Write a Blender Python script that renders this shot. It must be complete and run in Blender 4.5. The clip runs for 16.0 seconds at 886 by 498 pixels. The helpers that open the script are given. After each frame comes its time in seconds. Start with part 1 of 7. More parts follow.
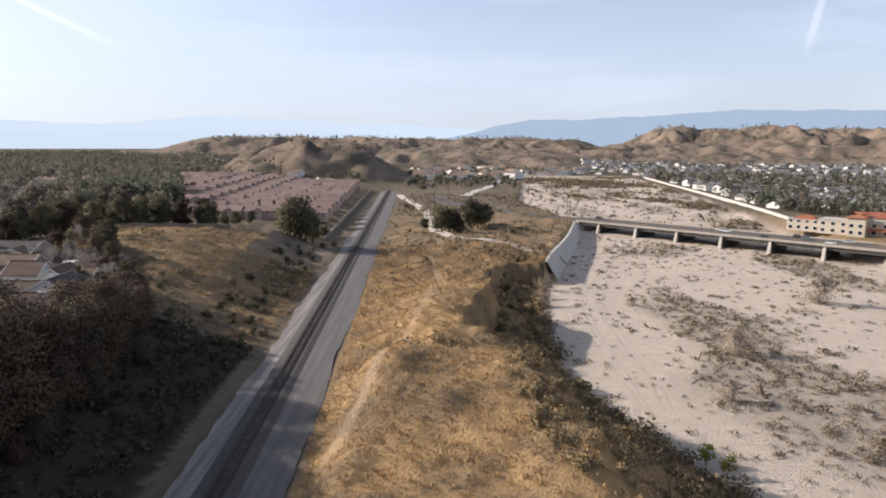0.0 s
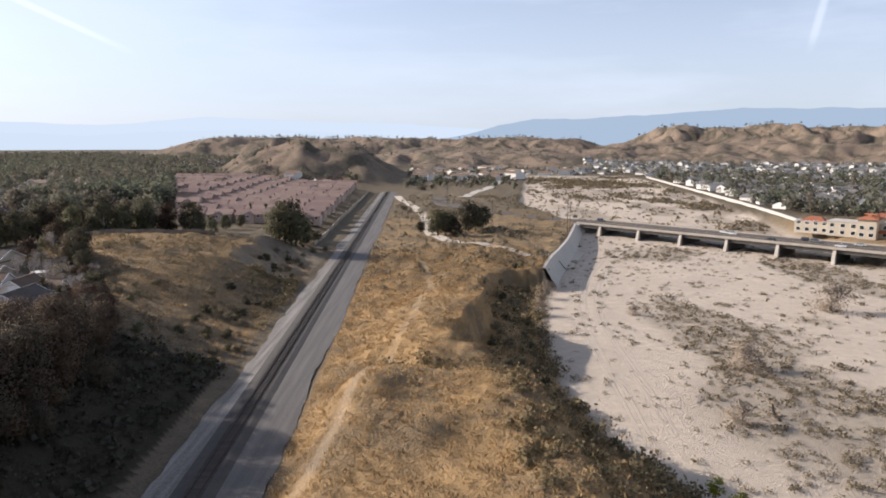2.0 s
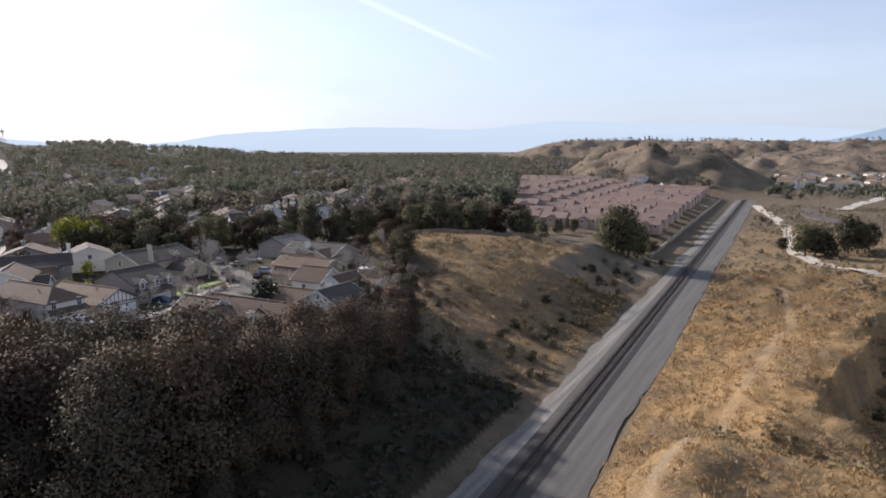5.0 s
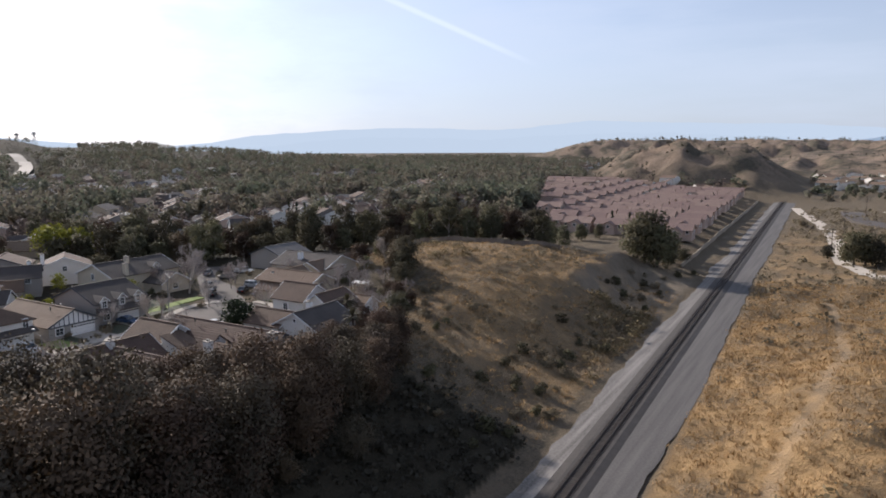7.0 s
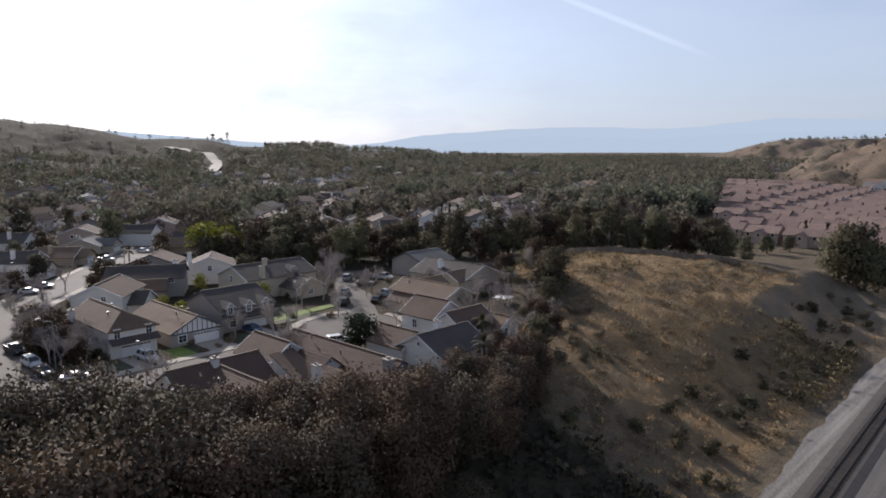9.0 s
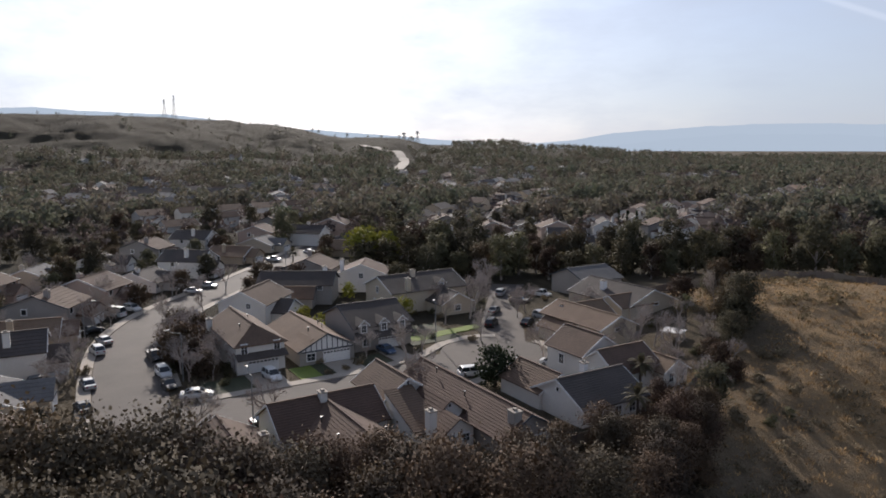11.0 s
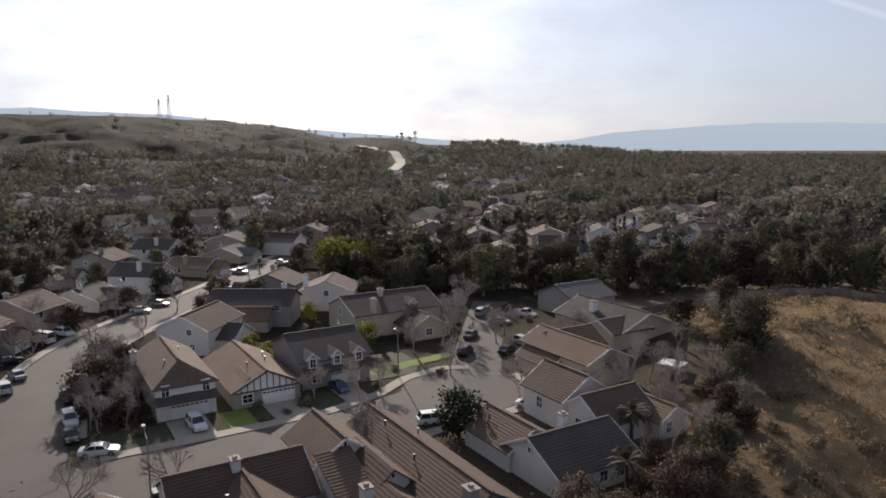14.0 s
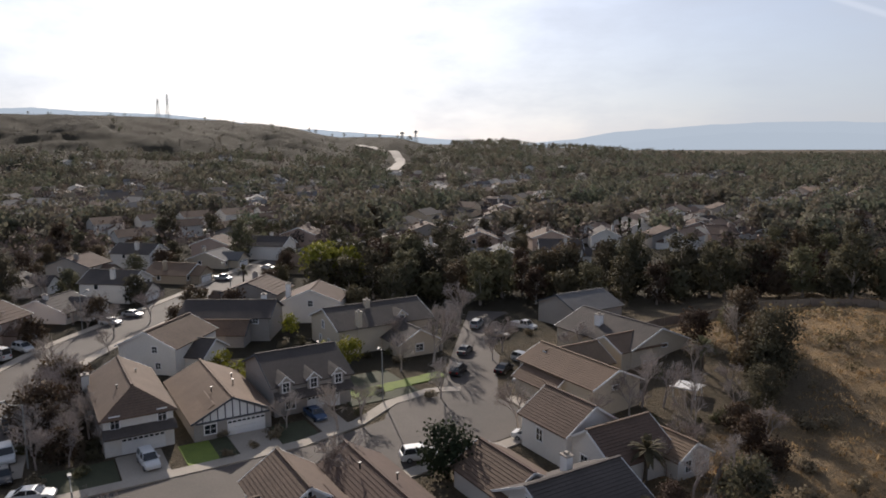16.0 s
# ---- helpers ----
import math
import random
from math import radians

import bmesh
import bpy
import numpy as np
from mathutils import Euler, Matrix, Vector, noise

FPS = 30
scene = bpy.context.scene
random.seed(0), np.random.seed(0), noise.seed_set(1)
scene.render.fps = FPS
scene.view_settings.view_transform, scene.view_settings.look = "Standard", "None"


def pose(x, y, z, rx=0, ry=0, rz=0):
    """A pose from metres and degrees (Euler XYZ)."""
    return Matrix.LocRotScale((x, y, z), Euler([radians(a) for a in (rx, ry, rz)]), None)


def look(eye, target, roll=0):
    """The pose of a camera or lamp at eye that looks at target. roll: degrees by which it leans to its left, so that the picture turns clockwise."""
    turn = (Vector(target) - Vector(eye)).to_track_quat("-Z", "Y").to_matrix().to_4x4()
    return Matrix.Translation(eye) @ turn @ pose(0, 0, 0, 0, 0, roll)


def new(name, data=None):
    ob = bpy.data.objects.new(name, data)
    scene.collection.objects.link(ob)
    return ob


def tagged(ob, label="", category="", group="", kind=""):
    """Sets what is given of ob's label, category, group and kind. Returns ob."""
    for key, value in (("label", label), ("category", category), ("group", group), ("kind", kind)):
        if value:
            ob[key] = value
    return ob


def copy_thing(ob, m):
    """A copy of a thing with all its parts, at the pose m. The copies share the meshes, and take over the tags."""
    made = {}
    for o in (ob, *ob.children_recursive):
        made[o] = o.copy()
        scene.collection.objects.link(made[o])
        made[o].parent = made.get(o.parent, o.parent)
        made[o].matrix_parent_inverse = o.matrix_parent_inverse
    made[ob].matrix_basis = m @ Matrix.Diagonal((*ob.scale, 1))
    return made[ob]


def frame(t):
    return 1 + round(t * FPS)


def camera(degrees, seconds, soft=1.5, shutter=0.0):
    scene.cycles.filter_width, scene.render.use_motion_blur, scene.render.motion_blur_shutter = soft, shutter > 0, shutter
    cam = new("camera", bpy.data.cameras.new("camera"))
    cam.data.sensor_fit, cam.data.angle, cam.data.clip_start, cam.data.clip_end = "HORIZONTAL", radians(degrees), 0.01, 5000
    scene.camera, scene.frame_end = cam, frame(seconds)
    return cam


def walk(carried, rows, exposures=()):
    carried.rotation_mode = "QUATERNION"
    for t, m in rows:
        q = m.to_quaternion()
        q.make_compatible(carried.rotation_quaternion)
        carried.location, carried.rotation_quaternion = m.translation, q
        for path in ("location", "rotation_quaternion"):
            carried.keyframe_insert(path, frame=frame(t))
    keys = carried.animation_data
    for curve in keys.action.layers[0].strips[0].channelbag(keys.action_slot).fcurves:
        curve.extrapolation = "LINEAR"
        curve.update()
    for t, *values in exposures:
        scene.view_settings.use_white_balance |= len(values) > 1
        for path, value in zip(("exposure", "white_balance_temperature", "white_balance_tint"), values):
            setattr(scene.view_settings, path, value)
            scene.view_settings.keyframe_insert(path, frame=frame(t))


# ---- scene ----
# CAMERA
EXPOSURES = [(0, 0.5, 6050, 14), (3, 0.5, 6000, 14), (4.5, 0.45, 5850, 14), (7, 0.25, 5850, 14), (9, 0.05, 5800, 14), (12, -0.1, 6050, 14), (16, -0.1, 6200, 14)]
cam = camera(64.11, 16.0, 1.8)
walk(cam, [
    (0, look((-0.02, -0.01, 47.35), (-0.06, 98.88, 32.45), 0.26)),
    (0.5, look((1.34, 2.32, 47.46), (1.22, 101.20, 32.55), 0.27)),
    (1, look((2.16, 4.64, 47.56), (1.90, 103.52, 32.66), 0.18)),
    (1.5, look((2.78, 7.50, 47.64), (2.44, 106.38, 32.68), 0.10)),
    (2, look((3.49, 11.48, 47.90), (3.00, 110.36, 32.95), 0.01)),
    (2.5, look((3.96, 15.17, 47.83), (3.35, 114.04, 32.86), 0.00)),
    (3, look((4.08, 19.29, 47.76), (3.34, 118.16, 32.79), 0.02)),
    (3.5, look((3.66, 23.82, 47.48), (-12.80, 121.32, 32.55), 0.07)),
    (4, look((3.67, 28.69, 47.20), (-19.07, 124.94, 32.36), 0.01)),
    (4.5, look((3.07, 33.52, 46.82), (-31.71, 126.11, 32.10), -0.14)),
    (4.7, look((2.84, 35.50, 46.72), (-41.31, 124.04, 32.18), 0.14)),
    (6.8, look((-0.63, 57.31, 46.71), (-50.74, 142.63, 32.26), -0.20)),
    (7, look((-1.26, 59.20, 46.72), (-51.31, 144.56, 32.30), -0.21)),
    (7.5, look((-3.03, 63.69, 46.62), (-54.24, 148.36, 32.18), -0.22)),
    (8, look((-4.96, 68.24, 46.55), (-63.79, 147.80, 32.13), -0.24)),
    (8.5, look((-6.91, 72.96, 46.61), (-69.64, 149.49, 32.15), -0.22)),
    (9, look((-9.22, 77.14, 46.62), (-77.64, 148.63, 32.21), -0.19)),
    (9.5, look((-11.00, 81.14, 46.81), (-94.04, 134.95, 32.38), 0.12)),
    (9.7, look((-11.69, 82.71, 46.86), (-96.13, 134.29, 32.40), 0.12)),
    (12, look((-21.97, 99.05, 49.15), (-106.56, 150.31, 34.44), -0.21)),
    (12.5, look((-23.69, 101.16, 49.25), (-108.29, 152.42, 34.53), -0.19)),
    (13, look((-25.37, 103.25, 49.28), (-110.00, 154.45, 34.57), -0.20)),
    (13.5, look((-27.36, 105.27, 49.11), (-112.00, 156.45, 34.41), -0.24)),
    (14, look((-29.50, 107.26, 48.86), (-114.16, 158.41, 34.17), -0.26)),
    (14.5, look((-31.82, 109.31, 48.64), (-116.51, 160.41, 33.97), -0.29)),
    (15, look((-34.25, 111.38, 48.50), (-118.97, 162.43, 33.76), -0.33)),
    (15.5, look((-36.59, 113.37, 48.54), (-121.37, 164.31, 33.78), -0.37)),
    (16, look((-38.60, 114.87, 48.61), (-123.38, 165.82, 33.86), -0.33)),
], EXPOSURES)
# END CAMERA

# ---------- light ----------
SUN_AZ, SUN_EL = 73.0, 25.0          # degrees left of +y, above the horizon
sun_dir = Vector((-math.sin(radians(SUN_AZ)) * math.cos(radians(SUN_EL)),
                  math.cos(radians(SUN_AZ)) * math.cos(radians(SUN_EL)), math.sin(radians(SUN_EL))))
sun = new("sun", bpy.data.lights.new("sun", "SUN"))
sun.data.energy, sun.data.angle, sun.data.color = 5.0, radians(0.6), (1.0, 0.88, 0.72)
sun.matrix_world = look((0, 0, 300), Vector((0, 0, 300)) - sun_dir)

world = bpy.data.worlds.new("sky")
scene.world = world
world.use_nodes = True
wn, wl = world.node_tree.nodes, world.node_tree.links
wn.clear()
sky = wn.new("ShaderNodeTexSky")
sky.sky_type, sky.sun_disc = "NISHITA", False
sky.sun_elevation, sky.sun_rotation = radians(SUN_EL), radians(-SUN_AZ)
sky.altitude, sky.air_density, sky.dust_density, sky.ozone_density = 300, 0.9, 1.4, 3.0
# thin high cloud veils and old vapour trails, whiter than the blue between them
tc = wn.new("ShaderNodeTexCoord")
mp = wn.new("ShaderNodeMapping")
mp.inputs["Rotation"].default_value = (0, 0, radians(35))
mp.inputs["Scale"].default_value = (1.2, 3.5, 9.0)
cn = wn.new("ShaderNodeTexNoise")
cn.inputs["Scale"].default_value, cn.inputs["Detail"].default_value, cn.inputs["Roughness"].default_value = 1.6, 6, 0.6
cr = wn.new("ShaderNodeMapRange")
cr.inputs["From Min"].default_value, cr.inputs["From Max"].default_value = 0.42, 0.75
cr.inputs["To Min"].default_value, cr.inputs["To Max"].default_value = 0.0, 0.6
mixc = wn.new("ShaderNodeMix")
mixc.data_type, mixc.blend_type = "RGBA", "MIX"
mixc.inputs["B"].default_value = (6.5, 7.0, 7.7, 1)
# pale haze that thickens towards the horizon
sepz = wn.new("ShaderNodeSeparateXYZ")
hz = wn.new("ShaderNodeMapRange")
hz.interpolation_type = "SMOOTHSTEP"
hz.inputs["From Min"].default_value, hz.inputs["From Max"].default_value = -0.02, 0.34
hz.inputs["To Min"].default_value, hz.inputs["To Max"].default_value = 0.62, 0.0
mixh = wn.new("ShaderNodeMix")
mixh.data_type = "RGBA"
mixh.inputs["B"].default_value = (5.5, 5.85, 6.3, 1)
pale = wn.new("ShaderNodeHueSaturation")
pale.inputs["Saturation"].default_value, pale.inputs["Value"].default_value = 0.6, 1.15
bg = wn.new("ShaderNodeBackground")
bg.inputs["Strength"].default_value = 0.10
wo = wn.new("ShaderNodeOutputWorld")
wl.new(tc.outputs["Generated"], mp.inputs["Vector"])
wl.new(mp.outputs["Vector"], cn.inputs["Vector"])
wl.new(cn.outputs["Fac"], cr.inputs["Value"])
wl.new(cr.outputs["Result"], mixc.inputs["Factor"])
wl.new(sky.outputs["Color"], pale.inputs["Color"])
wl.new(pale.outputs["Color"], mixc.inputs["A"])
wl.new(tc.outputs["Generated"], sepz.inputs["Vector"])
wl.new(sepz.outputs["Z"], hz.inputs["Value"])
wl.new(hz.outputs["Result"], mixh.inputs["Factor"])
wl.new(mixc.outputs["Result"], mixh.inputs["A"])


def vapour_trail(colour, plane, towards, width, reach, gain):
    """Whitens the sky along part of a great circle."""
    n1, n2 = wn.new("ShaderNodeVectorMath"), wn.new("ShaderNodeVectorMath")
    n1.operation = n2.operation = "DOT_PRODUCT"
    n1.inputs[1].default_value, n2.inputs[1].default_value = plane, towards
    away = wn.new("ShaderNodeMath")
    away.operation = "ABSOLUTE"
    thin, span = wn.new("ShaderNodeMapRange"), wn.new("ShaderNodeMapRange")
    thin.interpolation_type = span.interpolation_type = "SMOOTHSTEP"
    thin.inputs["From Min"].default_value, thin.inputs["From Max"].default_value = width, width * 0.15
    span.inputs["From Min"].default_value, span.inputs["From Max"].default_value = reach, 1.0
    both, mix = wn.new("ShaderNodeMath"), wn.new("ShaderNodeMix")
    both.operation = "MULTIPLY"
    weak = wn.new("ShaderNodeMath")
    weak.operation = "MULTIPLY"
    weak.inputs[1].default_value = gain
    mix.data_type = "RGBA"
    mix.inputs["B"].default_value = (9.5, 9.8, 10.2, 1)
    for node in (n1, n2):
        wl.new(tc.outputs["Generated"], node.inputs[0])
    wl.new(n1.outputs["Value"], away.inputs[0])
    wl.new(away.outputs[0], thin.inputs["Value"])
    wl.new(n2.outputs["Value"], span.inputs["Value"])
    wl.new(thin.outputs["Result"], both.inputs[0])
    wl.new(span.outputs["Result"], both.inputs[1])
    wl.new(both.outputs[0], weak.inputs[0])
    wl.new(weak.outputs[0], mix.inputs["Factor"])
    wl.new(colour, mix.inputs["A"])
    return mix.outputs["Result"]


sky_colour = vapour_trail(mixh.outputs["Result"], (-0.4164, -0.0698, -0.9065), (-0.5129, 0.8411, 0.1717), 0.0055, 0.986, 0.27)
sky_colour = vapour_trail(sky_colour, (-0.8870, 0.4154, 0.2019), (0.4476, 0.8791, 0.1637), 0.007, 0.998, 0.22)
wl.new(sky_colour, bg.inputs["Color"])
wl.new(bg.outputs["Background"], wo.inputs["Surface"])


# ---------- materials ----------
def mat(name, c1, c2=None, scale=1.0, rough=0.8, metal=0.0, bump=0.0, fine=8.0, vary=0.0, leaf=0.0, alpha_mix=0.5):
    """Two-scale mottled surface: c1 to c2 by a broad and a fine noise in world space; vary shifts each object a little."""
    m = bpy.data.materials.new(name)
    m.use_nodes = True
    n, l = m.node_tree.nodes, m.node_tree.links
    p = n["Principled BSDF"]
    p.inputs["Roughness"].default_value, p.inputs["Metallic"].default_value = rough, metal
    if c2 is None:
        c2 = tuple(v * 0.8 for v in c1)
    geo = n.new("ShaderNodeNewGeometry")
    a, b = n.new("ShaderNodeTexNoise"), n.new("ShaderNodeTexNoise")
    a.inputs["Scale"].default_value, a.inputs["Detail"].default_value = scale, 5
    b.inputs["Scale"].default_value, b.inputs["Detail"].default_value = scale * fine, 3
    add = n.new("ShaderNodeMath")
    add.operation = "MULTIPLY_ADD"
    add.inputs[1].default_value = alpha_mix
    half = n.new("ShaderNodeMath")
    half.operation = "MULTIPLY"
    half.inputs[1].default_value = 1 - alpha_mix
    ramp = n.new("ShaderNodeMapRange")
    ramp.inputs["From Min"].default_value, ramp.inputs["From Max"].default_value = 0.34, 0.66
    mix = n.new("ShaderNodeMix")
    mix.data_type = "RGBA"
    mix.inputs["A"].default_value, mix.inputs["B"].default_value = (*c1, 1), (*c2, 1)
    for t in (a, b):
        l.new(geo.outputs["Position"], t.inputs["Vector"])
    l.new(b.outputs["Fac"], half.inputs[0])
    l.new(a.outputs["Fac"], add.inputs[0])
    l.new(half.outputs[0], add.inputs[2])
    l.new(add.outputs[0], ramp.inputs["Value"])
    l.new(ramp.outputs["Result"], mix.inputs["Factor"])
    out = mix.outputs["Result"]
    if vary:
        info, hsv = n.new("ShaderNodeObjectInfo"), n.new("ShaderNodeHueSaturation")
        mr = n.new("ShaderNodeMapRange")
        mr.inputs["To Min"].default_value, mr.inputs["To Max"].default_value = 1 - vary, 1 + vary
        mh = n.new("ShaderNodeMapRange")
        mh.inputs["To Min"].default_value, mh.inputs["To Max"].default_value = 0.5 - vary * 0.06, 0.5 + vary * 0.06
        l.new(info.outputs["Random"], mr.inputs["Value"])
        l.new(info.outputs["Random"], mh.inputs["Value"])
        l.new(mr.outputs["Result"], hsv.inputs["Value"])
        l.new(mh.outputs["Result"], hsv.inputs["Hue"])
        l.new(out, hsv.inputs["Color"])
        out = hsv.outputs["Color"]
    l.new(out, p.inputs["Base Color"])
    if bump:
        bp = n.new("ShaderNodeBump")
        bp.inputs["Strength"].default_value, bp.inputs["Distance"].default_value = min(bump, 1.0), 0.05 * max(1, bump)
        l.new(b.outputs["Fac"], bp.inputs["Height"])
        l.new(bp.outputs["Normal"], p.inputs["Normal"])
    if leaf:
        tr, ms = n.new("ShaderNodeBsdfTranslucent"), n.new("ShaderNodeMixShader")
        ms.inputs[0].default_value = leaf
        l.new(out, tr.inputs["Color"])
        l.new(p.outputs["BSDF"], ms.inputs[1])
        l.new(tr.outputs["BSDF"], ms.inputs[2])
        l.new(ms.outputs[0], n["Material Output"].inputs["Surface"])
        p.inputs["Specular IOR Level"].default_value = 0.2
    return m


def ground_material():
    """Soil, dry grass and river sand, mixed by the zone stored on the ground's points."""
    m = bpy.data.materials.new("ground")
    m.use_nodes = True
    n, l = m.node_tree.nodes, m.node_tree.links
    p = n["Principled BSDF"]
    p.inputs["Roughness"].default_value, p.inputs["Specular IOR Level"].default_value = 0.95, 0.1
    geo, zone, sep = n.new("ShaderNodeNewGeometry"), n.new("ShaderNodeAttribute"), n.new("ShaderNodeSeparateColor")
    zone.attribute_name = "zone"
    l.new(zone.outputs["Color"], sep.inputs["Color"])

    def noise_fac(scale, detail, lo, hi):
        t, r = n.new("ShaderNodeTexNoise"), n.new("ShaderNodeMapRange")
        t.inputs["Scale"].default_value, t.inputs["Detail"].default_value = scale, detail
        t.inputs["Roughness"].default_value = 0.65
        r.inputs["From Min"].default_value, r.inputs["From Max"].default_value = lo, hi
        l.new(geo.outputs["Position"], t.inputs["Vector"])
        l.new(t.outputs["Fac"], r.inputs["Value"])
        return r.outputs["Result"]

    def mixed(fac, a, b):
        x = n.new("ShaderNodeMix")
        x.data_type = "RGBA"
        for key, v in (("A", a), ("B", b)):
            if isinstance(v, tuple):
                x.inputs[key].default_value = (*v, 1)
            else:
                l.new(v, x.inputs[key])
        if isinstance(fac, float):
            x.inputs["Factor"].default_value = fac
        else:
            l.new(fac, x.inputs["Factor"])
        return x.outputs["Result"]

    big, mid, fine = noise_fac(0.045, 6, 0.4, 0.62), noise_fac(0.35, 6, 0.38, 0.62), noise_fac(2.2, 5, 0.35, 0.65)
    soil = mixed(fine, mixed(mid, (0.17, 0.13, 0.09), (0.10, 0.085, 0.06)), (0.20, 0.16, 0.11))
    gold = mixed(fine, mixed(mid, (0.50, 0.325, 0.155), (0.35, 0.225, 0.11)), (0.43, 0.285, 0.14))
    gold = mixed(noise_fac(0.09, 6, 0.42, 0.6), gold, mixed(fine, (0.29, 0.205, 0.12), (0.19, 0.14, 0.085)))
    sand = mixed(mid, mixed(big, (0.62, 0.525, 0.425), (0.56, 0.47, 0.38)), mixed(fine, (0.57, 0.48, 0.39), (0.49, 0.41, 0.33)))
    veg = noise_fac(0.022, 8, 0.46, 0.58)
    far = mixed(veg, mixed(mid, (0.265, 0.2, 0.148), (0.205, 0.155, 0.115)), mixed(mid, (0.13, 0.11, 0.08), (0.085, 0.075, 0.056)))
    col = mixed(sep.outputs["Green"], soil, gold)
    col = mixed(sep.outputs["Blue"], col, far)
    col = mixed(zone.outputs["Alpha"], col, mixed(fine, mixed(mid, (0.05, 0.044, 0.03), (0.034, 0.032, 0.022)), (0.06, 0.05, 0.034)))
    col = mixed(sep.outputs["Red"], col, sand)
    l.new(col, p.inputs["Base Color"])
    bp = n.new("ShaderNodeBump")
    bp.inputs["Strength"].default_value, bp.inputs["Distance"].default_value = 0.8, 0.4
    l.new(fine, bp.inputs["Height"])
    l.new(bp.outputs["Normal"], p.inputs["Normal"])
    return m


def streaked(m, across=0.9, along=0.03):
    """Draws a surface's mottling out along the railway, as wheels do."""
    n, l = m.node_tree.nodes, m.node_tree.links
    geo = next(k for k in n if k.type == "NEW_GEOMETRY")
    tex = [k for k in n if k.type == "TEX_NOISE"][0]
    mapping = n.new("ShaderNodeMapping")
    mapping.inputs["Rotation"].default_value = (0, 0, -0.0375)
    mapping.inputs["Scale"].default_value = (across / tex.inputs["Scale"].default_value, along / tex.inputs["Scale"].default_value, 1)
    l.new(geo.outputs["Position"], mapping.inputs["Vector"])
    l.new(mapping.outputs["Vector"], tex.inputs["Vector"])
    return m


GROUND = ground_material()
ASPHALT = mat("asphalt", (0.104, 0.084, 0.07), (0.066, 0.055, 0.047), 0.13, 0.85, fine=30, alpha_mix=0.65)
CONCRETE = mat("concrete", (0.39, 0.34, 0.28), (0.30, 0.26, 0.215), 0.3, 0.85, fine=14)
PALE_CONCRETE = mat("pale_concrete", (0.50, 0.455, 0.39), (0.40, 0.36, 0.31), 0.15, 0.85, fine=12)
BALLAST = mat("ballast", (0.072, 0.062, 0.055), (0.045, 0.039, 0.035), 0.5, 0.95, bump=0.8, fine=14)
ROADBASE = streaked(mat("gravel_road", (0.135, 0.122, 0.112), (0.075, 0.068, 0.064), 0.22, 0.95, bump=0.5, fine=12, alpha_mix=0.65))
PALEGRAVEL = streaked(mat("pale_gravel", (0.27, 0.245, 0.22), (0.085, 0.075, 0.066), 0.3, 0.95, bump=0.5, fine=9, alpha_mix=0.6))
DIRT_ROAD = mat("dirt_road", (0.56, 0.49, 0.40), (0.47, 0.40, 0.32), 0.12, 0.95, fine=10)
STEEL = mat("rail_steel", (0.06, 0.045, 0.038), (0.04, 0.03, 0.026), 1.0, 0.55, 0.6)
TIE = mat("tie_wood", (0.075, 0.06, 0.05), (0.045, 0.037, 0.03), 1.5, 0.9, vary=0.25)
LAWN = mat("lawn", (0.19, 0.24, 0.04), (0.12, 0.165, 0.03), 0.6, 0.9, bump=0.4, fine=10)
# winter grass before the houses, their shade darkened into its green
SHADELAWN = mat("shaded_winter_lawn", (0.062, 0.066, 0.032), (0.04, 0.044, 0.022), 0.6, 0.9, bump=0.4, fine=10)
STUCCO = [mat("stucco_white", (0.70, 0.67, 0.62), (0.62, 0.59, 0.545), 0.3, 0.9, fine=12),
          mat("stucco_cream", (0.53, 0.455, 0.345), (0.47, 0.40, 0.305), 0.3, 0.9, fine=12),
          mat("stucco_grey", (0.33, 0.30, 0.27), (0.28, 0.255, 0.23), 0.3, 0.9, fine=12),
          mat("stucco_pink", (0.45, 0.34, 0.28), (0.39, 0.295, 0.24), 0.3, 0.9, fine=12),
          mat("stucco_tan", (0.38, 0.305, 0.22), (0.32, 0.26, 0.19), 0.3, 0.9, fine=12)]
def roof_material(name, c1, c2):
    m = mat(name, c1, c2, 0.35, 0.9, fine=9, vary=0.12)
    return m


ROOF = [roof_material("tile_brown", (0.14, 0.09, 0.064), (0.092, 0.06, 0.043)),
        roof_material("tile_dark", (0.09, 0.074, 0.066), (0.06, 0.05, 0.045)),
        roof_material("tile_tan", (0.195, 0.13, 0.086), (0.14, 0.094, 0.063)),
        roof_material("tile_pink", (0.29, 0.195, 0.16), (0.215, 0.145, 0.12)),
        roof_material("tile_red", (0.36, 0.13, 0.065), (0.28, 0.10, 0.05)),
        roof_material("shingle_grey", (0.17, 0.16, 0.155), (0.12, 0.115, 0.11))]
WHITE = mat("white_paint", (0.78, 0.77, 0.75), (0.72, 0.71, 0.69), 1.0, 0.6)
TIMBER = mat("dark_timber", (0.075, 0.085, 0.10), (0.05, 0.055, 0.065), 1.0, 0.8)
GLASS = mat("window_glass", (0.03, 0.035, 0.04), (0.02, 0.024, 0.028), 1.0, 0.08)
GLASS.node_tree.nodes["Principled BSDF"].inputs["Specular IOR Level"].default_value = 0.7
METAL = mat("galvanised_metal", (0.30, 0.30, 0.29), (0.23, 0.23, 0.22), 1.0, 0.65, 0.3)
DARKMETAL = mat("dark_metal", (0.06, 0.06, 0.06), (0.04, 0.04, 0.04), 1.0, 0.5, 0.5)
WOOD = mat("weathered_wood", (0.24, 0.19, 0.145), (0.165, 0.13, 0.10), 0.8, 0.9, vary=0.2)
POLEWOOD = mat("pole_wood", (0.13, 0.10, 0.075), (0.09, 0.07, 0.05), 0.8, 0.9)
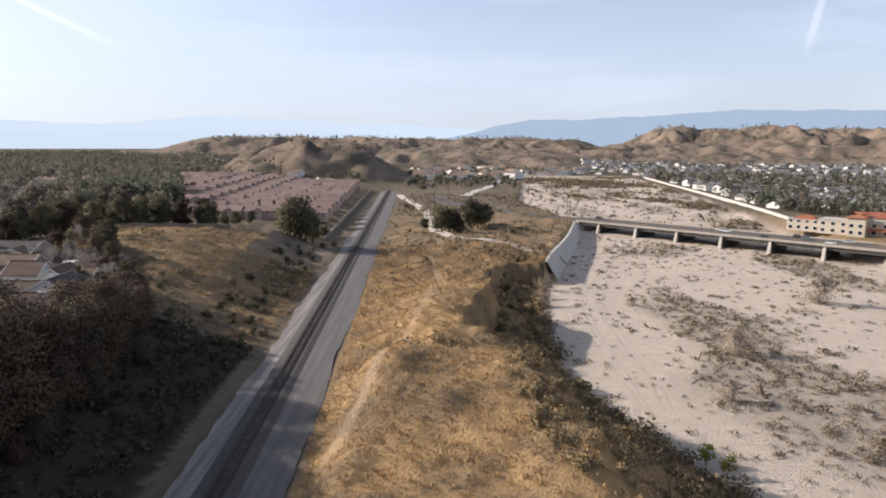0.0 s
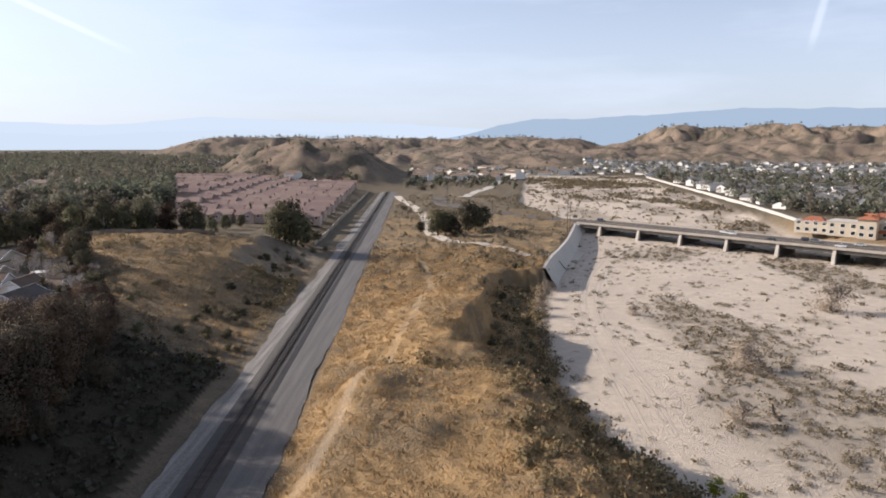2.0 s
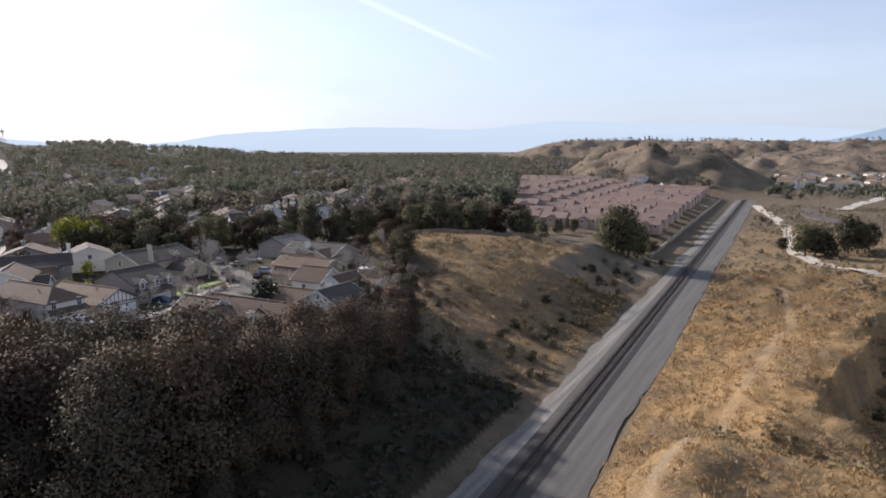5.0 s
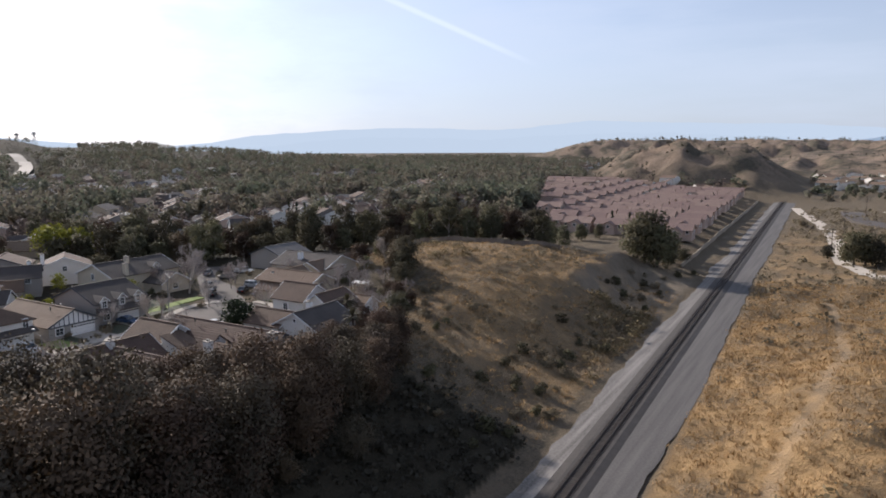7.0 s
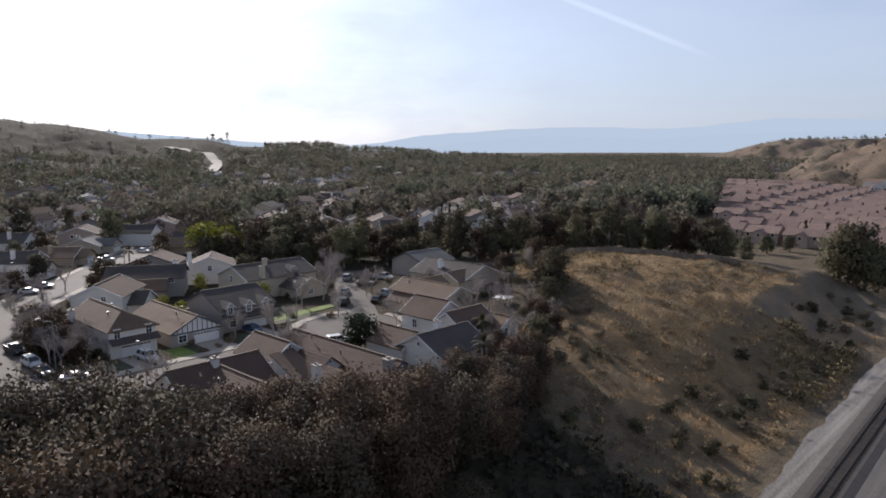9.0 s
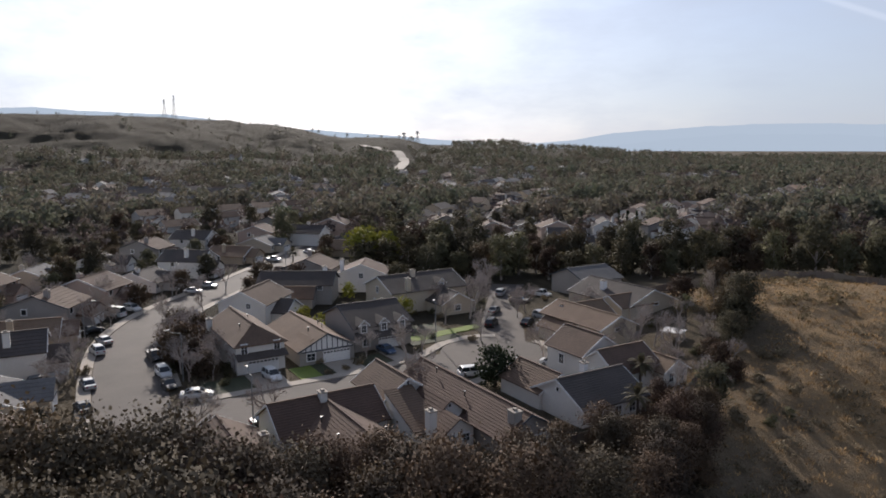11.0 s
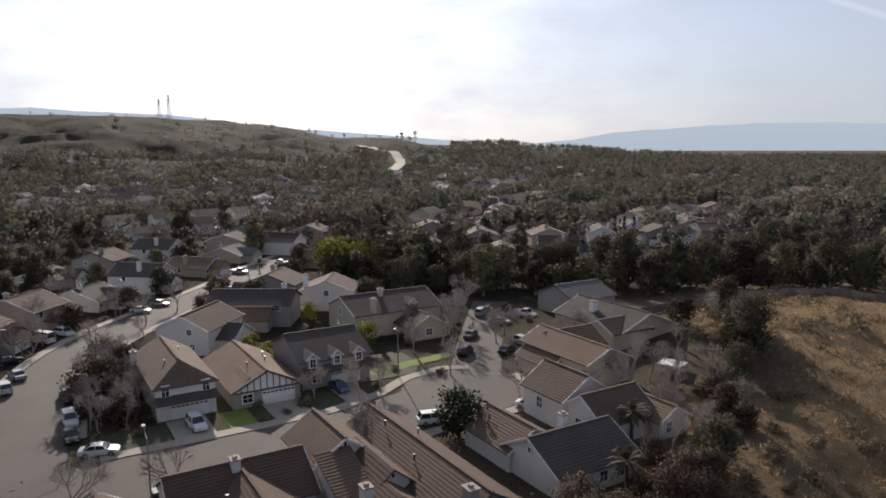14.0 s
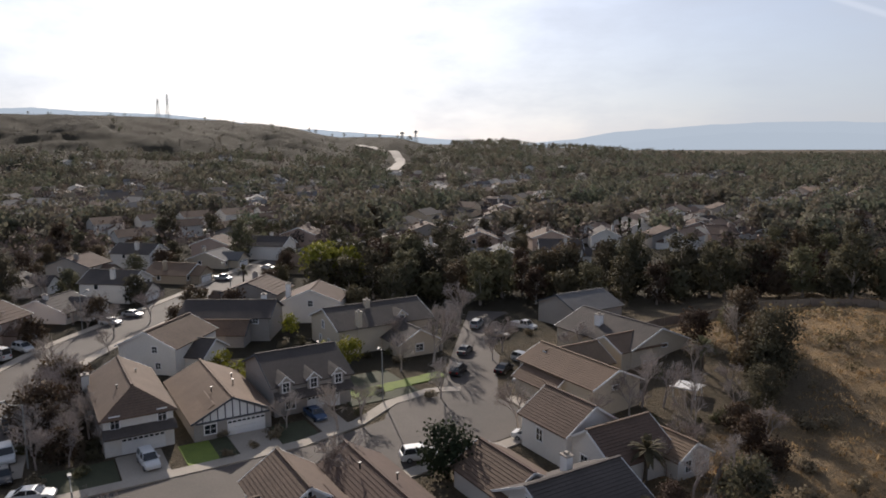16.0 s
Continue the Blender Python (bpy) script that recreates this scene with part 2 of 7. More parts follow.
RUBBER = mat("tyre_rubber", (0.02, 0.02, 0.02), (0.014, 0.014, 0.014), 1.0, 0.85)
BARK = mat("bark", (0.11, 0.085, 0.065), (0.07, 0.055, 0.042), 1.5, 0.95, bump=0.6)
BRANCH = mat("grey_branch", (0.19, 0.155, 0.125), (0.12, 0.097, 0.08), 1.5, 0.95)
PALEBARK = mat("pale_bark", (0.42, 0.36, 0.315), (0.28, 0.235, 0.205), 1.5, 0.95, vary=0.2)
LEAF = {"evergreen": mat("leaf_evergreen", (0.115, 0.104, 0.064), (0.076, 0.071, 0.047), 0.6, 0.85, vary=0.35, leaf=0.4),
        "olive": mat("leaf_olive", (0.132, 0.118, 0.066), (0.088, 0.08, 0.047), 0.6, 0.8, vary=0.3, leaf=0.3),
        # grove: darker copy of evergreen for near trees, shade put into the leaf colour
        "grove": mat("leaf_grove_shaded", (0.095, 0.074, 0.052), (0.064, 0.051, 0.037), 0.6, 0.85, vary=0.3, leaf=0.16),
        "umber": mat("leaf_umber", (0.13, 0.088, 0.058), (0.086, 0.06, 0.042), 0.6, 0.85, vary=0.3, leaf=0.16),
        "russet": mat("leaf_russet", (0.105, 0.072, 0.045), (0.066, 0.047, 0.031), 0.6, 0.8, vary=0.3, leaf=0.3),
        "lime": mat("leaf_lime", (0.26, 0.25, 0.035), (0.16, 0.165, 0.025), 0.6, 0.75, vary=0.12, leaf=0.35),
        "pine": mat("leaf_pine", (0.04, 0.055, 0.026), (0.025, 0.036, 0.017), 0.6, 0.8, vary=0.2, leaf=0.2),
        "brush": mat("leaf_brush", (0.27, 0.215, 0.14), (0.16, 0.135, 0.09), 0.5, 0.9, leaf=0.25),
        "greybrush": mat("leaf_grey_brush", (0.235, 0.185, 0.115), (0.14, 0.112, 0.072), 0.5, 0.9, leaf=0.25),
        "thicket": mat("leaf_thicket", (0.45, 0.36, 0.265), (0.33, 0.26, 0.19), 0.5, 0.9, leaf=0.3),
        "winter": mat("winter_twigs", (0.155, 0.12, 0.105), (0.10, 0.08, 0.072), 0.05, 0.9, leaf=0.25),
        "scrub": mat("leaf_scrub", (0.27, 0.205, 0.115), (0.15, 0.122, 0.068), 0.25, 0.9, fine=5, leaf=0.25),
        "straw": mat("straw", (0.53, 0.345, 0.16), (0.29, 0.19, 0.095), 0.11, 0.95, fine=7, leaf=0.12),
        "chaparral": mat("leaf_chaparral", (0.09, 0.08, 0.058), (0.06, 0.053, 0.04), 0.02, 0.9, fine=6, leaf=0.3),
        # far: paler, bluer leaves, with the haze of distance put into the colour
        "far": mat("leaf_far", (0.124, 0.148, 0.098), (0.185, 0.146, 0.116), 0.022, 0.9, fine=5, leaf=0.38)}


# ---------- mesh helpers ----------
class Build:
    """Collects points and faces of one mesh."""

    def __init__(self):
        self.v, self.f = [], []

    def face(self, *pts):
        k = len(self.v)
        self.v += [tuple(p) for p in pts]
        self.f.append(tuple(range(k, k + len(pts))))
        return self

    def box(self, x0, y0, z0, x1, y1, z1):
        k = len(self.v)
        self.v += [(x0, y0, z0), (x1, y0, z0), (x1, y1, z0), (x0, y1, z0), (x0, y0, z1), (x1, y0, z1), (x1, y1, z1), (x0, y1, z1)]
        self.f += [(k, k + 3, k + 2, k + 1), (k + 4, k + 5, k + 6, k + 7), (k, k + 1, k + 5, k + 4),
                   (k + 1, k + 2, k + 6, k + 5), (k + 2, k + 3, k + 7, k + 6), (k + 3, k, k + 4, k + 7)]
        return self

    def tube(self, p, q, r0, r1, n=6, cap=False):
        p, q = Vector(p), Vector(q)
        d = (q - p).normalized()
        a = d.orthogonal().normalized()
        b = d.cross(a)
        k = len(self.v)
        for c, r in ((p, r0), (q, r1)):
            for i in range(n):
                w = 2 * math.pi * i / n
                self.v.append(tuple(c + a * (r * math.cos(w)) + b * (r * math.sin(w))))
        self.f += [(k + i, k + (i + 1) % n, k + n + (i + 1) % n, k + n + i) for i in range(n)]
        if cap:
            self.f += [tuple(range(k + n - 1, k - 1, -1)), tuple(range(k + n, k + 2 * n))]
        return self

    def beam(self, p, q, w, h):
        """A bar of width w and height h from p to q."""
        p, q = Vector(p), Vector(q)
        d = (q - p).normalized()
        s = d.cross((0, 0, 1))
        s = s.normalized() if s.length > 1e-4 else Vector((1, 0, 0))
        u = s.cross(d).normalized()
        k = len(self.v)
        for c in (p, q):
            for i, j in ((-1, -1), (1, -1), (1, 1), (-1, 1)):
                self.v.append(tuple(c + s * (i * w / 2) + u * (j * h / 2)))
        self.f += [(k, k + 1, k + 5, k + 4), (k + 1, k + 2, k + 6, k + 5), (k + 2, k + 3, k + 7, k + 6), (k + 3, k, k + 4, k + 7),
                   (k, k + 3, k + 2, k + 1), (k + 4, k + 5, k + 6, k + 7)]
        return self

    def prism(self, outline, y0, y1):
        """An (x, z) outline swept along y."""
        k, n = len(self.v), len(outline)
        self.v += [(x, y0, z) for x, z in outline] + [(x, y1, z) for x, z in outline]
        self.f += [(k + i, k + (i + 1) % n, k + n + (i + 1) % n, k + n + i) for i in range(n)]
        self.f += [tuple(range(k + n - 1, k - 1, -1)), tuple(range(k + n, k + 2 * n))]
        return self

    def mesh(self, name, material, smooth=False):
        me = bpy.data.meshes.new(name)
        me.from_pydata(self.v, [], self.f)
        me.materials.append(material)
        if smooth:
            me.polygons.foreach_set("use_smooth", [True] * len(me.polygons))
        me.update()
        return me


def part(name, shape, material, parent, label="", m=None):
    """One mesh object under a thing or a part."""
    data = shape if isinstance(shape, bpy.types.Mesh) else shape.mesh(name, material)
    ob = new(name, data)
    ob.parent = parent
    if m is not None:
        ob.matrix_local = m
    if label:
        ob["label"] = label
    return ob


def thing(name, x, y, z, turn, label, category, group="", kind=""):
    ob = new(name)
    ob.empty_display_size = 0.5
    ob.matrix_world = pose(x, y, z, 0, 0, turn)
    return tagged(ob, label, category, group, kind)


def solid(name, shape, material, label, category="", group="", kind="", m=None):
    ob = new(name, shape if isinstance(shape, bpy.types.Mesh) else shape.mesh(name, material))
    if m is not None:
        ob.matrix_world = m
    return tagged(ob, label, category, group, kind)


# ---------- the lie of the land ----------
def sm(a, b, x):
    t = np.clip((x - a) / (b - a), 0, 1)
    return t * t * (3 - 2 * t)


def vnoise(x, y, seed=0):
    xi, yi = np.floor(x).astype(np.int64), np.floor(y).astype(np.int64)
    fx, fy = x - xi, y - yi
    fx, fy = fx * fx * (3 - 2 * fx), fy * fy * (3 - 2 * fy)

    def h(i, j):
        k = (i * 374761393 + j * 668265263 + seed * 982451653) & 0x7FFFFFFF
        k = ((k ^ (k >> 13)) * 1274126177) & 0x7FFFFFFF
        return ((k ^ (k >> 16)) & 0xFFFF) / 65535.0

    return (h(xi, yi) * (1 - fx) + h(xi + 1, yi) * fx) * (1 - fy) + (h(xi, yi + 1) * (1 - fx) + h(xi + 1, yi + 1) * fx) * fy


def fbm(x, y, octaves=4, seed=0):
    total, amp, norm = 0, 1.0, 0
    for o in range(octaves):
        total, norm = total + amp * vnoise(x * 2**o, y * 2**o, seed + o), norm + amp
        amp *= 0.5
    return total / norm


G0 = 11.3      # the housing estate's level; the railway lies at 0


def track_x(y):
    return -27.2 - 0.0375 * y


def bank_left(y):
    return np.interp(y, [60, 100, 110, 119, 129, 150, 165, 198, 239, 265, 288, 302, 316, 335, 351, 385, 420, 560, 700, 950], [66, 48.5, 44, 41, 35.5, 31.5, 29.5, 30.5, 35.5, 40, 45.5, 49.6, 54, 59.6, 64, 72, 80, 60, 78, 110])


def bank_right(y):
    return np.interp(y, [0, 150, 250, 308, 384, 442, 568, 717, 911], [300, 262, 230, 197, 196, 208, 226, 238, 258])


def bed_z(y):
    return -6.5 + np.clip((y - 150) * 0.0114, -2, 4.5)


def hump(az, r, a0, a1, s, r0, r1, sr, h):
    return h * sm(a0, a0 + s, az) * (1 - sm(a1 - s, a1, az)) * sm(r0, r0 + sr, r) * (1 - sm(r1 - sr, r1, r))


def land(x, y):
    """The ground's height, for arrays of x and y."""
    x, y = np.asarray(x, float), np.asarray(y, float)
    u = x - track_x(y)
    rough = fbm(x / 9.0, y / 9.0, 4, 3) - 0.5
    # west: cutting slope up to the estate, a knoll with a cut face, lower ground past it
    k = sm(239, 247, y + 2.5 * (vnoise(x / 6.0, y / 6.0, 17) - 0.5)) * (1 - sm(296, 318, y))
    high = G0 - 6.3 * sm(290, 335, y) * sm(-190, -120, x)
    cut = -u + 5.0 * (vnoise(x / 6.0, y / 6.0, 19) - 0.5)
    west = high * ((1 - k) * sm(8, 48 - 9 * sm(190, 243, y), -u) + k * (0.2 * sm(8, 24, cut) + 0.8 * sm(21, 34, cut)))
    west = west + 6.0 * np.exp(-(((x + 108) / 29) ** 2 + ((y - 240) / 40) ** 2)) * sm(176, 206, y)
    west = west + rough * 2.2 * sm(9, 18, -u) * (1 - sm(44, 62, -u)) + rough * 1.6 * sm(205, 225, y) * sm(9, 18, -u) * (1 - sm(120, 160, -u)) * (1 - sm(270, 300, y))
    # east: a ridge between the railway and the river
    xc = -6 + 0.19 * (np.clip(y, 60, 215) - 120) + 0.25 * np.clip(y - 215, 0, 60)
    hc = np.interp(y, [60, 92, 114, 129, 146, 160, 180, 203, 235, 262, 300], [3.0, 3.8, 4.6, 4.8, 3.4, 6.0, 7.4, 6.8, 3.6, 2.3, 2.0])
    mound = 4.6 * sm(-21, -10, x) * (1 - sm(13, 26, x)) * sm(98, 127, y) * (1 - sm(130, 142, y + 0.12 * x))
    xb, xr, zb = bank_left(y), bank_right(y), bed_z(y)
    gully = sm(0, 1, np.abs(fbm(y / 11.0, x / 60.0, 3, 9) - 0.5) * 4)
    east = hc * sm(10, np.maximum(xc - track_x(y), 14), u) + mound + rough * 3.6 * sm(10, 18, u)
    top = np.where(y < 270, np.interp(y, [90, 116, 124, 137, 152, 160, 170, 183, 196, 204, 216, 240, 268], [18, 20, 19, 13.5, 8.5, 2.5, 3.0, 5.0, 9.5, 10.5, 7, 13, 24]) + 3.0 * gully, xb - 3)
    lip = np.where(y < 265, np.minimum(top, xb - 7), xb - 2.5)
    steep = np.interp(y, [108, 130, 160, 255, 270], [0.1, 0.35, 0.7, 0.6, 1.0])
    fall = steep * sm(lip, lip + 4, x) + (1 - steep) * sm(lip + 2, xb + 1.5, x)
    east = east + (zb - east) * fall
    bed = zb + (fbm(x / 30, y / 30, 3, 5) - 0.5) * 0.9
    inriver = sm(xb - 1, xb + 3, x)
    east = east * (1 - inriver) + bed * inriver
    out = sm(xr - 9, xr + 1, x)
    east = east * (1 - out) + 2.6 * out
    close = sm(960, 1150, y)
    east = east * (1 - close) + 2.0 * close
    east = east + (fbm(x / 20, y / 20, 3, 13) - 0.5) * 4.4 * sm(13, 24, u) * (1 - sm(-12, -2, x - xb)) * (1 - sm(300, 340, y))
    z = np.where(u < 0, west, east) - 0.3 * sm(-9.5, -8, u) * (1 - sm(8.6, 10.2, u)) * (y < 745)
    # distance
    r, az = np.hypot(x, y - 80), np.degrees(np.arctan2(-x, y - 80))
    rid2 = 1 - np.abs(2 * fbm(x / 75, y / 75, 4, 31) - 1)
    # flat-topped hills whose faces are cut into spurs and gullies
    wx, wy = x + 90 * (fbm(x / 210, y / 210, 2, 55) - 0.5), y + 90 * (fbm(x / 210 + 9, y / 210, 2, 56) - 0.5)
    fold = 0.5 * np.abs(2 * fbm(wx / 150, wy / 230, 2, 51) - 1) + 0.5 * np.abs(2 * fbm(wx / 62, wy / 95, 3, 52) - 1)
    bay = fbm(az / 9.0, r / 4000, 3, 54) - 0.5
    soft = 0.75 + 0.5 * (fbm(x / 240, y / 240, 4, 41) - 0.5)
    crest = 0.90 + 0.30 * (fbm(x / 260, y / 260, 4, 53) - 0.5)

    def mesa(a0, a1, r0, run, height, reach, deep):
        d = (r - r0 - reach * bay - deep * fold) / run
        rise = np.clip(d, 0, 1)
        rise = 0.7 * rise + 0.3 * rise * rise * (3 - 2 * rise)
        return height * crest * rise * (1.06 - 0.5 * fold) * sm(a0, a0 + 6, az) * (1 - sm(a1 - 7, a1, az)) * (1 - sm(2700, 3300, r))

    low = np.clip(1.3 * np.abs(2 * fbm(x / 70, y / 70, 4, 33) - 1), 0, 1)
    hills = hump(az, r, 2, 21, 6, 620, 1080, 120, 44) * (1.0 - 0.8 * low) * (0.7 + 0.6 * fbm(az / 4.0, r / 300, 2, 36))
    hills = np.maximum(hills, mesa(-14, 9, 1060, 200, 34, 240, 260) * (1 - 0.3 * low))
    hills = np.maximum(hills, mesa(-16, 25, 1700, 300, 70, 260, 420) * (1 - 0.10 * rid2))
    hills = np.maximum(hills, hump(az, r, -12, 0, 5, 1700, 2900, 590, 88) * soft)
    hills = np.maximum(hills, mesa(-60, -8, 1500, 280, 52, 260, 380) * (1 - 0.3 * low))
    hills = np.maximum(hills, mesa(-62, -11, 1720, 340, 108, 300, 460) * (1 - 0.08 * rid2))
    # west: a wooded ridge that climbs into a bare-backed hill
    wa, wr = np.degrees(np.arctan2(-22 - x, y - 99)), np.hypot(x + 22, y - 99)
    line = np.interp(wa, [22, 27, 31, 36.5, 44.7, 49, 51.5, 53.5, 56.7, 60, 62.5, 67, 69, 70.5, 73.2, 74.2, 75.6, 79.6, 84, 88.4, 95, 112, 126],
                     [0, 4, 13, 9, 26, 36, 36, 49, 46, 46, 64, 64, 76, 87, 96, 94, 105, 108, 112, 114, 114, 112, 0])
    climb = np.clip((wr - 620 - 130 * bay) / 1030, 0, 1)
    climb = 0.4 * climb + 0.6 * climb * climb * (3 - 2 * climb)
    spurs = np.abs(2 * fbm(x / 150, y / 150, 4, 35) - 1)
    hills = np.maximum(hills, line * climb * (1 - 1.25 * spurs * climb * (1 - climb) * 2 - 0.05 * rid2 * climb) * (1 - sm(1900, 2700, wr)))
    hills = np.maximum(hills, hump(np.abs(az), r, 105, 190, 15, 700, 2500, 500, 70) * soft)
    far = sm(420, 620, r)
    return z * (1 - far) + np.maximum(z, hills + 1.5 * (hills > 0)) * far


def bare_hills(x, y):
    """1 on the dry bare hills, 0 elsewhere."""
    r, az = np.hypot(x, y - 80), np.degrees(np.arctan2(-x, y - 80))
    return np.clip(hump(az, r, -62, -8, 4, 1560, 3400, 120, 1) + hump(az, r, -13, 8, 4, 1060, 3400, 120, 1) + hump(az, r, 3, 26, 5, 1640, 3400, 120, 1) + hump(az, r, 2.5, 21, 4, 640, 1090, 80, 1), 0, 1)


PATH = [(-18, 92), (-15.6, 105), (-13.8, 114), (-11.8, 128), (-9.6, 136), (-7.6, 161), (-4, 195), (-1.2, 226), (-4.7, 282), (-14, 314)]


LOT = [(-40, 640), (-32, 590), (-20, 535), (-12, 480), (-8.5, 440), (-7, 394), (-3, 362), (3, 344), (11, 331), (20.5, 320), (32, 311), (44, 302), (52, 303), (58, 320), (66, 345)]


def cutbay(x, y):
    """Pale bare soil where the knoll was cut back beside the railway."""
    u = -(x - track_x(y))
    return sm(240, 248, y) * (1 - sm(300, 318, y)) * sm(8, 10, u) * (1 - sm(31, 34, u)) * (0.6 + 1.2 * (fbm(x / 8.0, y / 8.0, 3, 23) - 0.4))


def path_mask(x, y):
    px = np.interp(y, [p[1] for p in PATH], [p[0] for p in PATH])
    return (1 - sm(0.5, 1.9, np.abs(x - px))) * sm(92, 100, y) * (1 - sm(290, 310, y)) * (1 - 0.5 * sm(140, 160, y))


def gz(x, y):
    return float(land(np.array([x]), np.array([y]))[0])


def ground():
    """One sheet of ground to the horizon: rings about a point under the way, close together where it is seen from near."""
    cx, cy = -20.0, 90.0
    az = np.radians(np.r_[np.arange(-46, 104, 0.35), np.arange(106, 312, 2.5)])
    rr = [0.0]
    while rr[-1] < 5000:
        rr.append(rr[-1] + max(1.45, rr[-1] * 0.0075 if rr[-1] < 420 else rr[-1] * (0.0095 if 620 < rr[-1] < 2300 else 0.02)))
    rr = np.array(rr[1:])
    A, R = np.meshgrid(az, rr)
    X, Y = cx - R * np.sin(A), cy + R * np.cos(A)
    Z = land(X, Y)
    Z = Z - np.where(R > 3000, (R - 3000) * 0.006, 0)
    nr, na = X.shape
    co = np.stack([X, Y, Z], -1).reshape(-1, 3)
    i, j = np.meshgrid(np.arange(nr - 1), np.arange(na), indexing="ij")
    j2 = (j + 1) % na
    quads = np.stack([i * na + j, (i + 1) * na + j, (i + 1) * na + j2, i * na + j2], -1).reshape(-1, 4)
    me = bpy.data.meshes.new("ground")
    centre = len(co)
    co = np.vstack([co, [[cx, cy, gz(cx, cy)]]])
    tris = [(int(a), int((a + 1) % na), centre) for a in range(na)]
    me.from_pydata(co.tolist(), [], quads.tolist() + tris)
    x, y, z = co.T
    u = x - track_x(y)
    inbed = sm(bank_left(y) - 2, bank_left(y) + 2, x) * (1 - sm(bank_right(y) - 8, bank_right(y) - 3, x)) * (1 - sm(960, 1100, y)) * (u > 0)
    patch = sm(0.5, 0.62, fbm(x / 40, y / 70, 4, 77)) * sm(330, 480, y) * 0.75 * sm(30, 70, x - bank_left(y))
    patch = np.maximum(patch, 0.4 * sm(0.46, 0.58, fbm(x / 26, y / 44, 4, 28)) * sm(14, 34, x - bank_left(y)))
    ridge_grass = sm(9, 11, u) * (1 - inbed) * (1 - sm(420, 520, np.hypot(x, y))) * (1 - 0.5 * sm(238, 275, y))
    steepness = np.abs(land(x + 0.8, y) - land(x - 0.8, y)) / 1.6
    knoll = (1 - 0.9 * sm(0.6, 1.0, steepness)) * sm(9, 13, -u) * sm(158, 185, y) * (1 - sm(262, 290, y)) * (1 - sm(88, 104, -u)) * 0.55
    knoll = knoll * np.maximum(sm(-99, -88, x), sm(206, 222, y))
    r, az2 = np.hypot(x, y - 80), np.degrees(np.arctan2(-x, y - 80))
    brown = bare_hills(x, y)
    # leaf litter and scrub; on the railway slope also tree shade, as darker colour
    # thinned past 1900 m, so the far plain is painted pale as in haze
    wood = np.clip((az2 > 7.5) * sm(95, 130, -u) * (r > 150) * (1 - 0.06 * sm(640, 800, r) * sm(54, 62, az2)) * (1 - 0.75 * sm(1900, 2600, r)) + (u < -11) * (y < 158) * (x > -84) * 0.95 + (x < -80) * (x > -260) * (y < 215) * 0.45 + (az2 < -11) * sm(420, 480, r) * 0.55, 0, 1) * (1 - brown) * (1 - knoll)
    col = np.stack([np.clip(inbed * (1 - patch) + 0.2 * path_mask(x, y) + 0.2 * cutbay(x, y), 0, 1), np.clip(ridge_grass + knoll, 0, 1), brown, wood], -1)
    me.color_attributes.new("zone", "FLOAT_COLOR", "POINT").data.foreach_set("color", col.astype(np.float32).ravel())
    me.polygons.foreach_set("use_smooth", [True] * len(me.polygons))
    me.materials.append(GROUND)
    me.update()
    return tagged(new("ground", me), "dry river valley ground with sand, golden grass and bare soil", "ground", kind="structure")


ground()


def mountains(name, dist, outline, rough, seed, colour, label):
    """A far range on the horizon: a flat glowing sheet, haze painted in as colour. outline: bearings west of +y and
    heights in degrees.
    """
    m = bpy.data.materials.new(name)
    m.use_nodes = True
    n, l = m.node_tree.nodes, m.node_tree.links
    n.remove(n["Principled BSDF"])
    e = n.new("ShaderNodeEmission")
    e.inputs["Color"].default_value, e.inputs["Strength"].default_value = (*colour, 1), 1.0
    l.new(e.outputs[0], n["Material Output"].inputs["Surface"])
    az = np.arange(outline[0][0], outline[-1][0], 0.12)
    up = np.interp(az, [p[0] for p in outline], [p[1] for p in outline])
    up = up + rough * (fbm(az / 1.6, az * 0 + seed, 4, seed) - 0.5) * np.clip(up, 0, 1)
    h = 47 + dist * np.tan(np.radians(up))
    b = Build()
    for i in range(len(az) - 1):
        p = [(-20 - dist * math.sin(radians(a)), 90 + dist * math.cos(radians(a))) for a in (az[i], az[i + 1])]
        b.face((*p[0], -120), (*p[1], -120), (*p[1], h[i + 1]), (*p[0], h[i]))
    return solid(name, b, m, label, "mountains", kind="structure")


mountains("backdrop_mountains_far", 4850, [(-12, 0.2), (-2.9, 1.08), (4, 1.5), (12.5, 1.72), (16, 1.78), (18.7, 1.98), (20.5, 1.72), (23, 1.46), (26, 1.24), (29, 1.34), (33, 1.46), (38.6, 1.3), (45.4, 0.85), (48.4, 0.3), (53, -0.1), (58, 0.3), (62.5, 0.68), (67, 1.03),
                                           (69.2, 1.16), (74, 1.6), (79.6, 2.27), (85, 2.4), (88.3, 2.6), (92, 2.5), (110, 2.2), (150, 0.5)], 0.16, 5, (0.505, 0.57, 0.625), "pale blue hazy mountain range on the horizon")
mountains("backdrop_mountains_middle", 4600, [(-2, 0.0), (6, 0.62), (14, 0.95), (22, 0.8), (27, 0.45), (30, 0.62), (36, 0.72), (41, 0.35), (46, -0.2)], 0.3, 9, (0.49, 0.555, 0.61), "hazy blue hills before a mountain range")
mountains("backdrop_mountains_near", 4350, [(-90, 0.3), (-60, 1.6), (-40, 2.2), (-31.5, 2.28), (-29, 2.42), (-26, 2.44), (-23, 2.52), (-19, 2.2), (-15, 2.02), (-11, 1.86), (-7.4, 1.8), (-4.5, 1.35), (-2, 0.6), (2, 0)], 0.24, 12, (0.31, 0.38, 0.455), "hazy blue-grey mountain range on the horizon")


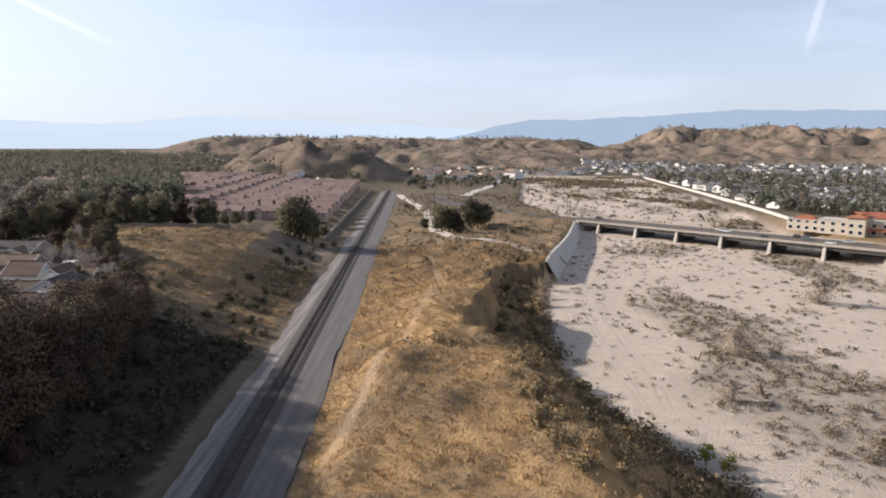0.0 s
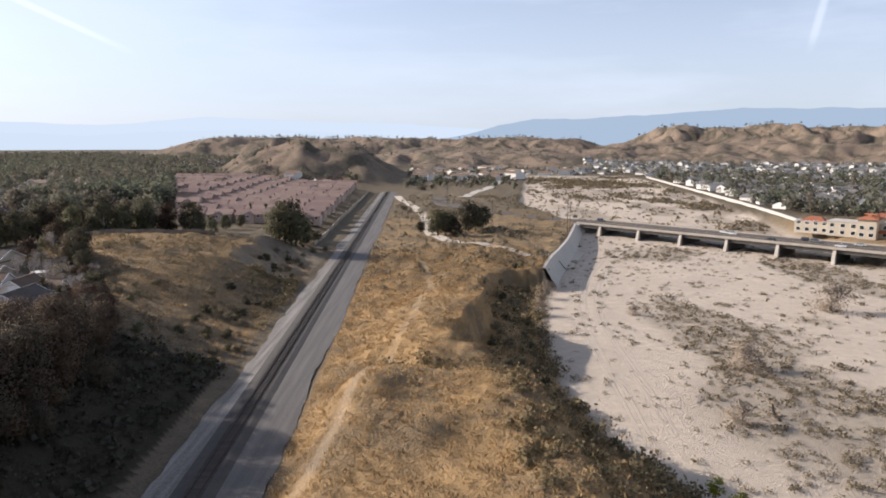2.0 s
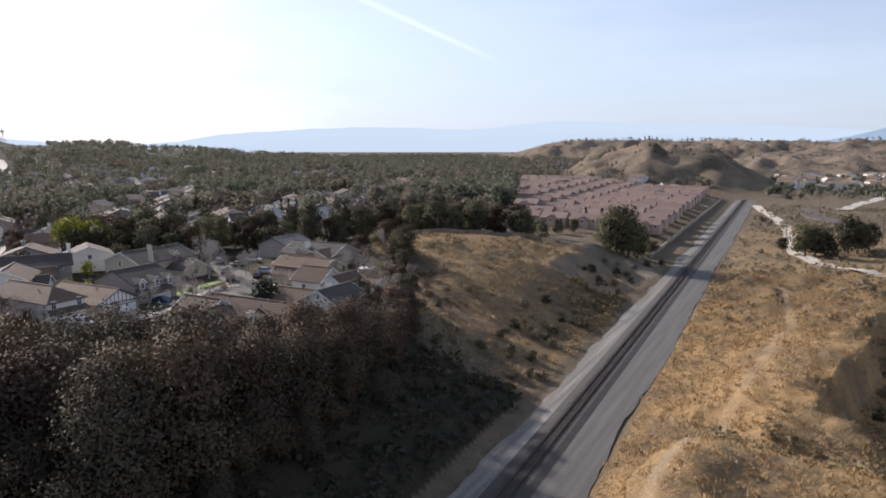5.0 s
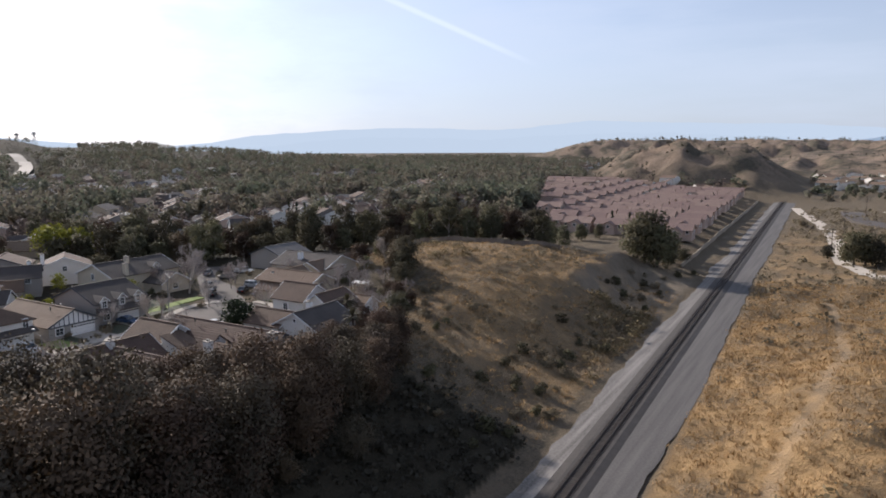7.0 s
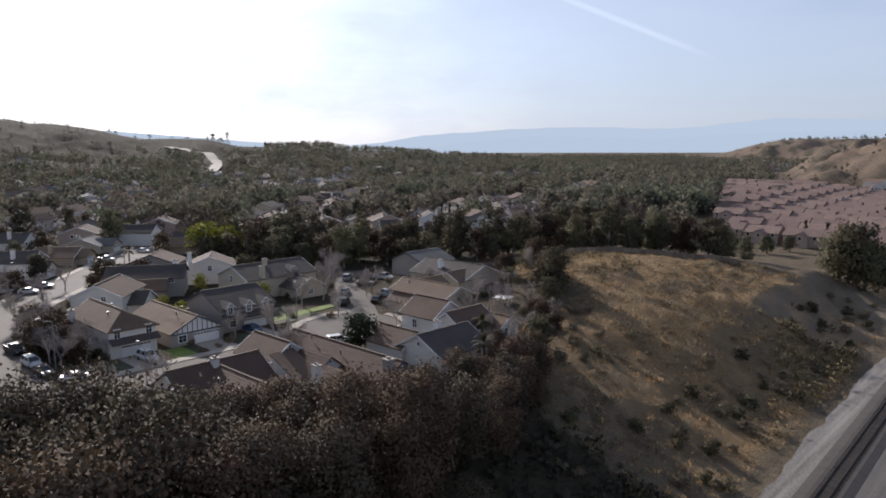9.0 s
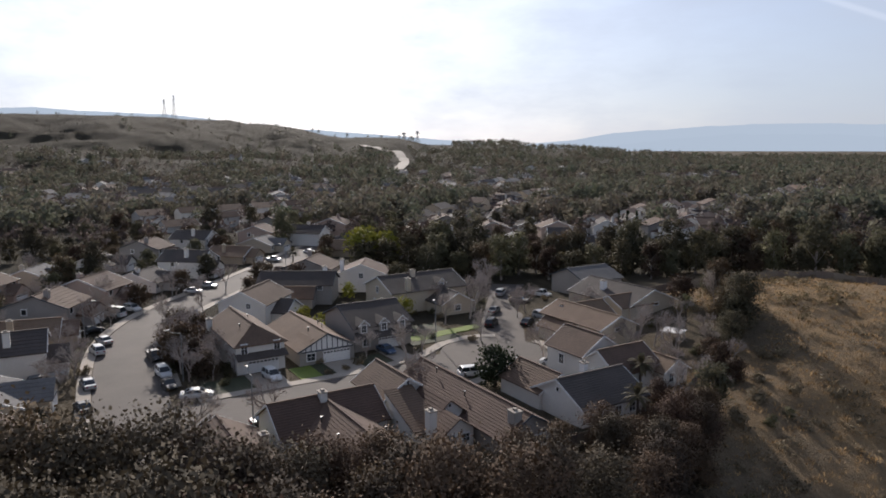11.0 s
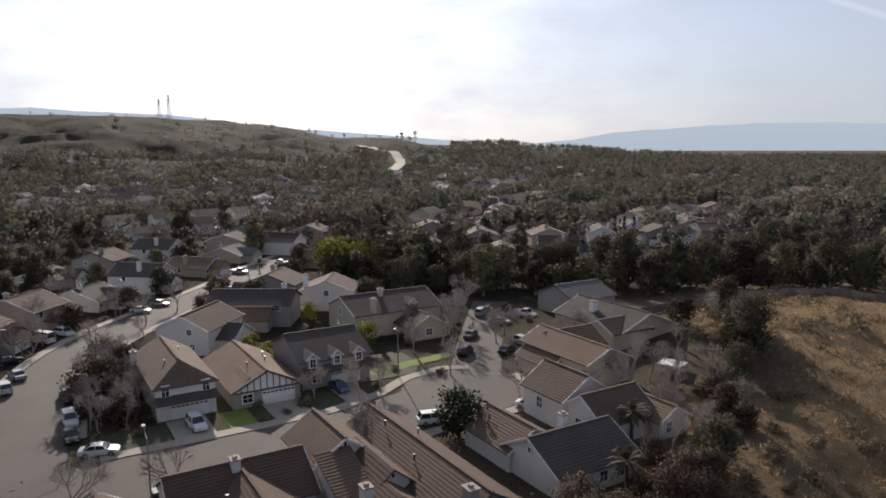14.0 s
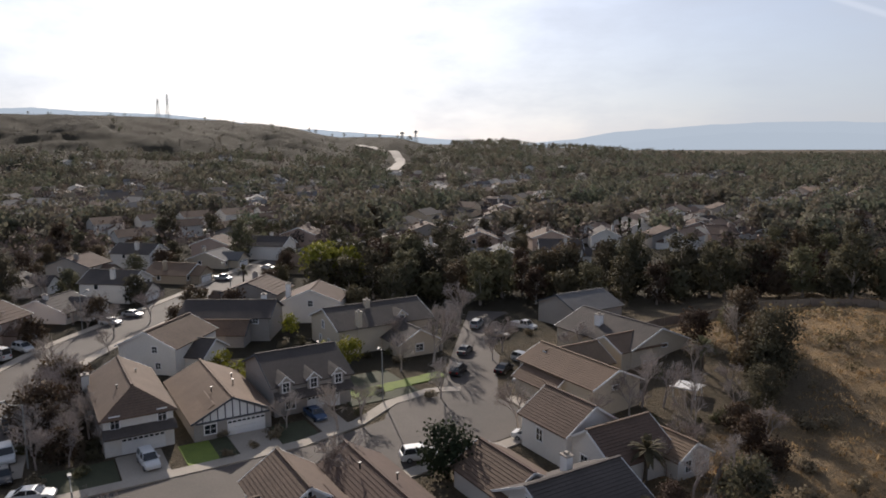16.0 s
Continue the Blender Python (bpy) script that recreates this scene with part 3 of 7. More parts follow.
# ---------- railway ----------
def strip(points, width, z=None, lift=0.05, step=4.0, thick=0.0):
    """A band along a polyline. z: a height, or None to follow the land."""
    pts = [Vector((x, y, 0)) for x, y in points]
    line = [pts[0]]
    for a, b in zip(pts, pts[1:]):
        n = max(1, int((b - a).length / step))
        line += [a.lerp(b, (i + 1) / n) for i in range(n)]
    b = Build()
    rows = []
    for i, p in enumerate(line):
        d = (line[min(i + 1, len(line) - 1)] - line[max(i - 1, 0)]).normalized()
        s = Vector((d.y, -d.x, 0)) * width / 2
        h = (gz(p.x, p.y) if z is None else z) + lift
        rows.append(((p.x - s.x, p.y - s.y, h), (p.x + s.x, p.y + s.y, h)))
    for p, q in zip(rows, rows[1:]):
        b.face(p[0], p[1], q[1], q[0])
        if thick:
            for k in (0, 1):
                lo = [(v[0], v[1], v[2] - thick) for v in (p[k], q[k])]
                b.face(*( (p[k], q[k], lo[1], lo[0]) if k == 0 else (q[k], p[k], lo[0], lo[1]) ))
    return b


def smooth_line(points, rounds=2):
    """Corner cutting."""
    for _ in range(rounds):
        out = [points[0]]
        for (x0, y0), (x1, y1) in zip(points, points[1:]):
            out += [(x0 * 0.75 + x1 * 0.25, y0 * 0.75 + y1 * 0.25), (x0 * 0.25 + x1 * 0.75, y0 * 0.25 + y1 * 0.75)]
        points = out + [points[-1]]
    return points


Y0, Y1 = -60.0, 740.0


def along(u0, u1, z0, z1, name, material, label, j0=0.0, j1=0.0):
    """A band beside the rails whose edges wander by j0 and j1."""
    rng = random.Random(len(name))
    b, rows = Build(), []
    w0 = w1 = 0.0
    for y in np.arange(Y0, Y1 + 1, 3.0):
        w0, w1 = 0.75 * w0 + rng.uniform(-1, 1) * j0, 0.75 * w1 + rng.uniform(-1, 1) * j1
        rows.append(((track_x(y) + u0 + w0, y, z0), (track_x(y) + u1 + w1, y, z1)))
    for p, q in zip(rows, rows[1:]):
        b.face(p[0], p[1], q[1], q[0])
    return solid(name, b, material, label, "road", kind="structure")


along(-6.9, -3.2, 0.06, 0.10, "gravel_strip", PALEGRAVEL, "pale gravel strip beside the railway ballast", 0.55)
along(2.6, 9.3, 0.08, 0.05, "access_road", ROADBASE, "grey gravel access road beside the railway", 0, 0.4)


def railway():
    bed = Build()
    prof = [(-3.4, 0.07), (-1.9, 0.42), (1.9, 0.42), (3.1, 0.07)]
    ys = np.arange(Y0, Y1 + 1, 6)
    for a, c in zip(ys, ys[1:]):
        for (u0, z0), (u1, z1) in zip(prof, prof[1:]):
            bed.face((track_x(a) + u0, a, z0), (track_x(a) + u1, a, z1), (track_x(c) + u1, c, z1), (track_x(c) + u0, c, z0))
    t = thing("railway_track", track_x(150), 150, 0, 0, "single railway track with dark steel rails on ballast", "railway", kind="structure")
    inv = t.matrix_world.inverted()
    bank = part("ballast", bed, BALLAST, t)
    bank.matrix_parent_inverse = inv
    for side in (-0.75, 0.75):
        r = Build()
        for a, c in zip(ys, ys[1:]):
            k = len(r.v)
            for y in (a, c):
                x = track_x(y) + side
                r.v += [(x - 0.075, y, 0.50), (x + 0.075, y, 0.50), (x + 0.04, y, 0.60), (x + 0.045, y, 0.68), (x - 0.045, y, 0.68), (x - 0.04, y, 0.60)]
            r.f += [(k + i, k + (i + 1) % 6, k + 6 + (i + 1) % 6, k + 6 + i) for i in range(6)]
        rail = part("rail", r, STEEL, t)
        rail.matrix_parent_inverse = inv
    one = Build().box(-1.3, -0.12, 0, 1.3, 0.12, 0.16).mesh("tie", TIE)
    rest = Build()
    y, n = Y0, 0
    tilt = math.degrees(math.atan(0.0375))
    rng = random.Random(4)
    while y < Y1:
        if 95 < y < 255 and n < 295:
            n += 1
            ob = part("tie", one, TIE, t, m=inv @ pose(track_x(y) + rng.uniform(-0.03, 0.03), y, 0.35, 0, 0, tilt + rng.uniform(-1, 1)))
        else:
            rest.box(track_x(y) - 1.3, y - 0.12, 0.35, track_x(y) + 1.3, y + 0.12, 0.51)
        y += 0.545
    more = part("far_ties", rest, TIE, t)
    more.matrix_parent_inverse = inv
    more["kind"] = "stuff"


railway()

# ---------- estate streets ----------
MAIN = smooth_line([(-97, 100), (-106, 102.5), (-118, 104.5), (-146, 107), (-164, 111), (-181, 120), (-198, 135), (-222, 156), (-262, 186), (-300, 236), (-340, 300), (-420, 360), (-520, 430)])
CUL = [(-112.5, 104), (-112.3, 125), (-112.5, 145), (-117, 163)]
DRIVE = [(-120, 168), (-133, 177), (-147, 188), (-166, 203)]
solid("road_main", strip(MAIN, 10.4, G0, 0.05), ASPHALT, "worn pale grey asphalt residential street", "road", kind="structure")
solid("road_side", strip(CUL, 13.0, G0, 0.062), ASPHALT, "worn asphalt side street ending in a turning circle", "road", kind="structure")
disc = Build()
disc.face(*[(-117.5 + 9.6 * math.cos(2 * math.pi * i / 40), 164 + 9.6 * math.sin(2 * math.pi * i / 40), G0 + 0.075) for i in range(40)])
solid("road_turning_circle", disc, ASPHALT, "round asphalt turning circle at a street end", "road", kind="structure")
solid("road_drive", strip(DRIVE, 8.5, G0, 0.088), ASPHALT, "narrow shaded asphalt drive with parked cars", "road", kind="structure")


def offset(points, d):
    out = []
    for i, (x, y) in enumerate(points):
        a, b = points[max(i - 1, 0)], points[min(i + 1, len(points) - 1)]
        l = math.hypot(b[0] - a[0], b[1] - a[1])
        out.append((x + (b[1] - a[1]) / l * d, y - (b[0] - a[0]) / l * d))
    return out


def pavement(points, name, width=2.0):
    solid(name, strip(points, width, G0, 0.17, 2.0, 0.17), CONCRETE, "pale concrete kerb and pavement along the street", "pavement", kind="structure")


pavement([p for p in offset(MAIN, -6.3) if -330 < p[0] < -90], "pavement_main_south")
pavement([p for p in offset(MAIN, 6.3) if -330 < p[0] < -122], "pavement_main_north")
pavement([(-120.2, 113.5), (-120.0, 127), (-120.1, 143), (-122.6, 152), (-127.0, 159)] + [(-117.5 + 11 * math.cos(a), 164 + 11 * math.sin(a)) for a in np.linspace(2.95, 2.5, 4)], "pavement_side_west")
pavement([(-104.6, 110), (-104.6, 128), (-104.8, 143), (-106.2, 153)] + [(-117.5 + 11 * math.cos(a), 164 + 11 * math.sin(a)) for a in np.linspace(-0.35, 1.75, 12)], "pavement_side_east")


def slab(name, x0, y0, x1, y1, material, label, lift=0.13, category="lawn"):
    return solid(name, Build().box(x0, y0, G0 - 0.1, x1, y1, G0 + lift), material, label, category, kind="structure")


for x0, y0, x1, y1 in ((-127.4, 135.6, -121.1, 140.9), (-128, 122.4, -121.1, 127.6), (-130, 146.6, -121.4, 150.6)):
    slab("driveway", x0, y0, x1, y1, CONCRETE, "concrete driveway in front of a garage", 0.12, "driveway")
for x0, y0, x1, y1, m in ((-127.4, 129.5, -121.1, 133.2, LAWN), (-127.4, 133.2, -121.1, 135.5, SHADELAWN), (-127.3, 141, -121.1, 146, SHADELAWN),
                          (-127.5, 114.4, -121.1, 122.2, SHADELAWN), (-103.4, 111, -99.8, 116.5, LAWN), (-141, 153.5, -128.5, 165, SHADELAWN)):
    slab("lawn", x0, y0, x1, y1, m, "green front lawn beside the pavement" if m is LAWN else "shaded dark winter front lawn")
for k in range(5):
    slab("lawn", -134.2 - k * 0.3, 155 + k * 3.4, -130.9 - k * 0.45, 158.4 + k * 3.4, LAWN, "bright green grass verge round the turning circle", 0.16 + k * 0.005)
slab("lawn", -118.5, 177.2, -113, 181.5, LAWN, "bright green grass verge round the turning circle")


# ---------- houses ----------
def roof_slope(b, p0, p1, q0, q1, courses, thick=0.16):
    """Stepped tile courses between the eave p0-p1 and the ridge q0-q1."""
    p0, p1, q0, q1 = map(Vector, (p0, p1, q0, q1))
    nrm = (p1 - p0).cross(q0 - p0)
    if nrm.length < 1e-6:
        nrm = (p1 - p0).cross(q1 - p0)
    nrm.normalize()
    if nrm.z < 0:
        nrm.negate()
    for i in range(courses):
        a, c = i / courses, (i + 1) / courses
        lo0, lo1, hi0, hi1 = p0.lerp(q0, a), p1.lerp(q1, a), p0.lerp(q0, c), p1.lerp(q1, c)
        up = nrm * 0.045
        b.face(lo0 + up, lo1 + up, hi1, hi0)
        b.face(lo0, lo1, lo1 + up, lo0 + up)
    d = Vector((0, 0, -thick))
    b.face(p0 + d, q0 + d, q1 + d, p1 + d)
    b.face(p0 + d, p1 + d, p1, p0)
    b.face(p0, q0, q0 + d, p0 + d)
    b.face(p1 + d, q1 + d, q1, p1)


def block(house, x0, y0, x1, y1, axis, eave, ridge, wall, roof, base=0.0, hip=(), over=0.45, courses=0, cap=True):
    """A wing of a house: walls with gables and a tiled pitched roof. axis: the way the ridge runs; hip: ends (0, 1) that are hipped."""
    w = Build()
    flip = axis == "y"
    if flip:
        x0, y0, x1, y1 = y0, x0, y1, x1
    ym = (y0 + y1) / 2
    hw = (y1 - y0) / 2

    def P(x, y, z):
        return (y, x, z) if flip else (x, y, z)

    top = ridge - 0.12
    for x, end in ((x0, 0), (x1, 1)):
        if end in hip:
            w.face(P(x, y0, base), P(x, y1, base), P(x, y1, eave), P(x, y0, eave))
        else:
            w.face(P(x, y0, base), P(x, y1, base), P(x, y1, eave), P(x, ym, top), P(x, y0, eave))
    for y in (y0, y1):
        w.face(P(x0, y, base), P(x1, y, base), P(x1, y, eave), P(x0, y, eave))
    part("wall", w, wall, house)
    drop = (ridge - eave) / hw * over
    n = courses or max(6, int(math.hypot(hw, ridge - eave) / 0.36))
    e0 = x0 - over
    e1 = x1 + over
    r0 = x0 + hw if 0 in hip else e0
    r1 = x1 - hw if 1 in hip else e1
    b = Build()
    roof_slope(b, P(e0, y0 - over, eave - drop), P(e1, y0 - over, eave - drop), P(r0, ym, ridge), P(r1, ym, ridge), n)
    roof_slope(b, P(e1, y1 + over, eave - drop), P(e0, y1 + over, eave - drop), P(r1, ym, ridge), P(r0, ym, ridge), n)
    for end, e, r in ((0, e0, r0), (1, e1, r1)):
        if end in hip:
            roof_slope(b, P(e, y0 - over, eave - drop), P(e, y1 + over, eave - drop), P(r, ym, ridge), P(r, ym, ridge), n)
    part("roof", b, roof, house)
    if cap:
        part("ridge_cap", Build().beam(P(r0, ym, ridge + 0.04), P(r1, ym, ridge + 0.04), 0.34, 0.16), roof, house)
        for end, e in ((0, e0), (1, e1)):
            if end not in hip:
                f = Build()
                for s in (-1, 1):
                    f.beam(P(e, ym + s * (hw + over), eave - drop - 0.08), P(e, ym, ridge - 0.08), 0.07, 0.24)
                part("barge_board", f, WHITE if wall is not STUCCO[2] else TIMBER, house)


def window(house, x, y, z, face, w=1.1, h=1.3, bars=True):
    """A framed window on a wall that faces +x, -x, +y or -y."""
    turn = {"+x": 0, "+y": 90, "-x": 180, "-y": 270}[face]
    m = pose(x, y, z, 0, 0, turn)
    fr = Build()
    for y0, z0, y1, z1 in ((-w / 2 - 0.14, -h / 2 - 0.14, w / 2 + 0.14, -h / 2), (-w / 2 - 0.14, h / 2, w / 2 + 0.14, h / 2 + 0.14),
                           (-w / 2 - 0.14, -h / 2, -w / 2, h / 2), (w / 2, -h / 2, w / 2 + 0.14, h / 2)):
        fr.box(0.0, y0, z0, 0.10, y1, z1)
    win = part("window", fr, WHITE, house, m=m)
    part("pane", Build().box(0.01, -w / 2, -h / 2, 0.03, w / 2, h / 2), GLASS, win)
    if bars:
        part("glazing_bar", Build().box(0.03, -0.03, -h / 2, 0.055, 0.03, h / 2).box(0.031, -w / 2, -0.03, 0.054, w / 2, 0.03), WHITE, win)
    return win


def garage(house, x, y, face, w=4.9, h=2.15):
    turn = {"+x": 0, "+y": 90, "-x": 180, "-y": 270}[face]
    g = Build()
    for i in range(4):
        g.box(0.0, -w / 2, h * i / 4 + 0.015, 0.06, w / 2, h * (i + 1) / 4 - 0.015)
    door = part("garage_door", g, WHITE, house, "white sectional garage door", m=pose(x, y, 0, 0, 0, turn))
    lights = Build()
    for i in range(8):
        c = -w / 2 + (i + 0.5) * w / 8
        lights.box(0.06, c - 0.22, h * 0.80, 0.075, c + 0.22, h * 0.92)
    part("pane", lights, GLASS, door)


def chimney(house, x, y, z0, z1, material, s=0.55):
    c = part("chimney", Build().box(x - s, y - s * 0.8, z0, x + s, y + s * 0.8, z1), material, house)
    part("chimney_cap", Build().box(x - s - 0.1, y - s * 0.8 - 0.1, z1, x + s + 0.1, y + s * 0.8 + 0.1, z1 + 0.14).box(x - 0.25, y - 0.2, z1 + 0.14, x + 0.25, y + 0.2, z1 + 0.4), CONCRETE, c)


def vents(house, spots):
    for x, y, z in spots:
        part("roof_vent", Build().tube((x, y, z - 0.3), (x, y, z + 0.35), 0.09, 0.09, 6, True).box(x - 0.16, y - 0.16, z + 0.35, x + 0.16, y + 0.16, z + 0.45), DARKMETAL, house)


def dormer(house, x, y, z, wall, roof, w=1.7, deep=3.0):
    """A small gabled dormer that faces +x."""
    d = Build()
    d.face((x, y - w / 2, z), (x, y + w / 2, z), (x, y + w / 2, z + 1.6), (x, y, z + 2.35), (x, y - w / 2, z + 1.6))
    for s in (-1, 1):
        d.face((x, y + s * w / 2, z), (x - deep, y + s * w / 2, z), (x - deep, y + s * w / 2, z + 1.6), (x, y + s * w / 2, z + 1.6))
    dm = part("dormer", d, wall, house)
    b = Build()
    for s in (-1, 1):
        roof_slope(b, (x + 0.25, y + s * (w / 2 + 0.25), z + 1.38), (x - deep, y + s * (w / 2 + 0.25), z + 1.38), (x + 0.25, y, z + 2.45), (x - deep, y, z + 2.45), 3, 0.1)
    part("dormer_roof", b, roof, dm)
    part("dormer_trim", Build().beam((x + 0.27, y - w / 2 - 0.25, z + 1.34), (x + 0.27, y, z + 2.4), 0.06, 0.16).beam((x + 0.27, y + w / 2 + 0.25, z + 1.34), (x + 0.27, y, z + 2.4), 0.06, 0.16), WHITE, dm)
    window(house, x + 0.01, y, z + 0.8, "+x", 0.9, 1.25)


def skirt(house, x, y0, y1, z, depth, roof):
    """A lean-to strip of roof along a front that faces +x."""
    b = Build()
    roof_slope(b, (x + depth, y0, z), (x + depth, y1, z), (x, y0, z + depth * 0.5), (x, y1, z + depth * 0.5), 4)
    part("porch_roof", b, roof, house)


FOOT = []      # house footprints, to keep trees off them


def house_at(x, y, turn, label, group="houses of the estate", r=10.0, z=None):
    FOOT.append((x, y, r))
    return thing("house", x, y, G0 if z is None else z, turn, label, "house", group)


def houses_near():
    S, R = STUCCO, ROOF
    # two-storey house by the corner, hipped front over a garage
    h = house_at(-138, 125.4, 0, "two-storey white house with brown tiled hipped roof and garage", r=11)
    block(h, -9, -4.0, 9.3, 4.0, "x", 5.0, 7.3, S[0], R[0], hip=(1,))
    skirt(h, 9.3, -4.2, 4.2, 2.75, 1.5, R[1])
    window(h, 9.32, -2.7, 4.2, "+x", 0.95, 1.45)
    window(h, 9.32, 2.7, 4.2, "+x", 0.95, 1.45)
    garage(h, 9.32, 0.4, "+x", 5.0, 2.1)
    chimney(h, -6, -4.6, 0, 6.2, S[0])
    vents(h, [(3, -1.6, 6.5), (-3, 1.5, 6.5)])
    # half-timbered single-storey house
    h = house_at(-137, 136.5, 0, "single-storey house with half-timbered gable and tan tiled roof", r=11)
    block(h, -9, -4.9, 9.3, 5.0, "x", 2.8, 5.2, S[2], R[2])
    block(h, 3.0, -4.6, 8.2, 0.4, "x", 2.75, 4.3, S[2], R[2], cap=False)
    tim = Build()
    for k in range(-4, 5):
        tim.box(9.31, k * 0.95 - 0.07, 2.35, 9.37, k * 0.95 + 0.07, 2.85 + (4.9 - abs(k * 0.95)) * 0.42)
    tim.box(9.31, -4.7, 2.25, 9.40, 4.8, 2.45)
    part("timber_framing", tim, TIMBER, h, "dark blue-grey timber boards on the gable")
    part("gable_panel", Build().face((9.305, -4.6, 2.4), (9.305, 4.7, 2.4), (9.305, 0.05, 4.85)), WHITE, h)
    garage(h, 9.32, 1.7, "+x", 4.9, 2.1)
    window(h, 9.32, -2.9, 1.4, "+x", 1.4, 1.2)
    vents(h, [(2, 2.0, 4.6), (-2, 2.8, 4.2), (4.5, -1.5, 4.9)])
    # grey house with three dormers
    h = house_at(-137.6, 148.4, 0, "two-storey grey house with three white-trimmed dormers and dark roof", r=11)
    block(h, -6.5, -5.6, 7.2, 5.8, "y", 4.6, 7.4, S[2], R[1])
    for y in (-4.0, 0.0, 3.7):
        dormer(h, 7.75, y, 3.45, S[2], R[1], 1.75, 4.0)
    skirt(h, 7.2, -5.6, 5.8, 2.75, 1.7, R[1])
    garage(h, 7.22, 1.6, "+x", 4.9, 2.1)
    window(h, 7.22, -3.3, 1.5, "+x", 1.3, 1.2)
    vents(h, [(-1.5, 4.2, 6.9)])
    # cream house behind
    h = house_at(-158.5, 171, 0, "two-storey cream house with gable and dark tiled roof", r=12)
    block(h, -7, -9.5, 6.5, 9.5, "y", 4.9, 7.5, S[1], R[1])
    block(h, 4.0, -1.0, 13.2, 7.0, "x", 2.7, 4.9, S[1], R[1])
    window(h, -0.8, -9.52, 4.4, "-y", 0.9, 1.3)
    window(h, -2.2, -9.52, 1.6, "-y", 0.9, 1.0)
    window(h, 1.8, -9.52, 1.6, "-y", 0.9, 1.0)
    dormer(h, 5.6, 3.5, 4.3, S[1], R[1], 1.9)
    chimney(h, 6.2, -5.5, 2, 7.6, S[1])
    chimney(h, 1.0, -1.5, 6, 8.3, S[1])
    window(h, 13.22, 3.0, 1.5, "+x", 1.4, 1.2)
    # cluster east of the turning circle
    h = house_at(-115, 184, 0, "two-storey tan house with several tiled gables", r=11)
    block(h, -8, -4.6, 8.2, 4.2, "x", 4.5, 6.4, S[1], R[2])
    block(h, -9.5, -1.5, -1.5, 8.5, "y", 3.6, 5.9, S[1], R[2])
    block(h, -6.5, -6.6, 2.0, -1.0, "x", 2.7, 4.6, S[1], R[2])
    window(h, 0.5, -4.62, 3.5, "-y", 1.0, 1.0)
    window(h, 8.22, -0.5, 3.9, "+x", 1.1, 0.5, False)
    h = house_at(-126, 203.4, 0, "two-storey pale stucco house with dark tiled roof and white chimney", r=12)
    block(h, -9, -6.5, 9.2, 6.5, "x", 4.7, 7.3, S[1], R[1])
    block(h, 2.0, -8.5, 9.0, 1.0, "y", 4.6, 6.3, S[1], R[2])
    chimney(h, -1.6, -3.4, 4.5, 7.7, WHITE, 0.6)
    window(h, 9.22, 1.0, 4.2, "+x", 1.2, 0.5, False)
    window(h, 9.22, -3.0, 1.6, "+x", 1.4, 1.1)
    h = house_at(-147, 213, 0, "two-storey house with dark roof behind the drive", r=9)
    block(h, -6, -6, 6, 6, "y", 4.6, 6.9, S[2], R[5])
    h = house_at(-98, 170.6, 0, "two-storey house with brown tiled gable roof and white wall", r=9)
    block(h, -7.5, -4.2, 0.8, 4.0, "x", 4.4, 7.0, S[0], R[0])
    block(h, -0.5, -3.4, 7.6, 5.6, "y", 3.2, 5.8, S[0], R[0])
    block(h, 3.6, 4.4, 9.5, 9.6, "x", 2.7, 4.2, S[0], R[2])
    window(h, -4.0, -4.22, 2.6, "-y", 1.1, 1.5)
    window(h, 3.0, -3.42, 1.8, "-y", 1.1, 1.3)
    window(h, 9.52, 8.2, 1.5, "+x", 0.9, 1.3)
    window(h, 9.52, 6.0, 1.5, "+x", 0.9, 1.3)
    h = house_at(-92, 159, 0, "single-storey white house with brown tiled roof and white chimney", r=8)
    block(h, -8.6, -5.6, 0.5, 1.6, "x", 2.7, 4.7, S[0], R[0])
    # darker tile on this wing puts its slope's shade into the colour
    block(h, -1.2, -5.2, 9.0, 6.2, "y", 2.9, 5.5, S[0], R[1])
    chimney(h, 1.7, 1.4, 2, 6.0, WHITE, 0.5)
    window(h, 3.9, -5.22, 4.0, "-y", 0.5, 0.6, False)
    window(h, 9.02, 1.0, 1.5, "+x", 1.1, 1.2)
    window(h, 9.02, 3.6, 1.5, "+x", 1.1, 1.2)
    window(h, 9.02, -2.4, 1.5, "+x", 0.9, 1.2)
    # row that backs onto the slope
    h = house_at(-91, 124.8, 0, "single-storey house with broad brown tiled roof", r=11)
    block(h, -13.0, -7.2, -3.6, 6.4, "y", 2.7, 5.5, S[0], R[0])
    block(h, -7.5, -4.3, 10.6, 4.3, "x", 2.6, 5.0, S[0], R[0])
    chimney(h, -7.6, -0.6, 3.5, 6.0, S[0])
    window(h, 10.62, -2.0, 1.4, "+x", 1.4, 1.2)
    window(h, 10.62, 2.2, 1.4, "+x", 1.4, 1.2)
    vents(h, [(-3.0, -2.6, 4.3), (2.5, -2.8, 4.2), (4, 2.5, 4.4)])
    h = house_at(-95.5, 135.6, 0, "house with stepped white gables and brown tiled roof", r=10)
    block(h, -11.0, -3.5, -1.8, 3.7, "x", 3.9, 6.3, S[0], R[0])
    part("wall", Build().prism([(-1.8, 0), (6.6, 0), (6.6, 2.1), (-1.8, 5.0)], -3.3, 0.4), S[0], h)
    low = Build()
    roof_slope(low, (7.0, -3.6, 2.15), (7.0, 0.6, 2.15), (-1.8, -3.6, 5.3), (-1.8, 0.6, 5.3), 20)
    part("roof", low, R[0], h)
    block(h, -3.5, 0.4, 5.2, 4.2, "x", 3.5, 5.0, S[0], R[0], cap=False)
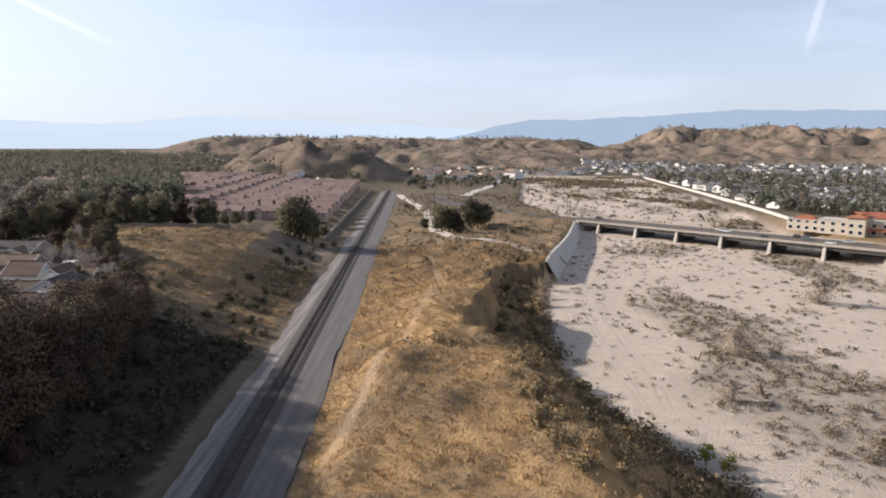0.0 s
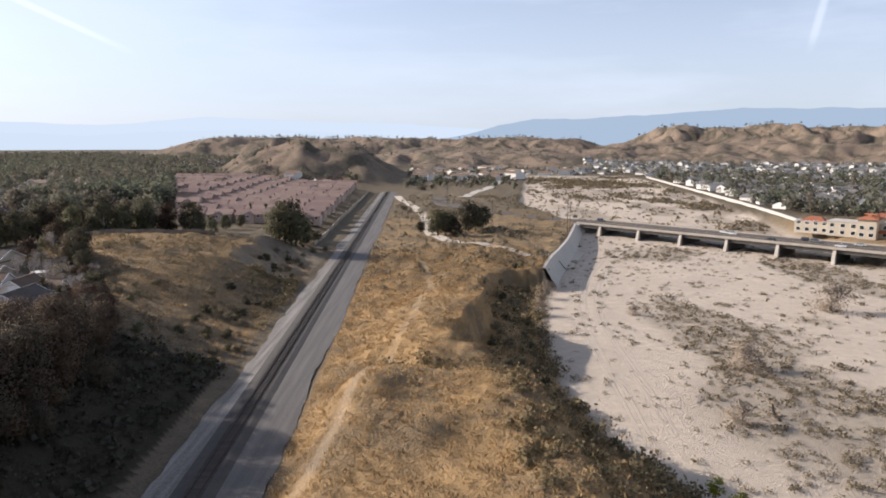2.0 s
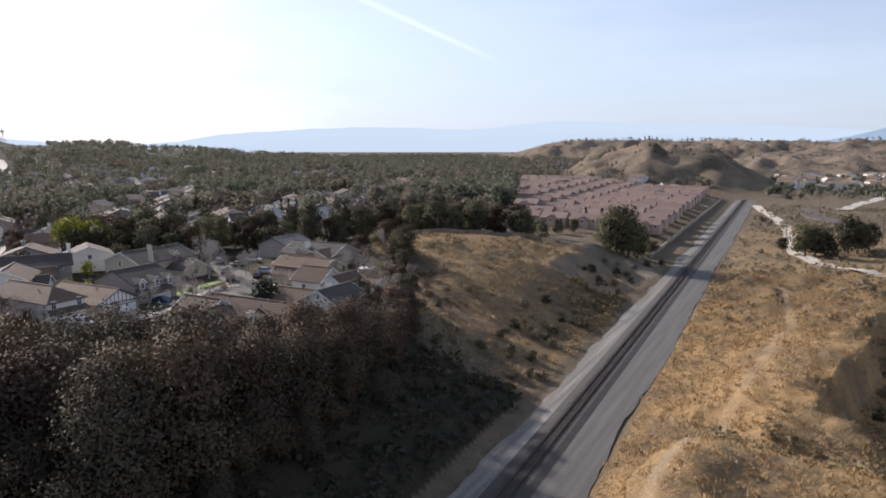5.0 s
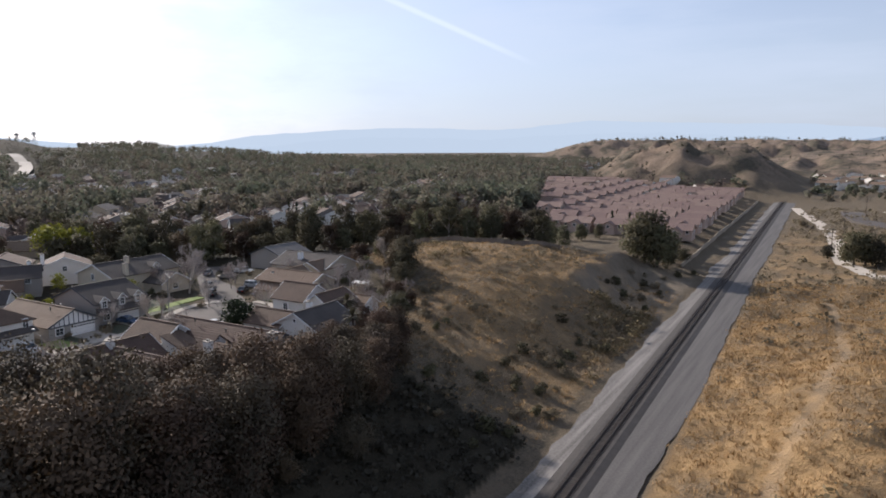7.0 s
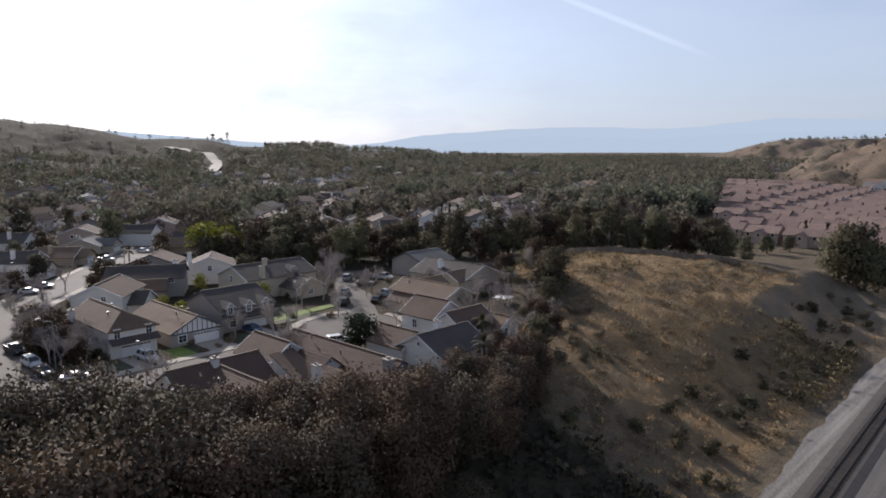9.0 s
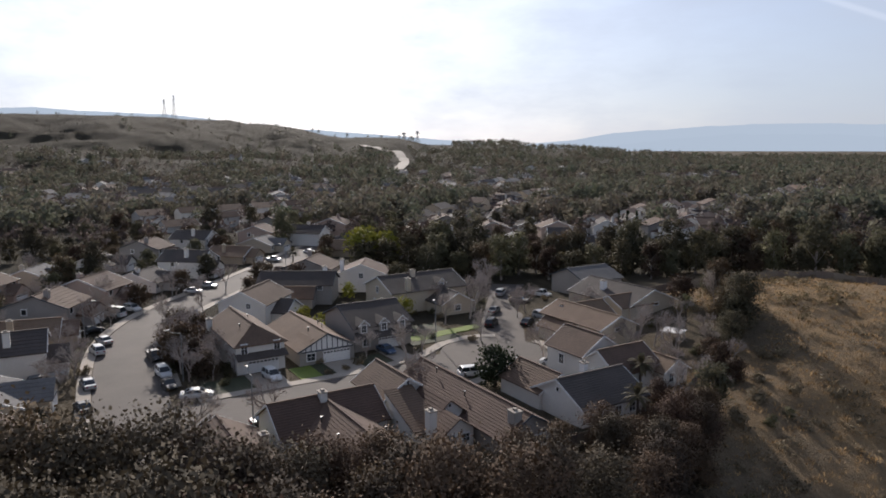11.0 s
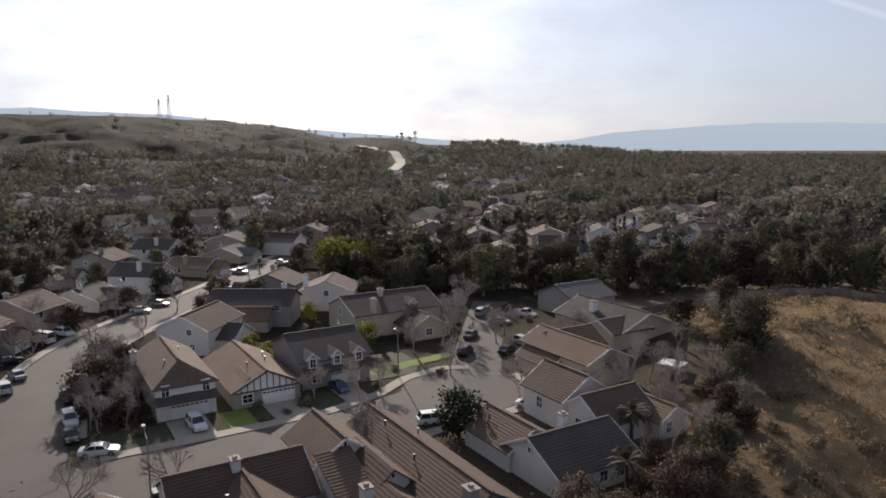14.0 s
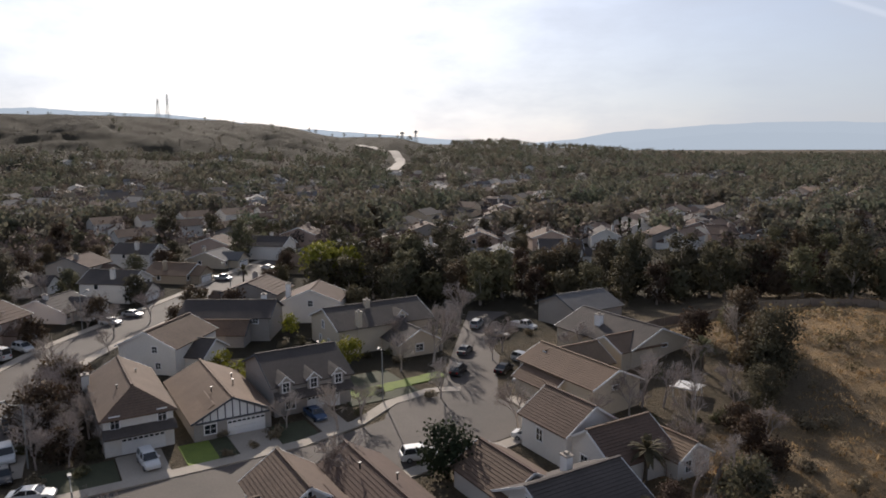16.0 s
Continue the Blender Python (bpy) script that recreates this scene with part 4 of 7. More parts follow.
    block(h, 3.0, -0.9, 9.0, 3.4, "x", 2.6, 4.1, S[0], R[0], cap=False)
    chimney(h, 7.4, -1.7, 0, 5.0, S[0], 0.6)
    window(h, 9.02, 0.0, 1.4, "+x", 1.3, 1.3)
    window(h, 9.02, 2.3, 1.4, "+x", 0.9, 1.0)
    window(h, -1.78, 0.1, 5.5, "+x", 0.35, 0.5, False)
    window(h, 5.22, 2.3, 4.2, "+x", 0.35, 0.45, False)
    h = house_at(-94.5, 143.6, 0, "single-storey grey-walled house with long brown tiled roof", r=11)
    block(h, -12.8, -4.0, 13.3, 4.0, "x", 2.7, 5.0, S[2], R[0])
    chimney(h, 12.4, -1.6, 0, 5.3, S[2], 0.7)
    window(h, 13.32, 0.6, 1.4, "+x", 0.9, 1.3)
    window(h, 13.32, 2.0, 1.4, "+x", 0.9, 1.3)
    vents(h, [(-6.5, -1.2, 5.0), (-2.5, 1.0, 5.0), (2.0, -2.0, 4.3)])
    h = house_at(-93, 111.5, 0, "single-storey house with brown tiled hipped roof", r=9)
    block(h, -7, -4.2, 8, 4.2, "x", 2.7, 5.0, S[4], R[0])
    block(h, -9.5, -2.8, -4, 2.6, "x", 2.5, 4.2, S[4], R[0])
    chimney(h, 3, 2.5, 3, 5.8, S[4])
    h = house_at(-106, 89.5, 0, "single-storey house with tiled roof beside the street", r=9)
    block(h, -8, -5, 7, 4.5, "x", 2.7, 5.2, S[4], R[0])
    h = house_at(-164.5, 135.2, 47, "white two-storey house with grey-brown tiled gable roof", r=9)
    block(h, -5.2, -6.2, 5.2, 6.5, "y", 4.8, 7.2, S[0], R[0])
    block(h, 3.5, -3.5, 8.5, 4.0, "x", 2.7, 4.7, S[0], R[1])
    for x, z in ((1.5, 4.2), (2.0, 1.5), (-2.2, 1.5)):
        window(h, x, -6.22, z, "-y", 0.9, 1.0)
    h = house_at(-177.5, 149.5, -32, "long two-storey pale house with dark tiled roof", r=11)
    block(h, -5.0, -8.6, 5.0, 8.6, "y", 4.8, 7.0, S[2], R[1])
    block(h, 3.5, -6, 9.5, 5, "y", 2.7, 4.6, S[2], R[0])
    for y in (-5, -1, 3, 6):
        window(h, 5.02, y, 4.0, "+x", 1.0, 1.0)
    chimney(h, -0.8, 6.2, 5.5, 7.9, WHITE)
    h = house_at(-182, 168.5, -32, "two-storey pale house with white gable", r=9)
    block(h, -5, -6, 5, 6, "x", 4.8, 7.2, S[0], R[0])
    chimney(h, 3, -5, 4, 8, WHITE)
    window(h, 5.02, 0, 4.2, "+x", 1.0, 1.2)


houses_near()


def pergola(x, y, turn):
    """A garden shelter: four posts under a flat white roof."""
    t = thing("pergola", x, y, G0, turn, "white flat-roofed garden shelter on slender posts", "pergola")
    for i in (-1.6, 1.6):
        for j in (-1.3, 1.3):
            part("post", Build().box(i - 0.07, j - 0.07, 0, i + 0.07, j + 0.07, 2.5), WHITE, t)
    part("roof", Build().box(-1.9, -1.6, 2.5, 1.9, 1.6, 2.62).box(-2.0, -1.7, 2.46, 2.0, -1.6, 2.66).box(-2.0, 1.6, 2.46, 2.0, 1.7, 2.66), WHITE, t, "white corrugated shelter roof")


pergola(-104.5, 195.5, 20)


def estate_house(kind):
    """A plainer house of the estate: one of a few plans, built once and then repeated along the streets."""
    S, R = STUCCO, ROOF
    rng = random.Random(kind)
    two = kind % 2 == 0
    e = 4.9 if two else 2.7
    wall, roof = (S[0], S[1], S[2], S[4], S[3])[kind % 5], (R[0], R[1], R[2], R[5], R[0])[(kind * 2 + 1) % 5]
    words = f"{'two-storey' if two else 'single-storey'} stucco house with tiled gable roof among street trees"
    h = thing("house", 0, 0, -50, 0, words, "house", "houses of the estate")
    block(h, -6.5, -5, 6.5, 5, "y" if kind % 3 else "x", e, e + 2.4, wall, roof, courses=7)
    block(h, 3.0, -3.5 + kind % 3, 9.5, 3.0 + kind % 3, "x", 2.7, 4.6, wall, roof, courses=6, cap=False)
    garage(h, 9.52, -0.2 + kind % 3, "+x", 4.6, 2.1)
    for y in ((-3.4, 3.2) if two else (-4.2,)):
        window(h, 6.52, y, e - 0.95, "+x", 1.1, 1.1, False)
    for x in (-2,):
        window(h, x, -5.02, e - 1.0, "-y", 1.0, 1.1, False)
    chimney(h, rng.uniform(-2, 2), -3.2, e, e + 3.1, wall, 0.5)
    return h


KINDS = [estate_house(k) for k in range(6)]
USED = [False] * 6


def put_house(k, x, y, turn, z=None, r=9.5):
    z = (G0 if x > -260 and y < 240 else gz(x, y)) if z is None else z
    FOOT.append((x, y, r))
    m = pose(x, y, z - 0.05, 0, 0, turn)
    if USED[k]:
        return copy_thing(KINDS[k], m)
    USED[k] = True
    KINDS[k].matrix_world = m
    return KINDS[k]


for k, x, y, turn in ((1, -129, 86, 80), (0, -148, 89, 85), (3, -166, 92, 80), (2, -182, 97, 60), (4, -197, 107, 50), (5, -212, 120, 48), (0, -226, 134, 50),
                      (3, -243, 151, 45), (2, -196, 160, 230), (1, -262, 166, 45), (4, -214, 84, 60), (1, -232, 96, 60), (5, -246, 112, 60), (2, -258, 128, 50), (0, -274, 146, 50),
                      (3, -236, 188, 230), (5, -254, 204, 230), (0, -268, 186, 225), (4, -290, 205, 230)):
    put_house(k, x, y, turn)


def near_line(x, y, line, d):
    for (x0, y0), (x1, y1) in zip(line, line[1:]):
        t = ((x - x0) * (x1 - x0) + (y - y0) * (y1 - y0)) / max(1e-6, (x1 - x0) ** 2 + (y1 - y0) ** 2)
        t = min(1, max(0, t))
        if math.hypot(x - x0 - t * (x1 - x0), y - y0 - t * (y1 - y0)) < d:
            return True
    return False


def free(x, y, d=0.0):
    return not any((x - a) ** 2 + (y - b) ** 2 < (r + d) ** 2 for a, b, r in FOOT)


def estate_rows():
    """Streets of houses farther out, in bent rows."""
    rng = random.Random(11)
    n = 0
    for row in range(12):
        for col in range(16):
            s, t = 205 + row * 27 + rng.uniform(-3, 3), -58 + col * 22 + rng.uniform(-4, 4)
            a = radians(60 + 6 * math.sin(row))
            x, y = -30 - s * math.sin(a) - t * math.cos(a) * -1, 100 + s * math.cos(a) + t * math.sin(a)
            if row % 2 and rng.random() < 0.12 or not free(x, y, 8) or near_line(x, y, MAIN, 14) or (x > -190 and y > 175) or x > -200:
                continue
            put_house(rng.randrange(6), x, y, rng.choice((60, 60, 240, 150)) + rng.uniform(-8, 8), gz(x, y), 9)
            n += 1
            if n > 78:
                return


estate_rows()


# ---------- vehicles ----------
PAINT = {}


def paint(name, c, metal=0.3):
    if name not in PAINT:
        m = mat("car_paint_" + name, c, tuple(v * 0.93 for v in c), 0.6, 0.42, 0.0 if name == "white" else metal)
        m.node_tree.nodes["Principled BSDF"].inputs["Coat Weight"].default_value = 0.15
        PAINT[name] = m
    return PAINT[name]


COLOURS = {"white": (0.62, 0.62, 0.61), "silver": (0.42, 0.43, 0.44), "black": (0.02, 0.02, 0.022), "grey": (0.12, 0.125, 0.13),
           "blue": (0.05, 0.09, 0.17), "red": (0.22, 0.03, 0.025), "tan": (0.35, 0.30, 0.23)}
SHAPES = {   # length, width, height of the waist, roof line x0 x1 (lower), x0 x1 (upper), height
    "sedan": (4.7, 1.8, 0.95, -1.75, 1.15, -0.95, 0.45, 1.45), "suv": (4.7, 1.88, 1.08, -2.15, 1.15, -1.85, 0.5, 1.75),
    "van": (5.6, 2.0, 1.25, -2.7, 2.0, -2.6, 1.35, 2.35), "pickup": (5.5, 1.95, 1.08, -0.7, 1.45, -0.35, 0.85, 1.8)}
CAR_LAMP = mat("lamp_lens", (0.7, 0.7, 0.68), (0.6, 0.6, 0.58), 1, 0.15)
TAIL_LAMP = mat("tail_lens", (0.35, 0.02, 0.02), (0.28, 0.015, 0.015), 1, 0.2)
CARS = {}


def car_model(shape, colour):
    L, W, wz, a0, a1, b0, b1, H = SHAPES[shape]
    p = paint(colour, COLOURS[colour])
    c = thing(shape if shape != "suv" else "sport_utility_car", 0, 0, -60, 0, f"{colour} {'sport utility car' if shape == 'suv' else shape} parked beside the kerb", "car", "parked cars")
    b = Build()
    h, w = L / 2, W / 2
    low, body = 0.28, []
    # lower body: lofted cross sections, narrower and lower towards the ends
    secs = [(-h, 0.84, wz * 0.88, 0.42), (-h + 0.12, 0.93, wz * 0.97, low), (-h * 0.55, 1, wz, low), (h * 0.3, 1, wz, low), (h - 0.45, 0.96, wz * 0.86, low), (h - 0.06, 0.86, wz * 0.72, 0.32), (h, 0.8, wz * 0.6, 0.42)]
    for x, s, top, bot in secs:
        k = len(b.v)
        b.v += [(x, -w * s * 0.94, bot), (x, w * s * 0.94, bot), (x, w * s, (bot + top) / 2), (x, w * s * 0.93, top), (x, -w * s * 0.93, top), (x, -w * s, (bot + top) / 2)]
        body.append(k)
    for k, n in zip(body, body[1:]):
        b.f += [(k + i, k + (i + 1) % 6, n + (i + 1) % 6, n + i) for i in range(6)]
    b.f += [tuple(body[0] + i for i in range(5, -1, -1)), tuple(body[-1] + i for i in range(6))]
    part("body", b, p, c)
    g = Build()
    wl, wu = w * 0.9, w * 0.74
    g.v = [(a0, -wl, wz - 0.03), (a1, -wl, wz - 0.03), (a1, wl, wz - 0.03), (a0, wl, wz - 0.03), (b0, -wu, H - 0.06), (b1, -wu, H - 0.06), (b1, wu, H - 0.06), (b0, wu, H - 0.06)]
    g.f = [(0, 1, 5, 4), (1, 2, 6, 5), (2, 3, 7, 6), (3, 0, 4, 7)]
    part("window_glass", g, GLASS, c)
    r = Build()
    r.v = [(b0, -wu, H - 0.06), (b1, -wu, H - 0.06), (b1, wu, H - 0.06), (b0, wu, H - 0.06), (b0 + 0.12, -wu * 0.9, H), (b1 - 0.15, -wu * 0.9, H), (b1 - 0.15, wu * 0.9, H), (b0 + 0.12, wu * 0.9, H)]
    r.f = [(4, 5, 6, 7), (0, 1, 5, 4), (1, 2, 6, 5), (2, 3, 7, 6), (3, 0, 4, 7), (0, 3, 2, 1)]
    for s in (-1, 1):
        for x0, x1 in ((a0, b0), (a1, b1), ((a0 + a1) / 2, (b0 + b1) / 2)):
            part("pillar", Build().beam((x0, s * wl * 1.005, wz - 0.03), (x1, s * wu * 1.005, H - 0.05), 0.07, 0.07), p, c)
    part("roof", r, p, c)
    if shape == "van":
        part("side_panel", Build().box(-2.5, -w * 0.88, wz - 0.05, 0.3, w * 0.88, H - 0.35), p, c)
    if shape == "pickup":
        part("bed_rail", Build().box(-h + 0.1, -w * 0.93, wz - 0.02, -0.75, -w * 0.83, wz + 0.08).box(-h + 0.1, w * 0.83, wz - 0.02, -0.75, w * 0.93, wz + 0.08).box(-h + 0.05, -w * 0.9, wz - 0.02, -h + 0.15, w * 0.9, wz + 0.08), p, c)
    for x in (-h * 0.6, h * 0.62):
        for s in (-1, 1):
            t = part("wheel", Build().tube((x, s * (w - 0.2), 0.33), (x, s * (w + 0.01), 0.33), 0.33, 0.33, 14, True), RUBBER, c)
            part("rim", Build().tube((x, s * (w + 0.0), 0.33), (x, s * (w + 0.02), 0.33), 0.2, 0.19, 10, True), METAL, t)
    for s in (-1, 1):
        part("headlight", Build().box(h - 0.16, s * w * 0.6 - 0.2, wz * 0.55, h - 0.005, s * w * 0.6 + 0.2, wz * 0.68), CAR_LAMP, c)
        part("tail_light", Build().box(-h - 0.01, s * w * 0.62 - 0.16, wz * 0.65, -h + 0.1, s * w * 0.62 + 0.16, wz * 0.85), TAIL_LAMP, c)
        part("mirror", Build().box(a1 - 0.35, s * (w + 0.08) - 0.09, wz, a1 - 0.2, s * (w + 0.08) + 0.09, wz + 0.15), p, c)
    return c


def car(shape, colour, x, y, turn, z=None):
    m = pose(x, y, (G0 + 0.07 if z is None else z), 0, 0, turn)
    key = (shape, colour)
    if key in CARS:
        return copy_thing(CARS[key], m)
    CARS[key] = car_model(shape, colour)
    CARS[key].matrix_world = m
    return CARS[key]


for row in (("sedan", "silver", -135, 100.3, 186), ("sedan", "black", -124.5, 98.8, 188), ("suv", "white", -154, 103.4, 190), ("sedan", "silver", -160.5, 105.2, 196),
            ("van", "white", -182.5, 109.5, 215), ("suv", "white", -186, 113.5, 30), ("sedan", "black", -170, 104.0, 110), ("van", "white", -163.5, 97.5, 100), ("sedan", "silver", -143.5, 95.5, 95),
            ("pickup", "black", -145, 111.6, 5), ("suv", "white", -134.5, 111.2, 4), ("sedan", "black", -128.5, 110.9, 3), ("sedan", "white", -121.6, 113.6, 72),
            ("sedan", "black", -106.6, 119.5, 92), ("suv", "white", -124.0, 125.6, 5), ("sedan", "white", -199, 129.5, 50), ("sedan", "silver", -204, 134.5, 45), ("suv", "grey", -207, 148, 225),
            ("suv", "white", -108.6, 153.5, 75), ("sedan", "blue", -127.5, 147.6, 4), ("suv", "black", -133, 174.4, 128), ("sedan", "black", -129.8, 181.3, 118), ("sedan", "silver", -122.2, 180.2, 20),
            ("suv", "silver", -132, 187, 10), ("pickup", "white", -150, 201, 20), ("suv", "silver", -156, 193.4, 130), ("sedan", "grey", -142, 181.5, 128), ("sedan", "white", -105.8, 168, 30), ("suv", "white", -191, 114.5, 20),
            ("sedan", "red", -172, 99, 95), ("suv", "grey", -139.5, 94.5, 97), ("sedan", "tan", -147.5, 192.5, 40), ("sedan", "grey", -213, 155, 228), ("pickup", "silver", -236, 162, 40), ("sedan", "white", -246, 178, 40)):
    car(*row)


# ---------- street furniture ----------
def street_lamp(x, y, turn, z=G0):
    t = thing("street_lamp", x, y, z + 0.1, turn, "grey metal street lamp with curved arm beside the road", "street lamp", "street lamps")
    part("pole", Build().tube((0, 0, 0), (0, 0, 7.8), 0.11, 0.07, 8, True), METAL, t)
    arm = Build()
    pts = [(1.7 * math.sin(a), 0, 7.8 + 0.7 * (1 - math.cos(a))) for a in np.linspace(0, math.pi / 2, 5)]
    for p, q in zip(pts, pts[1:]):
        arm.tube(p, q, 0.05, 0.05, 6)
    part("arm", arm, METAL, t)
    part("lamp_head", Build().prism([(1.6, 8.42), (2.35, 8.44), (2.4, 8.55), (1.6, 8.62)], -0.16, 0.16), METAL, t, "pale oval lamp head")
    return t


for x, y, a in ((-103.9, 116.8, 180), (-128.2, 158.3, -40), (-130.2, 113.4, -90), (-160, 102, 70), (-196, 124, 45), (-212, 158, 225)):
    street_lamp(x, y, a)


def power_pole(x, y, turn, height, z=None, cross=3):
    z = gz(x, y) if z is None else z
    t = thing("power_pole", x, y, z - 0.2, turn, "tall dark wooden utility pole with crossarms", "utility pole", "utility poles")
    part("pole", Build().tube((0, 0, 0), (0, 0, height), 0.2, 0.13, 8, True), POLEWOOD, t)
    for i in range(cross):
        h = height - 0.5 - i * 1.5
        arm = part("crossarm", Build().box(-1.5, -0.07, h, 1.5, 0.07, h + 0.18), POLEWOOD, t)
        for s in (-1.35, -0.6, 0.6, 1.35):
            part("insulator", Build().tube((s, 0, h + 0.18), (s, 0, h + 0.4), 0.06, 0.04, 6, True), CONCRETE, arm)
    return t


for x, y, hgt in ((66.5, 378, 17), (67.6, 377, 15), (-9, 386, 13), (30, 420, 13), (-6, 470, 14), (4, 560, 14)):
    power_pole(x, y, 40, hgt)


def pylon(x, y, height, turn):
    z = gz(x, y)
    t = thing("transmission_tower", x, y, z - 0.5, turn, "steel lattice electricity pylon on a far ridge", "pylon", "pylons on the ridge")
    for sx in (-1, 1):
        for sy in (-1, 1):
            part("leg", Build().tube((sx * 4.5, sy * 4.5, 0), (sx * 1.0, sy * 1.0, height * 0.75), 0.35, 0.25, 4).tube((sx, sy, height * 0.75), (sx * 0.25, sy * 0.25, height), 0.25, 0.2, 4), METAL, t)
    br = Build()
    for i in range(7):
        a, b = i / 7, (i + 1) / 7
        wa, wb = 4.5 - 3.5 * a, 4.5 - 3.5 * b
        za, zb = a * height * 0.75, b * height * 0.75
        for p, q in (((-wa, -wa), (wb, -wb)), ((wa, -wa), (-wb, -wb)), ((-wa, wa), (wb, wb)), ((-wa, -wa), (-wb, wb)), ((wa, -wa), (wb, wb))):
            br.tube((*p, za), (*q, zb), 0.16, 0.16, 3)
    part("bracing", br, METAL, t)["kind"] = "stuff"
    for k, w in ((0.78, 8), (0.87, 7), (0.95, 6)):
        part("crossarm", Build().prism([(-w, height * k), (0, height * k + 1.6), (w, height * k), (0, height * k - 0.6)], -0.5, 0.5), METAL, t)
    return t


# ---------- river: bridge, banks, road ----------
BR0, BRD = Vector((79.0, 413.0, 0)), Vector((0.694, -0.72, 0)).normalized()
BRN = Vector((-BRD.y, BRD.x, 0))            # across the deck, away from the near side
BR_Z, BR_W, BR_L = 2.2, 22.0, 161.0


# concrete under the deck, darkened in colour to stand for the shade there
SHADE_CONCRETE = mat("deck_shade_concrete", (0.085, 0.077, 0.067), (0.055, 0.05, 0.044), 0.4, 0.9)


def pier_nose():
    """A wedge before a pier that leans back towards the deck."""
    b, top = Build(), BR_Z - 0.9
    b.v = [(-0.9, -3.0, -7.5), (0.9, -3.0, -7.5), (0.9, 0.2, -7.5), (-0.9, 0.2, -7.5), (-0.6, -0.7, top), (0.6, -0.7, top), (0.6, 0.2, top), (-0.6, 0.2, top)]
    b.f = [(0, 3, 2, 1), (4, 5, 6, 7), (0, 1, 5, 4), (1, 2, 6, 5), (2, 3, 7, 6), (3, 0, 4, 7)]
    return b


def bridge():
    ang = math.degrees(math.atan2(BRD.y, BRD.x))
    t = thing("road_bridge", BR0.x, BR0.y, 0, ang, "long low concrete road bridge over the dry riverbed", "bridge")
    part("deck", Build().box(-2, 0, BR_Z - 0.55, BR_L, BR_W, BR_Z), CONCRETE, t)
    part("carriageway", Build().box(-2, 0.5, BR_Z, BR_L, BR_W - 0.5, BR_Z + 0.06), ASPHALT, t)
    # girders hang deep so that the opening below stays dark
    for y in (0.9, 5.0, 9.0, 13.0, 17.0, 20.4):
        part("girder", Build().box(-1, y, BR_Z - 2.3, BR_L, y + 0.6, BR_Z - 0.55), SHADE_CONCRETE, t)
    for y in (-0.05, BR_W - 0.25):
        part("parapet", Build().prism([(0, 0), (0.3, 0), (0.22, 0.6), (0.08, 0.6)], -2, BR_L), CONCRETE, t, m=pose(0, y + 0.3, BR_Z + 0.06, 0, 0, -90))
    for i in range(6):
        s = 14.5 + 24.0 * i
        pier = part("pier", Build().prism([(-0.5, -7.5), (0.5, -7.5), (0.45, BR_Z - 0.9), (-0.45, BR_Z - 0.9)], 0.2, BR_W - 2.0), SHADE_CONCRETE, t, m=pose(s, 0, 0))
        # pale nose on a dark pier: sunlit and shaded concrete split by colour
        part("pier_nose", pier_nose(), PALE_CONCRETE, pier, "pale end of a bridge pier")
        part("pier_cap", Build().box(-0.9, -0.55, BR_Z - 0.9, 0.9, BR_W - 0.1, BR_Z - 0.55), SHADE_CONCRETE, pier)
    part("abutment", Build().prism([(-6, -5), (3.0, -5), (0.2, BR_Z - 0.55), (-6, BR_Z - 0.55)], -0.6, BR_W + 0.5), PALE_CONCRETE, t)
    part("abutment", Build().prism([(BR_L - 4, -6), (BR_L + 6, -6), (BR_L + 6, BR_Z - 0.55), (BR_L - 0.5, BR_Z - 0.55)], -0.6, BR_W + 0.5), PALE_CONCRETE, t)
    line = Build()
    for y in (10.6, 11.2):
        line.box(-2, y, BR_Z + 0.062, BR_L, y + 0.15, BR_Z + 0.07)
    part("road_marking", line, mat("yellow_line", (0.5, 0.38, 0.08), None, 1, 0.8), t)
    return t


bridge()
deck = lambda s, w, z=0.0: BR0 + BRD * s + BRN * w + Vector((0, 0, BR_Z + 0.07 + z))
ang = math.degrees(math.atan2(BRD.y, BRD.x))
for s, w, sh, col, back in ((4, 16, "suv", "black", 0), (78, 16, "sedan", "white", 0), (83, 13, "suv", "white", 0), (105, 5, "sedan", "black", 180), (117, 16, "suv", "black", 0), (122, 13, "suv", "grey", 0), (135, 5.5, "sedan", "white", 180), (140, 15, "sedan", "silver", 0)):
    p = deck(s, w)
    car(sh, col, p.x, p.y, ang + back, p.z)


def bank_wall(points, top, foot, run, name, label, side=1):
    """A sloping concrete bank with a level lip along a polyline."""
    b = Build()
    lip, toe = offset(points, 0), offset(points, side * run)
    back = offset(points, -side * 1.2)
    for i in range(len(points) - 1):
        b.face((*back[i], top - 1.0), (*back[i + 1], top - 1.0), (*back[i + 1], top), (*back[i], top))
        b.face((*back[i], top), (*back[i + 1], top), (*lip[i + 1], top), (*lip[i], top))
        b.face((*lip[i], top), (*lip[i + 1], top), (*toe[i + 1], foot), (*toe[i], foot))
    return solid(name, b, PALE_CONCRETE, label, "embankment", kind="structure")


bank_wall(smooth_line([(262, 930), (240, 720), (227, 570), (211, 446), (203, 404)]), 4.0, -2.6, 4.0, "embankment_east", "long pale concrete river embankment")
bank_wall([(float(bank_left(y)) - 0.9, y) for y in range(268, 417, 8)], 2.15, -5.4, 4.6, "embankment_west", "curved concrete river bank below the bridge abutment")
bank_wall([(188, 296), (205, 290), (232, 246)], 2.8, -5.0, 7, "embankment_south", "pale concrete river bank beside the bridge", 1)
LEVEE = smooth_line([(268, 930), (247, 720), (234, 570), (216, 446), (203, 392)])
